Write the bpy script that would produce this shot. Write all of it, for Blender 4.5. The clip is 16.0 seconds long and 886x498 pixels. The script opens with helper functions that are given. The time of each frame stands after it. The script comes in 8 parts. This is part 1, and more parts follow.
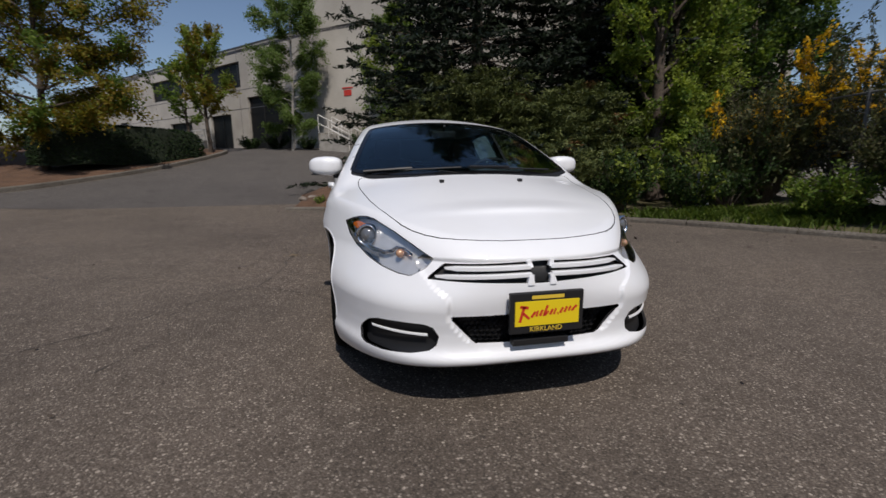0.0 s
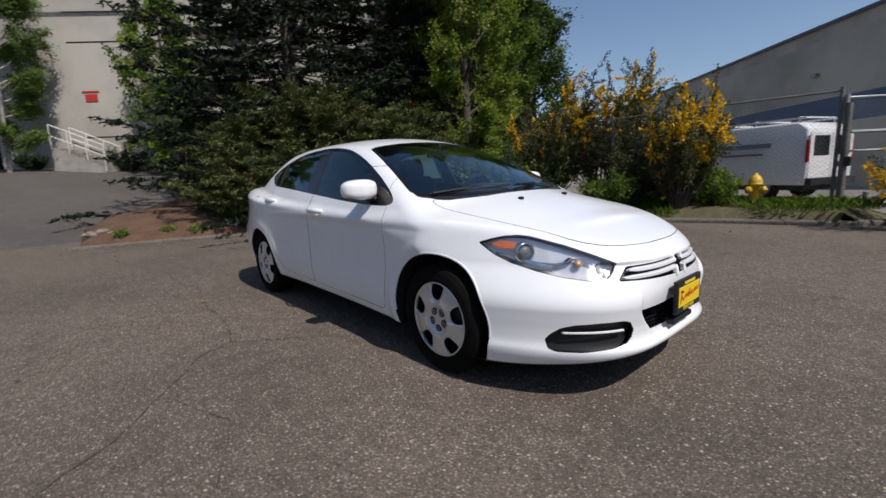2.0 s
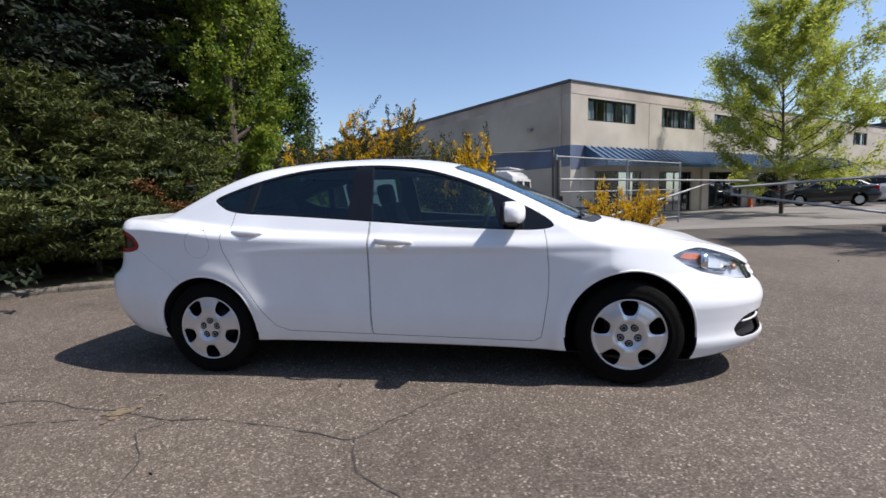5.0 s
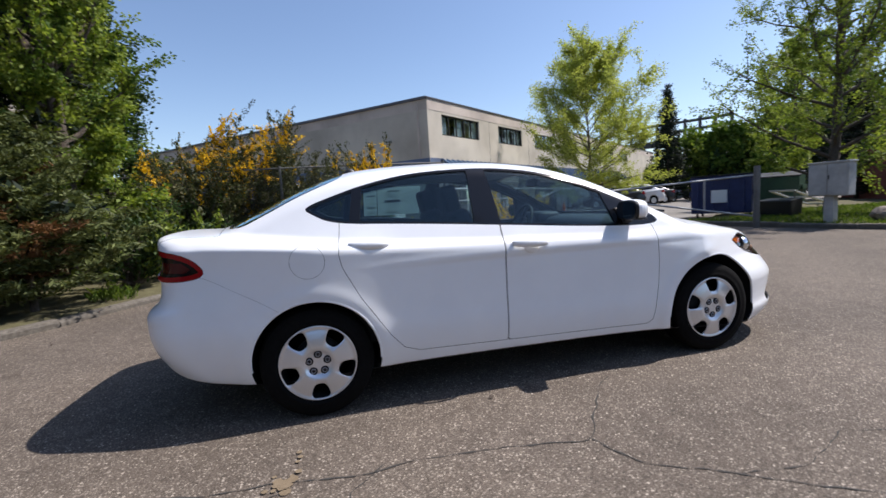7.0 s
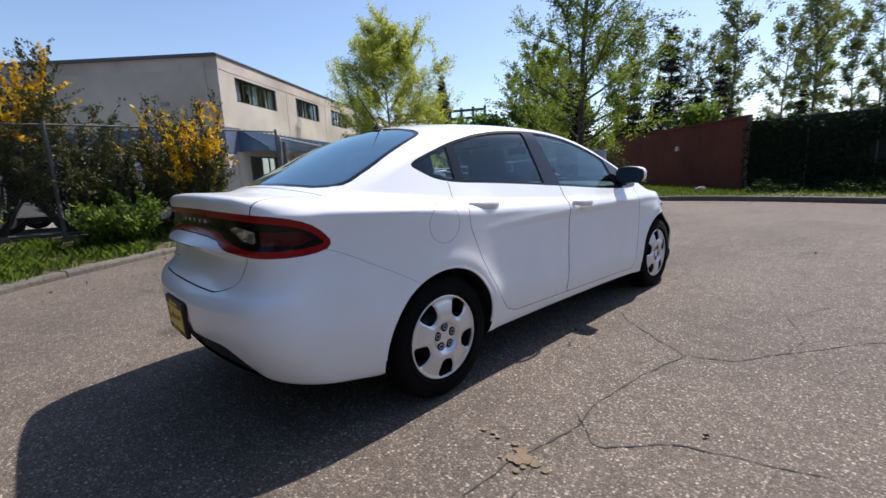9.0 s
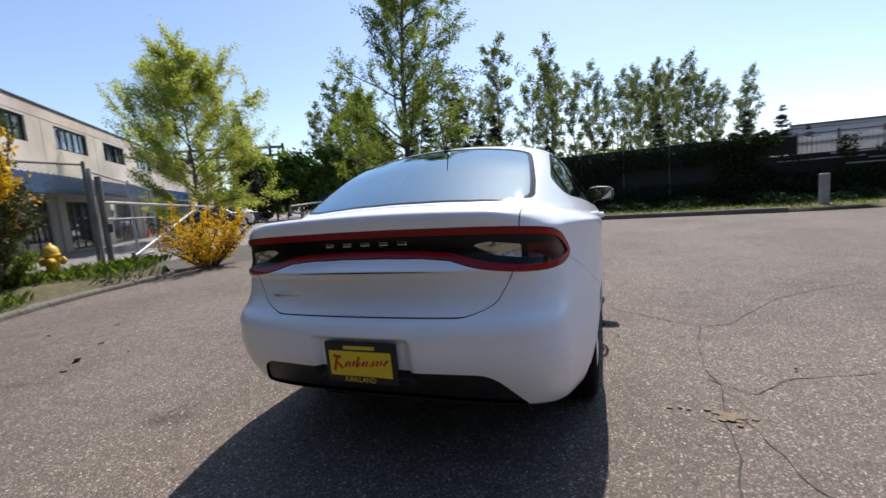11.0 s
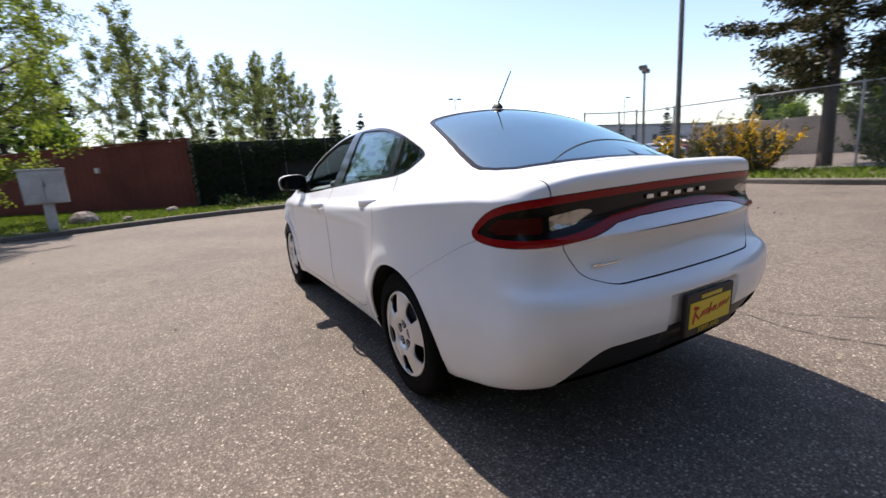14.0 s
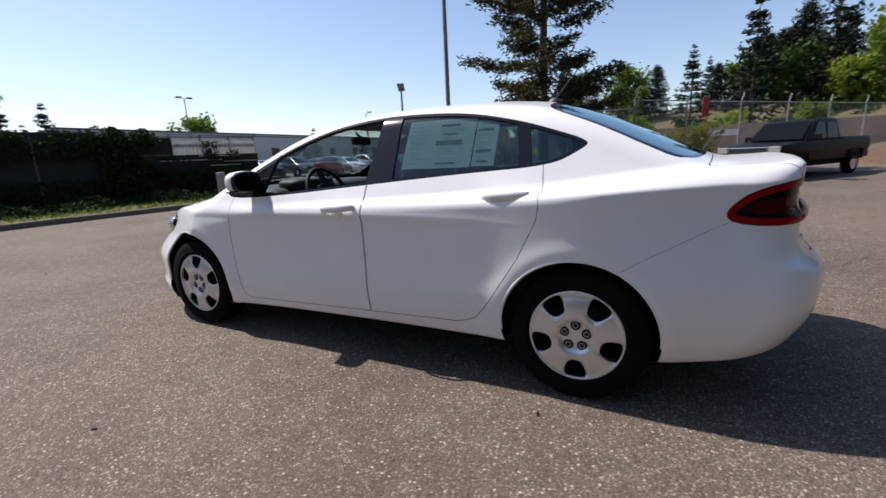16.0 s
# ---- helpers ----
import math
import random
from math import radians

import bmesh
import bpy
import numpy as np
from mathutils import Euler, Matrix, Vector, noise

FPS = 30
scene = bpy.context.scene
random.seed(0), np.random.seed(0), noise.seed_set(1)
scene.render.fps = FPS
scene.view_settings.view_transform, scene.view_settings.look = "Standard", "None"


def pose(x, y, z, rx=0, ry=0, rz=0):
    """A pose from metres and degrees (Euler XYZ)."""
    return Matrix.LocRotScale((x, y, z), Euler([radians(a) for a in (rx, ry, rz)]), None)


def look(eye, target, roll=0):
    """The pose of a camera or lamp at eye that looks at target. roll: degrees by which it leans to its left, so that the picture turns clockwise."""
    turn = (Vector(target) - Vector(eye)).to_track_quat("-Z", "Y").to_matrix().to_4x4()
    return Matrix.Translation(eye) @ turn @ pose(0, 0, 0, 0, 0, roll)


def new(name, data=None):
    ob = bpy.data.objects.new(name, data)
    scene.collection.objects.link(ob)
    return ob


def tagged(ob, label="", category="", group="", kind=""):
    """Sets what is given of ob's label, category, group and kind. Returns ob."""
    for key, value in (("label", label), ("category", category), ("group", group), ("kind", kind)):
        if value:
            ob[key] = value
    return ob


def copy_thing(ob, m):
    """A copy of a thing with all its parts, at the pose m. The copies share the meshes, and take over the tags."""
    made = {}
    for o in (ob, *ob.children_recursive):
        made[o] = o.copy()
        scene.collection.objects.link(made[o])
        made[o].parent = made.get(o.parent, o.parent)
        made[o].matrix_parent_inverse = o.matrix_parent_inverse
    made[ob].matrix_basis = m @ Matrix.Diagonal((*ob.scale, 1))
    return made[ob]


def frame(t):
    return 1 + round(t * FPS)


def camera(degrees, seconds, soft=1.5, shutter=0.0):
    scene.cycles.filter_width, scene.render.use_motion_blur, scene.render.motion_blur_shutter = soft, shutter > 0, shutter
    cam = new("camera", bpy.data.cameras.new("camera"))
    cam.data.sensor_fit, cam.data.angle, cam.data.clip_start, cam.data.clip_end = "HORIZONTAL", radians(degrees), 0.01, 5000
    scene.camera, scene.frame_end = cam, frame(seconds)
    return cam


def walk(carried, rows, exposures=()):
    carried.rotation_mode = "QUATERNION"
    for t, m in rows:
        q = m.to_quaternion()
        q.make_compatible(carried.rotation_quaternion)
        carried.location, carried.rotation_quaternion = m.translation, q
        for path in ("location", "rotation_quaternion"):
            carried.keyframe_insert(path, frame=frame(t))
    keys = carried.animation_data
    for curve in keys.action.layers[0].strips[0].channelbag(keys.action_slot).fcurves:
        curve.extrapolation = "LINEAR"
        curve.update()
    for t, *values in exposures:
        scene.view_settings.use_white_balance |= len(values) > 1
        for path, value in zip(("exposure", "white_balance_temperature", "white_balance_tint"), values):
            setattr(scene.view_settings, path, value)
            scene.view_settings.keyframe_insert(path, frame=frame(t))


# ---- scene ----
cam = camera(91.3, 16.0, 1.5, 0.3)
PATH = [
    (0, (-0.748, -3.893, 1.036), (-0.339, -1.971, 0.665), -0.4),
    (0.5, (-1.163, -3.81, 1.056), (-0.517, -1.95, 0.704), -0.3),
    (1, (-1.586, -3.674, 1.068), (-0.722, -1.915, 0.67), -0.6),
    (1.5, (-1.975, -3.428, 1.104), (-0.92, -1.776, 0.708), -0.7),
    (2, (-2.374, -3.153, 1.122), (-1.076, -1.669, 0.784), -2.6),
    (2.5, (-2.67, -2.805, 1.129), (-1.198, -1.481, 0.853), -3.3),
    (3, (-2.919, -2.418, 1.138), (-1.3, -1.268, 0.901), -3.6),
    (3.5, (-3.131, -2.026, 1.145), (-1.363, -1.127, 0.888), -3.6),
    (4, (-3.282, -1.588, 1.152), (-1.412, -0.922, 0.911), -2.5),
    (4.2, (-3.336, -1.41, 1.143), (-1.438, -0.827, 0.902), -2.1),
    (6.3, (-3.495, 0.585, 1.175), (-1.511, 0.431, 0.976), -2.7),
    (6.5, (-3.46, 0.756, 1.184), (-1.483, 0.52, 0.989), -2.8),
    (7, (-3.324, 1.204, 1.163), (-1.393, 0.725, 0.955), -3.5),
    (7.5, (-3.128, 1.607, 1.139), (-1.278, 0.892, 0.88), -3.5),
    (8, (-2.922, 2.02, 1.122), (-1.166, 1.097, 0.864), -1.6),
    (8.2, (-2.824, 2.188, 1.128), (-1.126, 1.171, 0.843), -2.5),
    (10.3, (-1.487, 3.492, 1.144), (-0.475, 1.785, 0.899), -2.3),
    (10.5, (-1.326, 3.594, 1.155), (-0.382, 1.846, 0.928), -3.7),
    (11, (-0.923, 3.745, 1.129), (-0.225, 1.886, 0.892), -4.5),
    (11.5, (-0.498, 3.858, 1.124), (-0.092, 1.918, 0.861), -2.9),
    (12, (-0.041, 3.89, 1.118), (0.103, 1.914, 0.845), -2.9),
    (12.5, (0.376, 3.795, 1.117), (0.256, 1.821, 0.818), -3.0),
    (13, (0.82, 3.685, 1.105), (0.376, 1.754, 0.835), -3.5),
    (13.5, (1.225, 3.494, 1.134), (0.561, 1.637, 0.8), -3.8),
    (14, (1.663, 3.23, 1.145), (0.703, 1.521, 0.746), -4.0),
    (14.5, (1.995, 2.903, 1.138), (0.724, 1.399, 0.787), -3.9),
    (15, (2.284, 2.521, 1.132), (0.808, 1.217, 0.783), -3.6),
    (15.5, (2.563, 2.102, 1.139), (0.957, 0.98, 0.736), -2.9),
    (16, (2.767, 1.686, 1.152), (1.034, 0.782, 0.73), -2.8),
]
LIGHT = [(0, -0.30, 6550, 14), (1.5, -0.08, 6500, 14), (2.5, 0.23, 6400, 13.5), (4, 0.53, 6350, 14), (7, 0.74, 6350, 15), (8, 0.76, 6350, 15), (10.5, 0.76, 6300, 15.5), (11.5, 0.96, 6450, 16), (12.5, 1.15, 6650, 17), (14.5, 1.2, 6750, 17), (16, 0.68, 6650, 17)]
walk(cam, [(t, look(eye, target, roll)) for t, eye, target, roll in PATH], LIGHT)

# ---- world ----
SUN_EL, SUN_AZ = 54.0, 180.0          # degrees; azimuth from +y towards +x
world = bpy.data.worlds.new("sky")
scene.world = world
world.use_nodes = True
wn = world.node_tree
sky = wn.nodes.new("ShaderNodeTexSky")
sky.sky_type, sky.sun_disc = "NISHITA", False
sky.sun_elevation, sky.sun_rotation = radians(SUN_EL), radians(SUN_AZ)
sky.air_density, sky.dust_density, sky.ozone_density = 1.0, 0.6, 1.9
wn.links.new(sky.outputs[0], wn.nodes["Background"].inputs[0])
wn.nodes["Background"].inputs[1].default_value = 0.10
sun_data = bpy.data.lights.new("sun", "SUN")
sun_data.energy, sun_data.angle, sun_data.color = 3.9, radians(0.6), (1.0, 0.95, 0.87)
sun = new("sun", sun_data)
sa, se = radians(SUN_AZ), radians(SUN_EL)
SUN_DIR = Vector((math.sin(sa) * math.cos(se), math.cos(sa) * math.cos(se), math.sin(se)))
sun.matrix_world = look(SUN_DIR * 60, (0, 0, 0))

# ---- materials ----
def material(name, color=(0.5, 0.5, 0.5), rough=0.5, metal=0.0, spec=0.5, coat=0.0, **kw):
    m = bpy.data.materials.new(name)
    m.use_nodes = True
    b = m.node_tree.nodes["Principled BSDF"]
    b.inputs["Base Color"].default_value = (*color, 1)
    b.inputs["Roughness"].default_value = rough
    b.inputs["Metallic"].default_value = metal
    b.inputs["Specular IOR Level"].default_value = spec
    b.inputs["Coat Weight"].default_value = coat
    b.inputs["Coat Roughness"].default_value = 0.03
    for k, v in kw.items():
        b.inputs[k].default_value = v
    return m


def node(m, kind, **inputs):
    n = m.node_tree.nodes.new(kind)
    for k, v in inputs.items():
        n.inputs[k.replace("_", " ")].default_value = v
    return n


def link(m, a, b):
    m.node_tree.links.new(a, b)


def noise_of(m, scale, detail=4, rough=0.6, coord="Object"):
    tc = node(m, "ShaderNodeTexCoord")
    n = node(m, "ShaderNodeTexNoise", Scale=scale, Detail=detail, Roughness=rough)
    link(m, tc.outputs[coord], n.inputs["Vector"])
    return n


def ramp(m, src, *stops):
    r = node(m, "ShaderNodeValToRGB")
    e = r.color_ramp.elements
    while len(e) < len(stops):
        e.new(0.5)
    for el, (p, c) in zip(e, stops):
        el.position, el.color = p, (*c, 1)
    link(m, src, r.inputs[0])
    return r


def mix(m, kind, fac, a, b):
    n = m.node_tree.nodes.new("ShaderNodeMix")
    n.data_type, n.blend_type = "RGBA", kind
    for s, v in ((n.inputs[0], fac), (n.inputs[6], a), (n.inputs[7], b)):
        if isinstance(v, (int, float)):
            s.default_value = v
        elif isinstance(v, tuple):
            s.default_value = (*v, 1)
        else:
            link(m, v, s)
    return n.outputs[2]


def base_of(m):
    return m.node_tree.nodes["Principled BSDF"]


def bumped(m, src, strength=0.3, dist=0.01):
    b = node(m, "ShaderNodeBump", Strength=strength, Distance=dist)
    link(m, src, b.inputs["Height"])
    link(m, b.outputs[0], base_of(m).inputs["Normal"])


def grained(name, c1, c2, scale, rough=0.8, big=None, bump=0.3, dist=0.01, coord="Object", **kw):
    """Two-scale mottled surface: fine grain between two colours, with broad stains."""
    m = material(name, c1, rough, **kw)
    n = noise_of(m, scale, 6, 0.65, coord)
    col = ramp(m, n.outputs[0], (0.3, c1), (0.7, c2)).outputs[0]
    n2 = noise_of(m, big or scale / 12, 3, 0.55, coord)
    dirt = ramp(m, n2.outputs[0], (0.3, (0.72, 0.70, 0.68)), (0.65, (1.08, 1.07, 1.06))).outputs[0]
    link(m, mix(m, "MULTIPLY", 1.0, col, dirt), base_of(m).inputs["Base Color"])
    bumped(m, n.outputs[0], bump, dist)
    return m


M_PAINT = material("white_car_paint", (0.83, 0.84, 0.855), 0.34, coat=0.7, **{"Coat Roughness": 0.09})
pn = noise_of(M_PAINT, 3.0, 3)
link(M_PAINT, ramp(M_PAINT, pn.outputs[0], (0.35, (0.825, 0.84, 0.86)), (0.65, (0.86, 0.875, 0.89))).outputs[0], base_of(M_PAINT).inputs["Base Color"])
M_CABIN = material("dark_cabin_trim", (0.015, 0.015, 0.016), 0.65)
M_DASH = material("grey_dash", (0.05, 0.05, 0.052), 0.6)
M_SEAT = grained("seat_fabric", (0.018, 0.018, 0.02), (0.03, 0.03, 0.032), 180, 0.9)
M_HEADLINING = material("headlining", (0.25, 0.25, 0.25), 0.9)
M_BLACK = material("black_plastic", (0.012, 0.012, 0.013), 0.5)
M_LINER = material("liner", (0.008, 0.008, 0.008), 0.9)
M_SEAM = material("seam_shadow", (0.03, 0.03, 0.032), 0.9)
M_GLOSSBLACK = material("gloss_black", (0.006, 0.006, 0.007), 0.10)
M_PROJECTOR = material("projector_glass", (0.22, 0.23, 0.25), 0.08, 0.5)
M_GREYPLASTIC = material("grey_plastic", (0.16, 0.165, 0.17), 0.5)
M_RUBBER = grained("tyre_rubber", (0.0035, 0.0035, 0.0035), (0.007, 0.0068, 0.0065), 40, 0.9, spec=0.12)
M_DARKSTEEL = material("dark_steel", (0.03, 0.03, 0.032), 0.5, 0.6)
M_SILVER = material("silver_paint", (0.70, 0.71, 0.73), 0.28, 0.65)
M_LUG = material("lug_steel", (0.35, 0.35, 0.37), 0.3, 0.9)
M_CHROME = material("chrome", (0.75, 0.75, 0.76), 0.12, 1.0)
M_MIRROR = material("mirror", (0.30, 0.32, 0.33), 0.02, 1.0)
M_LAMPBACK = material("lamp_reflector", (0.86, 0.87, 0.88), 0.28, 0.45)
bumped(M_LAMPBACK, noise_of(M_LAMPBACK, 9.0, 1, 0.3).outputs[0], 0.4, 0.04)
M_AMBER = material("amber_plastic", (0.75, 0.18, 0.02), 0.2, coat=0.6)
M_AMBERLENS = material("amber_bulb", (0.62, 0.36, 0.22), 0.15, 0.3, coat=0.6)
M_REDLENS = material("red_lens", (0.26, 0.004, 0.007), 0.2, spec=0.25, coat=0.08)
M_REDDARK = material("dark_red_lens", (0.055, 0.002, 0.004), 0.2, spec=0.3, coat=0.15)
M_SMOKE = material("smoked_lens", (0.006, 0.005, 0.006), 0.15, spec=0.25)
M_SMOKELENS = material("reverse_lens", (0.42, 0.41, 0.38), 0.16, 0.75, coat=0.8)
bumped(M_SMOKELENS, noise_of(M_SMOKELENS, 26.0, 1, 0.3).outputs[0], 0.5, 0.03)
M_CLEARLENS = material("clear_lens", (0.40, 0.41, 0.39), 0.2, 0.3, coat=0.5)
M_YELLOW = material("yellow_plate", (0.78, 0.58, 0.012), 0.4)
M_YELLOWTEXT = material("yellow_print", (0.72, 0.50, 0.05), 0.5)
M_REDPAINT = material("red_print", (0.55, 0.03, 0.015), 0.5)
M_PAPER = material("paper", (0.72, 0.77, 0.74), 0.9)
ptr = node(M_PAPER, "ShaderNodeBsdfTranslucent", Color=(0.80, 0.84, 0.80, 1))
pmx = node(M_PAPER, "ShaderNodeMixShader", Fac=0.45)
link(M_PAPER, base_of(M_PAPER).outputs[0], pmx.inputs[1])
link(M_PAPER, ptr.outputs[0], pmx.inputs[2])
link(M_PAPER, pmx.outputs[0], M_PAPER.node_tree.nodes["Material Output"].inputs[0])
M_INK = material("ink", (0.10, 0.11, 0.11), 0.8)
M_INKPALE = material("pale_ink", (0.36, 0.40, 0.38), 0.8)


def glassy(name, tint, gloss_rough=0.0, f0=0.04, sheen=(1, 1, 1)):
    """Pane: light passes straight through tinted, with gloss that grows towards grazing."""
    m = bpy.data.materials.new(name)
    m.use_nodes = True
    nt = m.node_tree
    nt.nodes.remove(nt.nodes["Principled BSDF"])
    tr = node(m, "ShaderNodeBsdfTransparent", Color=(*tint, 1))
    gl = node(m, "ShaderNodeBsdfGlossy", Color=(*sheen, 1), Roughness=gloss_rough)
    lw = node(m, "ShaderNodeLayerWeight", Blend=0.5)
    pw = node(m, "ShaderNodeMath")
    pw.operation = "POWER"
    pw.inputs[1].default_value = 5.0
    link(m, lw.outputs["Facing"], pw.inputs[0])
    ma = node(m, "ShaderNodeMath")
    ma.operation = "MULTIPLY_ADD"
    ma.inputs[1].default_value, ma.inputs[2].default_value = 1 - f0, f0
    link(m, pw.outputs[0], ma.inputs[0])
    mx = node(m, "ShaderNodeMixShader")
    link(m, ma.outputs[0], mx.inputs[0])
    link(m, tr.outputs[0], mx.inputs[1])
    link(m, gl.outputs[0], mx.inputs[2])
    link(m, mx.outputs[0], nt.nodes["Material Output"].inputs[0])
    return m


M_GLASS = glassy("windscreen_glass", (0.78, 0.86, 0.87), 0.0, 0.06, (0.82, 0.94, 1.0))
M_TINT = glassy("tinted_glass", (0.66, 0.77, 0.79), 0.0, 0.045, (0.85, 0.95, 1.0))
M_REARGLASS = glassy("rear_glass", (0.24, 0.36, 0.40), 0.012, 0.46, (0.80, 0.99, 1.0))
M_SLAT = grained("weathered_slat", (0.50, 0.50, 0.49), (0.62, 0.62, 0.61), 14, 0.8, big=2, bump=0.1)
st = node(M_SLAT, "ShaderNodeBsdfTranslucent", Color=(0.62, 0.62, 0.61, 1))
sx = node(M_SLAT, "ShaderNodeMixShader", Fac=0.5)
link(M_SLAT, base_of(M_SLAT).outputs[0], sx.inputs[1])
link(M_SLAT, st.outputs[0], sx.inputs[2])
link(M_SLAT, sx.outputs[0], M_SLAT.node_tree.nodes["Material Output"].inputs[0])
M_LENS = glassy("lamp_lens", (0.97, 0.97, 0.97), 0.0, 0.07)


def asphalt(name, dark, light, stone, wear):
    """Worn asphalt: exposed chippings in a darker binder, with broad stains."""
    m = material(name, dark, 0.85, spec=0.3)
    tc = node(m, "ShaderNodeTexCoord")
    chips = node(m, "ShaderNodeTexVoronoi", Scale=125.0)
    link(m, tc.outputs["Object"], chips.inputs["Vector"])
    sep = node(m, "ShaderNodeSeparateColor")
    link(m, chips.outputs["Color"], sep.inputs[0])
    tone = ramp(m, sep.outputs[0], (0.0, dark), (0.30, light), (0.80, tuple(c * 1.12 for c in light)), (0.89, stone), (1.0, tuple(min(1, c * 1.45) for c in stone))).outputs[0]
    gap = ramp(m, chips.outputs["Distance"], (0.25, (1, 1, 1)), (0.66, (0.60, 0.59, 0.58))).outputs[0]
    fine = noise_of(m, 7.0, 5, 0.7)
    blot = ramp(m, fine.outputs[0], (0.30, (0.80, 0.79, 0.78)), (0.70, (1.12, 1.12, 1.12))).outputs[0]
    broad = noise_of(m, 0.45, 5, 0.62)
    stain = ramp(m, broad.outputs[0], (0.30, (1 - wear, 1 - wear, 1 - wear)), (0.55, (1.0, 1.0, 1.0)), (0.75, (1.10, 1.09, 1.07))).outputs[0]
    spots = noise_of(m, 1.7, 2, 0.4)
    spot = ramp(m, spots.outputs[0], (0.24, (0.62, 0.61, 0.60)), (0.31, (1, 1, 1))).outputs[0]
    c = mix(m, "MULTIPLY", 1.0, tone, gap)
    c = mix(m, "MULTIPLY", 1.0, c, blot)
    c = mix(m, "MULTIPLY", 1.0, c, stain)
    c = mix(m, "MULTIPLY", 1.0, c, spot)
    bits = node(m, "ShaderNodeTexVoronoi", Scale=58.0)
    link(m, tc.outputs["Object"], bits.inputs["Vector"])
    bs = node(m, "ShaderNodeSeparateColor")
    link(m, bits.outputs["Color"], bs.inputs[0])
    rare = ramp(m, bs.outputs[1], (0.925, (0, 0, 0)), (0.945, (1, 1, 1))).outputs[0]
    core = ramp(m, bits.outputs["Distance"], (0.30, (1, 1, 1)), (0.40, (0, 0, 0))).outputs[0]
    c = mix(m, "MIX", mix(m, "MULTIPLY", 1.0, rare, core), c, tuple(v * 1.45 for v in stone))
    link(m, c, base_of(m).inputs["Base Color"])
    inv = ramp(m, chips.outputs["Distance"], (0.1, (1, 1, 1)), (0.7, (0, 0, 0))).outputs[0]
    bumped(m, inv, 0.40, 0.005)
    return m


M_ASPHALT = asphalt("asphalt", (0.094, 0.077, 0.063), (0.159, 0.130, 0.105), (0.265, 0.228, 0.188), 0.30)
M_DRIVE = asphalt("drive_asphalt", (0.082, 0.076, 0.072), (0.122, 0.112, 0.104), (0.17, 0.155, 0.145), 0.2)
M_CONCRETE = grained("concrete", (0.30, 0.29, 0.27), (0.40, 0.39, 0.36), 25, 0.85)
M_SOIL = grained("bark_mulch", (0.075, 0.045, 0.028), (0.17, 0.095, 0.055), 26, 0.95, bump=0.9, dist=0.03)
M_GRASSBED = grained("grass_bed", (0.075, 0.062, 0.030), (0.12, 0.115, 0.050), 9, 0.95, bump=0.8, dist=0.03)
M_BEIGE = grained("beige_stucco", (0.50, 0.46, 0.39), (0.58, 0.54, 0.46), 30, 0.85, big=0.4, bump=0.1)
M_CURB = grained("curb_concrete", (0.085, 0.074, 0.060), (0.19, 0.172, 0.145), 22, 0.95, big=0.9, bump=0.6, dist=0.02)
M_CRACK = material("crack_fill", (0.045, 0.042, 0.038), 0.95)
M_PINKBAND = grained("parapet_stucco", (0.50, 0.43, 0.38), (0.56, 0.50, 0.44), 30, 0.85, big=0.5, bump=0.1)
M_BLUEBAND = grained("blue_band", (0.10, 0.14, 0.24), (0.13, 0.18, 0.29), 20, 0.7, big=0.6, bump=0.1)
M_AWNING = material("blue_metal_awning", (0.08, 0.15, 0.26), 0.25, 0.4)
M_FLASH = material("roof_flashing", (0.10, 0.10, 0.11), 0.5, 0.4)
M_WINFRAME = material("bronze_frame", (0.03, 0.028, 0.026), 0.45, 0.3)
M_WINGLASS = glassy("window_glass", (0.78, 0.84, 0.86), 0.0, 0.06)
M_DARKGLASS = material("dark_bay_glass", (0.012, 0.013, 0.014), 0.35, spec=0.12)
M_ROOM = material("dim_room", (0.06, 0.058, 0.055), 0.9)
M_BLIND = material("window_blind", (0.66, 0.68, 0.66), 0.8)
M_WHITEPAINT = grained("white_paint", (0.66, 0.66, 0.64), (0.74, 0.74, 0.72), 15, 0.6, big=1.0, bump=0.05)
M_GALV = grained("galvanised_steel", (0.30, 0.31, 0.32), (0.42, 0.43, 0.44), 30, 0.5, big=3, bump=0.05, metal=0.5)
M_OLDSTEEL = grained("weathered_post", (0.12, 0.12, 0.115), (0.22, 0.215, 0.20), 30, 0.65, big=3, bump=0.1, metal=0.3)
M_REDWALL = grained("red_brown_boards", (0.13, 0.030, 0.022), (0.19, 0.050, 0.034), 14, 0.85, big=0.7, bump=0.2)
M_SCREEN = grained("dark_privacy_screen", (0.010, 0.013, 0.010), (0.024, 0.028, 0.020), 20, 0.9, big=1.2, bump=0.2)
M_HYDRANT = grained("yellow_hydrant_paint", (0.60, 0.36, 0.02), (0.72, 0.46, 0.04), 20, 0.5, bump=0.1)
M_BLUEBIN = grained("blue_dumpster_paint", (0.012, 0.022, 0.09), (0.02, 0.035, 0.12), 12, 0.5, big=2, bump=0.15)
M_GREENBIN = grained("green_dumpster_paint", (0.010, 0.045, 0.022), (0.018, 0.06, 0.03), 12, 0.5, big=2, bump=0.15)
M_CABINET = grained("grey_cabinet", (0.40, 0.41, 0.40), (0.48, 0.49, 0.47), 12, 0.6, big=2, bump=0.05)
M_ROCK = grained("rock", (0.16, 0.13, 0.11), (0.30, 0.26, 0.22), 9, 0.95, big=2, bump=0.6, dist=0.05)
M_BARK = grained("bark", (0.055, 0.042, 0.032), (0.12, 0.095, 0.075), 18, 0.95, bump=0.8, dist=0.03)
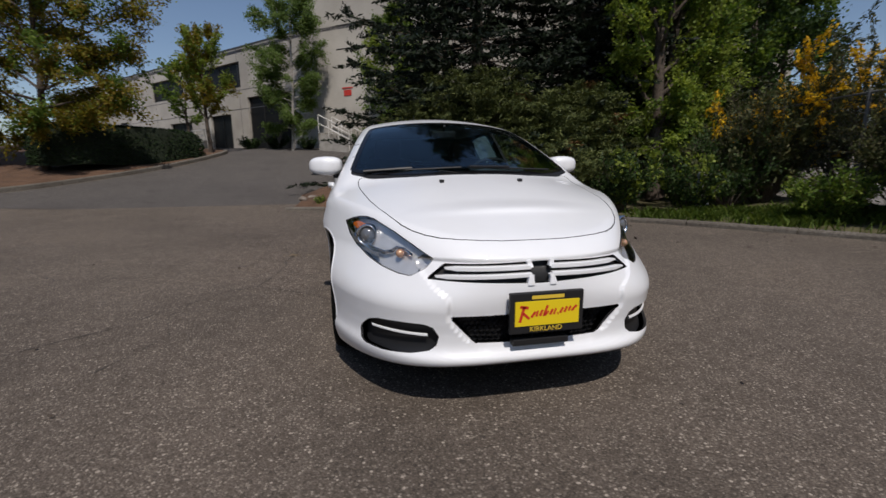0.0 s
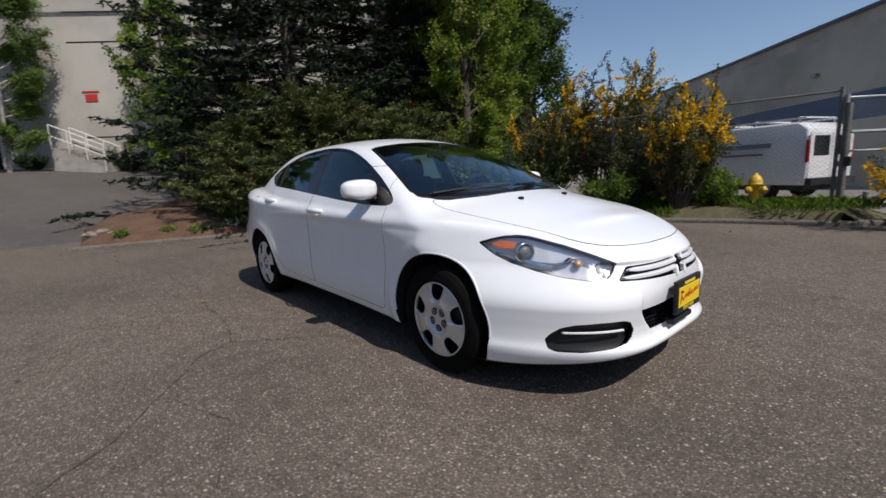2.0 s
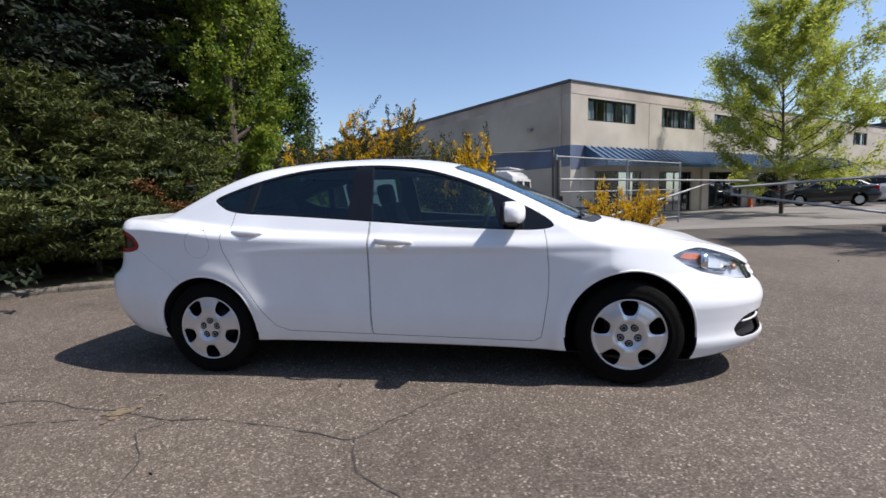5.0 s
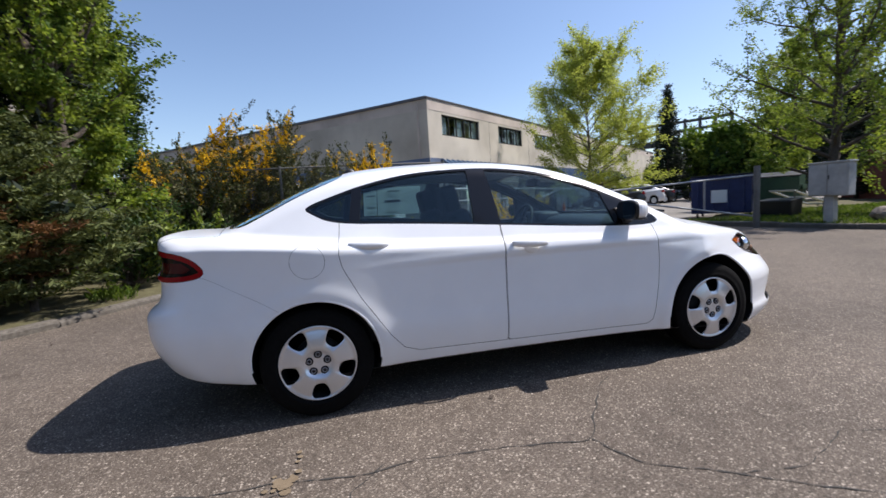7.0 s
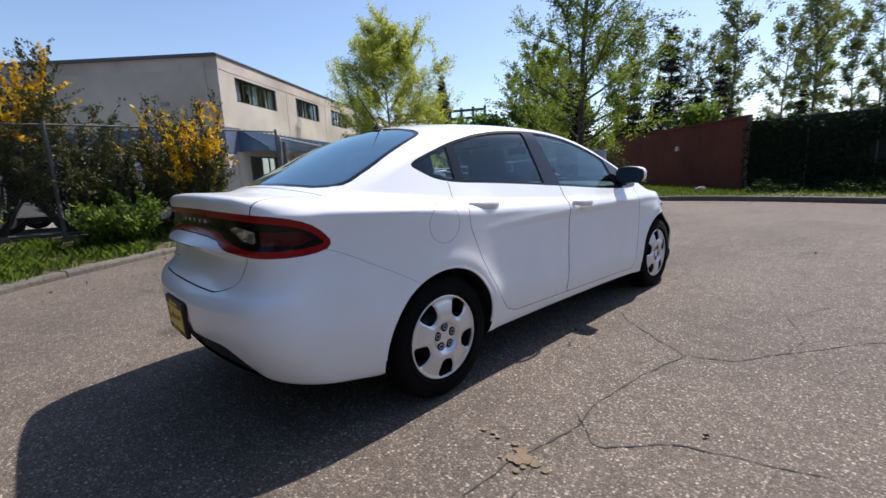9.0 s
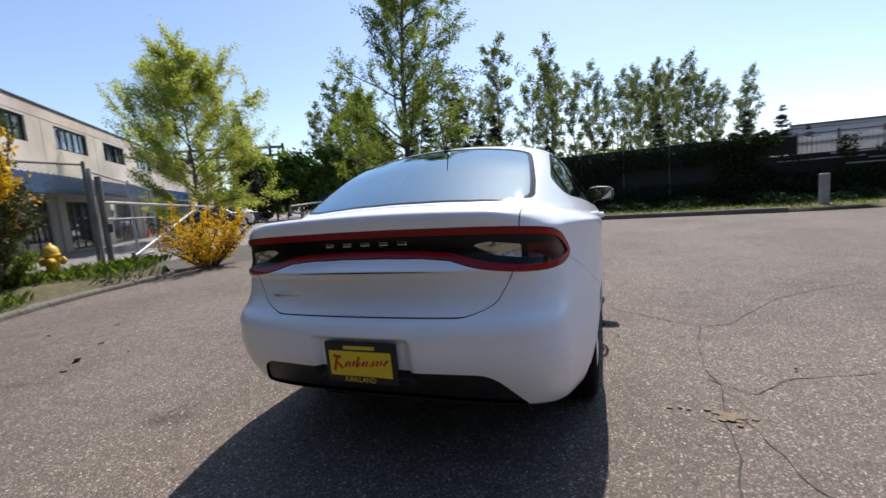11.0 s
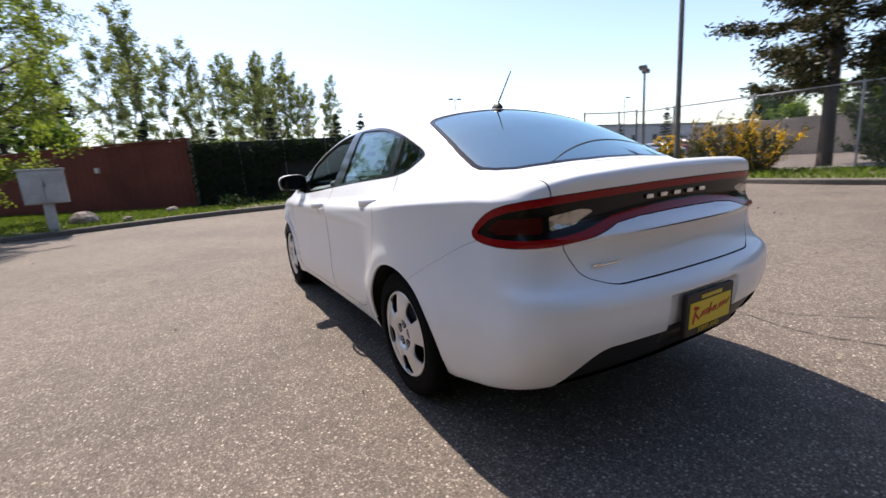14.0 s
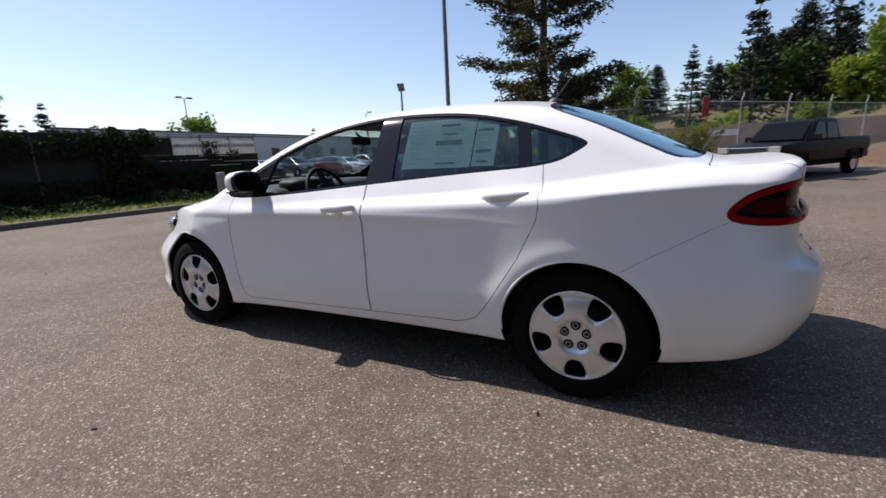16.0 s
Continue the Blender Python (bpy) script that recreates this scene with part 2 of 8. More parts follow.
M_PALEBARK = grained("birch_bark", (0.30, 0.28, 0.25), (0.45, 0.43, 0.40), 9, 0.9, bump=0.4)
M_TANWALL = grained("tan_block_wall", (0.38, 0.30, 0.23), (0.46, 0.37, 0.29), 12, 0.9, big=0.6, bump=0.2)
M_SIGNWHITE = material("white_sign", (0.75, 0.75, 0.73), 0.6)
M_SIGNRED = material("red_sign", (0.50, 0.04, 0.03), 0.6)
M_DARKSTRUCT = material("dark_steelwork", (0.05, 0.05, 0.052), 0.7)
M_CONCRETEPANEL = grained("pale_concrete_panel", (0.42, 0.40, 0.36), (0.50, 0.475, 0.43), 20, 0.85, big=0.35, bump=0.08)
M_PALEWALL = grained("pale_panel_wall", (0.42, 0.43, 0.44), (0.50, 0.51, 0.52), 6, 0.8, big=0.03, bump=0.05)
M_HEDGECORE = grained("hedge_inside", (0.010, 0.018, 0.008), (0.02, 0.03, 0.012), 12, 0.95)

# ---- tools ----
def mesh_ob(name, verts, faces, mats=(), parent=None, label="", smooth=True, idx=None):
    me = bpy.data.meshes.new(name)
    me.from_pydata([tuple(map(float, v)) for v in verts], [], [tuple(map(int, f)) for f in faces])
    for m in (mats if isinstance(mats, (list, tuple)) else [mats]):
        me.materials.append(m)
    if idx is not None:
        me.polygons.foreach_set("material_index", np.asarray(idx, dtype=np.int32))
    if smooth:
        me.polygons.foreach_set("use_smooth", np.ones(len(me.polygons), dtype=bool))
    me.update()
    ob = new(name, me)
    ob.parent = parent
    if label:
        tagged(ob, label)
    return ob


def part(name, bm, mat, parent=None, label="", smooth=False):
    """Link a bmesh as one mesh object under a thing or a part."""
    me = bpy.data.meshes.new(name)
    bm.to_mesh(me)
    bm.free()
    for m in (mat if isinstance(mat, (list, tuple)) else [mat]):
        me.materials.append(m)
    if smooth:
        me.polygons.foreach_set("use_smooth", np.ones(len(me.polygons), dtype=bool))
    ob = new(name, me)
    ob.parent = parent
    if label:
        tagged(ob, label)
    return ob


def empty(name, at=(0, 0, 0), rz=0, label="", category="", group="", kind=""):
    e = new(name)
    e.matrix_basis = pose(*at, 0, 0, rz)
    return tagged(e, label, category, group, kind)


def box(x0, y0, z0, x1, y1, z1, bevel=0.0, bm=None):
    bm = bm or bmesh.new()
    r = bmesh.ops.create_cube(bm, size=1, matrix=Matrix.Translation(((x0 + x1) / 2, (y0 + y1) / 2, (z0 + z1) / 2)) @ Matrix.Diagonal((x1 - x0, y1 - y0, z1 - z0, 1)))
    if bevel:
        es = list({e for v in r["verts"] for e in v.link_edges})
        bmesh.ops.bevel(bm, geom=es, offset=bevel, segments=2, affect="EDGES", profile=0.6)
    return bm


def rod(a, b, r, n=8, r2=None, bm=None, caps=True):
    bm = bm or bmesh.new()
    a, b = Vector(a), Vector(b)
    d = b - a
    q = Vector((0, 0, 1)).rotation_difference(d)
    bmesh.ops.create_cone(bm, cap_ends=caps, segments=n, radius1=r, radius2=r if r2 is None else r2, depth=d.length, matrix=Matrix.Translation((a + b) / 2) @ q.to_matrix().to_4x4())
    return bm


def lathe(profile, n=32, axis="z", bm=None):
    """Turn a list of (radius, height) round an axis."""
    bm = bm or bmesh.new()
    rings = []
    for r, h in profile:
        ring = []
        for i in range(n):
            a = 2 * math.pi * i / n
            p = (r * math.cos(a), r * math.sin(a), h)
            ring.append(bm.verts.new(p if axis == "z" else (p[2], p[0], p[1])))
        rings.append(ring)
    for q, s in zip(rings, rings[1:]):
        for i in range(n):
            bm.faces.new((q[i], q[(i + 1) % n], s[(i + 1) % n], s[i]))
    return bm


def prism(outline, z0, z1, bm=None):
    """Extrude a plan outline (x, y) from z0 to z1."""
    bm = bm or bmesh.new()
    lo = [bm.verts.new((x, y, z0)) for x, y in outline]
    hi = [bm.verts.new((x, y, z1)) for x, y in outline]
    n = len(lo)
    for i in range(n):
        bm.faces.new((lo[i], lo[(i + 1) % n], hi[(i + 1) % n], hi[i]))
    bm.faces.new(hi)
    bm.faces.new(lo[::-1])
    return bm


def chaikin(pts, n=2, closed=True):
    p = np.array(pts, float)
    for _ in range(n):
        q = np.roll(p, -1, 0) if closed else p[1:]
        a = p if closed else p[:-1]
        r = np.empty((len(a) * 2, p.shape[1]))
        r[0::2], r[1::2] = 0.75 * a + 0.25 * q, 0.25 * a + 0.75 * q
        p = r if closed else np.vstack([p[:1], r, p[-1:]])
    return p


def unit(v):
    return v / (np.linalg.norm(v, axis=-1, keepdims=True) + 1e-9)


def fast_mesh(name, v, f, mats, parent=None, label="", idx=None, smooth=False):
    """A mesh from arrays; every face has the same number of corners."""
    v, f = np.asarray(v, np.float32), np.asarray(f, np.int32)
    me = bpy.data.meshes.new(name)
    me.vertices.add(len(v))
    me.vertices.foreach_set("co", v.ravel())
    k = f.shape[1]
    me.loops.add(f.size)
    me.loops.foreach_set("vertex_index", f.ravel())
    me.polygons.add(len(f))
    me.polygons.foreach_set("loop_start", np.arange(0, f.size, k, dtype=np.int32))
    for m in (mats if isinstance(mats, (list, tuple)) else [mats]):
        me.materials.append(m)
    if idx is not None:
        me.polygons.foreach_set("material_index", np.asarray(idx, np.int32))
    if smooth:
        me.polygons.foreach_set("use_smooth", np.ones(len(f), bool))
    me.update(calc_edges=True)
    ob = new(name, me)
    ob.parent = parent
    if label:
        tagged(ob, label)
    return ob

# ---- ground ----
def ground_z(x, y):
    """Height of the land: flat yard, with a drive that climbs to the north."""
    up = np.clip((np.asarray(y, float) - 8.5) / 14.0, 0, 1)
    return 2.15 * (up * up * (3 - 2 * up)) * 0.35 + 2.15 * up * 0.65

# ---- plants: how each kind grows ----
def leafy(name, c1, c2, c3, trans=0.35, rough=0.55):
    """Leaf colour that varies from leaf to leaf and lets light through."""
    m = material(name, c1, rough, spec=0.18)
    nt = m.node_tree
    geo = node(m, "ShaderNodeNewGeometry")
    col = ramp(m, geo.outputs["Random Per Island"], (0.0, c1), (0.55, c2), (1.0, c3)).outputs[0]
    link(m, col, base_of(m).inputs["Base Color"])
    tr = node(m, "ShaderNodeBsdfTranslucent")
    link(m, mix(m, "MULTIPLY", 1.0, col, (1.25, 1.25, 0.7)), tr.inputs[0])
    mx = node(m, "ShaderNodeMixShader", Fac=trans)
    link(m, base_of(m).outputs[0], mx.inputs[1])
    link(m, tr.outputs[0], mx.inputs[2])
    link(m, mx.outputs[0], nt.nodes["Material Output"].inputs[0])
    return m


M_LEAF_SPRING = leafy("spring_leaf", (0.13, 0.19, 0.028), (0.21, 0.27, 0.045), (0.31, 0.37, 0.08), 0.45)
M_LEAF_LIME = leafy("lime_leaf", (0.25, 0.29, 0.06), (0.35, 0.39, 0.10), (0.47, 0.49, 0.17), 0.6)
M_LEAF_MAPLE = leafy("maple_leaf", (0.055, 0.105, 0.016), (0.10, 0.165, 0.026), (0.19, 0.25, 0.05), 0.4)
M_LEAF_DARK = leafy("dark_leaf", (0.022, 0.045, 0.012), (0.035, 0.065, 0.018), (0.055, 0.09, 0.025), 0.25)
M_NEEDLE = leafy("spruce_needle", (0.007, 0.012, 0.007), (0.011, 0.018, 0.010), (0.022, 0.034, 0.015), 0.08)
M_JUNIPER = leafy("juniper_spray", (0.036, 0.050, 0.018), (0.085, 0.104, 0.034), (0.17, 0.19, 0.065), 0.2)
M_PINE = leafy("pine_needle", (0.022, 0.027, 0.012), (0.046, 0.046, 0.019), (0.095, 0.080, 0.034), 0.12)
M_BROWNSPRAY = leafy("dead_spray", (0.10, 0.045, 0.018), (0.16, 0.075, 0.03), (0.21, 0.11, 0.045), 0.1)
M_YELLOW_FLOWER = leafy("yellow_blossom", (0.60, 0.34, 0.010), (0.72, 0.44, 0.015), (0.80, 0.55, 0.03), 0.35)
M_BROOM = leafy("broom_twig_green", (0.040, 0.055, 0.020), (0.070, 0.080, 0.030), (0.12, 0.11, 0.045), 0.2)
M_AUTUMN = leafy("bronze_leaf", (0.16, 0.10, 0.012), (0.22, 0.17, 0.02), (0.16, 0.20, 0.03), 0.4)
M_BIRCH = leafy("birch_leaf", (0.07, 0.12, 0.025), (0.11, 0.17, 0.04), (0.16, 0.22, 0.06), 0.4)
M_POPLAR = leafy("poplar_leaf", (0.09, 0.12, 0.045), (0.15, 0.18, 0.07), (0.24, 0.27, 0.12), 0.5)
M_GRASS = leafy("grass_blade", (0.075, 0.135, 0.022), (0.12, 0.19, 0.032), (0.20, 0.26, 0.06), 0.35)
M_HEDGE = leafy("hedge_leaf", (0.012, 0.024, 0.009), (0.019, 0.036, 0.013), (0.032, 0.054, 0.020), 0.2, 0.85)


def leaf_quads(p, axis, a, b, rng, flat=0.0):
    """Rhombic leaves at p, their long axis near axis, half length a, half width b."""
    n = len(p)
    axis = unit(axis + rng.normal(0, 0.45, (n, 3)))
    side = rng.normal(0, 1, (n, 3))
    side[:, 2] *= 1 - flat
    side = unit(np.cross(axis, unit(side)) if flat == 0 else side - axis * (side * axis).sum(1)[:, None])
    a = (np.asarray(a) * rng.uniform(0.7, 1.3, n))[:, None]
    b = (np.asarray(b) * rng.uniform(0.7, 1.3, n))[:, None]
    v = np.stack([p - axis * a, p + side * b, p + axis * a, p - side * b], 1).reshape(-1, 3)
    return v, np.arange(4 * n).reshape(n, 4)


def tubes(segs, n=6):
    """Tapered round segments (p0, p1, r0, r1) as one mesh."""
    v, f = [], []
    for p0, p1, r0, r1 in segs:
        p0, p1 = np.asarray(p0, float), np.asarray(p1, float)
        d = unit(p1 - p0)
        u = unit(np.cross(d, (0.31, 0.17, 0.94) if abs(d[2]) < 0.9 else (1, 0, 0)))
        w = np.cross(d, u)
        b = len(v)
        for c, r in ((p0, r0), (p1, r1)):
            for k in range(n):
                a = 2 * math.pi * k / n
                v.append(c + r * (math.cos(a) * u + math.sin(a) * w))
        for k in range(n):
            f.append((b + k, b + (k + 1) % n, b + n + (k + 1) % n, b + n + k))
    return np.array(v), np.array(f)


def limb(rng, p, d, length, r, steps, bend, lift):
    """A crooked limb: its points and radii."""
    pts, rad = [np.array(p, float)], [r]
    d = np.array(d, float)
    for i in range(steps):
        d = unit(d + rng.normal(0, bend, 3) + (0, 0, lift))
        pts.append(pts[-1] + d * length / steps)
        rad.append(r * (1 - 0.85 * (i + 1) / steps))
    return pts, rad


def broadleaf(name, at, h, spread, bare, n_leaf, leaf, mats, label, bark=None, seed=1, limbs=16, shape=None, lift=0.10, droop=0.0, second=7, mix_share=(), category="tree", group="", trunks=1, lean=(0, 0), sides=5, stout=1.0, loose=1.5):
    """Broad-leaved tree: tapered trunk, crooked limbs and twigs, leaves in loose clumps at the twigs."""
    rng = np.random.default_rng(seed)
    bark = bark or M_BARK
    t = empty(name, at, 0, label, category, group)
    segs, spots, dirs, clump = [], [], [], []
    shape = shape or (lambda u: math.sin(math.pi * min(1, 0.18 + 0.82 * u)) ** 0.7)
    for k in range(trunks):
        r0 = (0.016 * h + 0.03) * stout
        off = (rng.normal(0, 0.25, 2) if trunks > 1 else np.zeros(2))
        tp, tr = limb(rng, (off[0], off[1], -0.1), (off[0] * 0.5 + lean[0], off[1] * 0.5 + lean[1], 1), h * 0.98, r0, 9, 0.05, 0.10)
        segs += [(a, b, ra, rb) for a, b, ra, rb in zip(tp, tp[1:], tr, tr[1:])]
        tp = np.array(tp)
        for i in range(limbs):
            u = (i + rng.uniform(0, 1)) / limbs
            zz = bare + (1 - bare) * u
            x = zz * 9
            j = min(8, int(x))
            p = tp[j] + (tp[j + 1] - tp[j]) * (x - j)
            a = i * 2.399 + rng.normal(0, 0.4)
            up = 0.25 + 0.9 * u + rng.normal(0, 0.12)
            L = spread * shape(u) * rng.uniform(0.75, 1.2)
            lp, lr = limb(rng, p, (math.cos(a), math.sin(a), up), L, max(0.012, r0 * 0.42 * (1 - 0.7 * u)), 5, 0.14, lift)
            segs += [(q, w, ra, rb) for q, w, ra, rb in zip(lp, lp[1:], lr, lr[1:])]
            lp = np.array(lp)
            for s in range(second):
                v = rng.uniform(0.25, 1.0)
                y = v * 5
                jj = min(4, int(y))
                q = lp[jj] + (lp[jj + 1] - lp[jj]) * (y - jj)
                d = unit(lp[jj + 1] - lp[jj]) + rng.normal(0, 0.55, 3) + (0, 0, 0.15 - droop)
                sp, sr = limb(rng, q, unit(d), L * rng.uniform(0.22, 0.42), 0.009 + 0.0006 * h, 3, 0.2, -droop * 0.6)
                segs += [(c, e, ra, rb) for c, e, ra, rb in zip(sp, sp[1:], sr, sr[1:])]
                cl = rng.random()
                for c, e in zip(sp, sp[1:]):
                    spots.append((c, e))
                    clump.append(cl)
    v, f = tubes(segs, sides)
    fast_mesh("trunk", v, f, bark, t, smooth=True)
    pick = rng.integers(0, len(spots), n_leaf)
    a = np.array([s[0] for s in spots])[pick]
    b = np.array([s[1] for s in spots])[pick]
    w = rng.uniform(0, 1.1, (n_leaf, 1))
    p = a + (b - a) * w + rng.normal(0, leaf * loose, (n_leaf, 3))
    ax = unit(b - a) + (0, 0, -0.3 - droop)
    v, f = leaf_quads(p, ax, leaf, leaf * 0.62, rng)
    mats = mats if isinstance(mats, list) else [mats]
    idx = np.zeros(n_leaf, int)
    cl = np.array(clump)[pick]
    acc = 0.0
    for k, share in enumerate(mix_share):
        idx[(cl >= acc) & (cl < acc + share)] = k + 1
        acc += share
    fast_mesh("crown", v, f, mats, t, idx=idx)
    return t


def conifer(name, at, h, r, n_leaf, leaf, mat, label, seed=1, bare=0.06, droop=0.25, whorls=26, per=7, power=0.85, ragged=0.25, category="tree", group="", bark=None, extra=None, extra_share=0.0, rise=0.0, fluff=0.55, slim=0.3, level=0.7, flat=0.0):
    """Conifer: straight trunk, whorls of sweeping branches, each with flat sprays of needles."""
    rng = np.random.default_rng(seed)
    t = empty(name, at, 0, label, category, group)
    segs = [((0, 0, -0.15), (0, 0, h * 0.55), 0.014 * h + 0.03, 0.008 * h + 0.02), ((0, 0, h * 0.55), (0, 0, h), 0.008 * h + 0.02, 0.01)]
    A, B, tag = [], [], []
    for i in range(whorls):
        u = (i + rng.uniform(0, 0.8)) / whorls
        z = h * (bare + (0.99 - bare) * u)
        for k in range(per):
            if rng.random() < 0.08:
                continue
            a = 2 * math.pi * (k + rng.uniform(-0.35, 0.35)) / per + i * 1.3
            L = r * (1 - u) ** power * rng.uniform(1 - ragged, 1 + ragged) + 0.12
            d = np.array((math.cos(a), math.sin(a), rise + 0.10 - droop * (1 - u)))
            p = np.array((0, 0, z))
            br = 0.006 * L + 0.006
            bl = rng.random()
            for s in range(4):
                d2 = unit(d + (0, 0, 0.12 * s - droop * 0.2) + rng.normal(0, 0.06, 3))
                q = p + d2 * L / 4
                segs.append((p, q, br * (1 - s / 5), br * (1 - (s + 1) / 5)))
                if s or L < 0.6 * r:
                    A.append(p)
                    B.append(q)
                    tag.append(bl)
                    side = unit(np.cross(d2, (0, 0, 1)))
                    for sg in (-1, 1):
                        e = q - d2 * L * 0.04
                        A.append(e)
                        B.append(e + (d2 * 0.7 + sg * side * 0.75 + (0, 0, -0.12)) * L * (0.26 - 0.035 * s))
                        tag.append(bl)
                p = q
    v, f = tubes(segs, 5)
    fast_mesh("trunk", v, f, bark or M_BARK, t, smooth=True)
    A, B, tag = np.array(A), np.array(B), np.array(tag)
    ln = np.linalg.norm(B - A, axis=1)
    pick = rng.choice(len(A), n_leaf, p=ln / ln.sum())
    w = rng.uniform(0, 1.08, (n_leaf, 1))
    p = A[pick] + (B - A)[pick] * w + rng.normal(0, leaf * fluff, (n_leaf, 3)) * (1, 1, level)
    ax = unit((B - A)[pick]) + rng.normal(0, 0.5, (n_leaf, 3)) + (0, 0, -0.15)
    v, f = leaf_quads(p, ax, leaf, leaf * slim, rng, flat)
    mats = [mat] + ([extra] if extra else [])
    fast_mesh("crown", v, f, mats, t, idx=(tag[pick] < extra_share).astype(int) if extra else None)
    return t


def shrub(name, at, h, r, n_leaf, leaf, mats, shares, label, seed=1, stems=40, spread=0.8, category="bush", group="", narrow=0.5, inner=0.0, crest=0.25):
    """Many-stemmed bush; each twig is green, or in bloom by its share."""
    rng = np.random.default_rng(seed)
    t = empty(name, at, 0, label, category, group)
    segs, A, B, tag = [], [], [], []
    for i in range(stems):
        a = rng.uniform(0, 2 * math.pi)
        out = spread * math.sqrt(rng.random())
        p0 = np.array((0.12 * r * math.cos(a), 0.12 * r * math.sin(a), -0.05))
        L = h * rng.uniform(0.65, 1.05)
        pts, rad = limb(rng, p0, (math.cos(a) * out, math.sin(a) * out, 1.0), L, 0.012 + 0.004 * h, 6, 0.12, 0.06)
        pts = np.array(pts)
        k = r / max(0.3, np.abs(pts[:, :2]).max()) if np.abs(pts[:, :2]).max() > r else 1
        pts[:, :2] *= k
        segs += [(x, y, ra, rb) for x, y, ra, rb in zip(pts, pts[1:], rad, rad[1:])]
        tg = rng.random()
        for j in range(1 if inner else 2, 6):
            A.append(pts[j]), B.append(pts[j + 1]), tag.append(tg * 0.6 + rng.random() * 0.4)
            for _ in range(3):
                d = unit(pts[j + 1] - pts[j]) * narrow + rng.normal(0, 0.6, 3) + (0, 0, 0.35)
                e = pts[j] + (pts[j + 1] - pts[j]) * rng.random()
                q = e + unit(d) * L * rng.uniform(0.08, 0.2)
                segs.append((e, q, 0.006, 0.002))
                A.append(e), B.append(q), tag.append(tg * 0.6 + rng.random() * 0.4)
    v, f = tubes(segs, 4)
    fast_mesh("branchwork", v, f, M_BARK, t, smooth=True)
    A, B, tag = np.array(A), np.array(B), np.array(tag)
    hi = (A[:, 2] / h)
    pick = rng.integers(0, len(A), n_leaf)
    p = A[pick] + (B - A)[pick] * rng.uniform(0, 1.1, (n_leaf, 1)) + rng.normal(0, leaf * 1.0, (n_leaf, 3))
    idx = np.zeros(n_leaf, int)
    tg = np.clip(tag[pick] - crest * (0.62 - hi[pick]).clip(0, 1), 0, 1)
    acc = 1.0
    for k, s in enumerate(shares):
        idx[(tg <= acc) & (tg > acc - s)] = k + 1
        acc -= s
    size = leaf * np.where(idx > 0, 1.25, 1.0)
    v, f = leaf_quads(p, unit((B - A)[pick]), size, size * 0.5, rng)
    fast_mesh("foliage", v, f, mats, t, idx=idx)
    return t


def leaf_mass(name, parent, inside, lo, hi, n, leaf, mat, seed=1, label=""):
    """Leaves spread through a space given by a test, joined in one mesh."""
    rng = np.random.default_rng(seed)
    p = rng.uniform(lo, hi, (n * 3, 3))
    p = p[inside(p)][:n]
    v, f = leaf_quads(p, np.tile((0, 0, 0.2), (len(p), 1)), leaf, leaf * 0.6, rng)
    return fast_mesh(name, v, f, mat, parent, label)


def grass_patch(name, spots, height, label, seed=1, mat=None, width=0.006):
    """Blades of grass, bent over, joined as one."""
    rng = np.random.default_rng(seed)
    p = np.asarray(spots)
    n = len(p)
    a = rng.uniform(0, 2 * math.pi, n)
    d = np.stack([np.cos(a), np.sin(a), np.zeros(n)], 1)
    s = np.stack([-np.sin(a), np.cos(a), np.zeros(n)], 1) * width
    hh = (height * rng.uniform(0.4, 1.3, n))[:, None]
    mid = p + d * hh * 0.18 + np.array((0, 0, 1.0)) * hh * 0.6
    tip = p + d * hh * rng.uniform(0.3, 0.8, (n, 1)) + np.array((0, 0, 1.0)) * hh
    v = np.stack([p - s, p + s, mid + s * 0.7, tip, mid - s * 0.7], 1).reshape(-1, 3)
    f = np.arange(5 * n).reshape(n, 5)
    return tagged(fast_mesh(name, v, f, mat or M_GRASS), label, "grass", "", "stuff")

# ---- the white saloon: one closed body shape, cut into its panels ----
def sm_max(a, b, k):
    h = np.clip(0.5 + 0.5 * (a - b) / k, 0, 1)
    return b + (a - b) * h + k * h * (1 - h)


def sm_min(a, b, k):
    return -sm_max(-a, -b, k)


def curve(v, pts):
    """Smooth curve through (position, value) pairs."""
    p = np.array(pts, float)
    x, y = p[:, 0], p[:, 1]
    d = np.gradient(y, x)
    v = np.clip(v, x[0], x[-1])
    i = np.clip(np.searchsorted(x, v) - 1, 0, len(x) - 2)
    h = x[i + 1] - x[i]
    t = (v - x[i]) / h
    return ((1 + 2 * t) * (1 - t) ** 2 * y[i] + t * (1 - t) ** 2 * h * d[i] + t * t * (3 - 2 * t) * y[i + 1] + t * t * (t - 1) * h * d[i + 1])


def smooth_step(v, a, b):
    t = np.clip((v - a) / (b - a), 0, 1)
    return t * t * (3 - 2 * t)


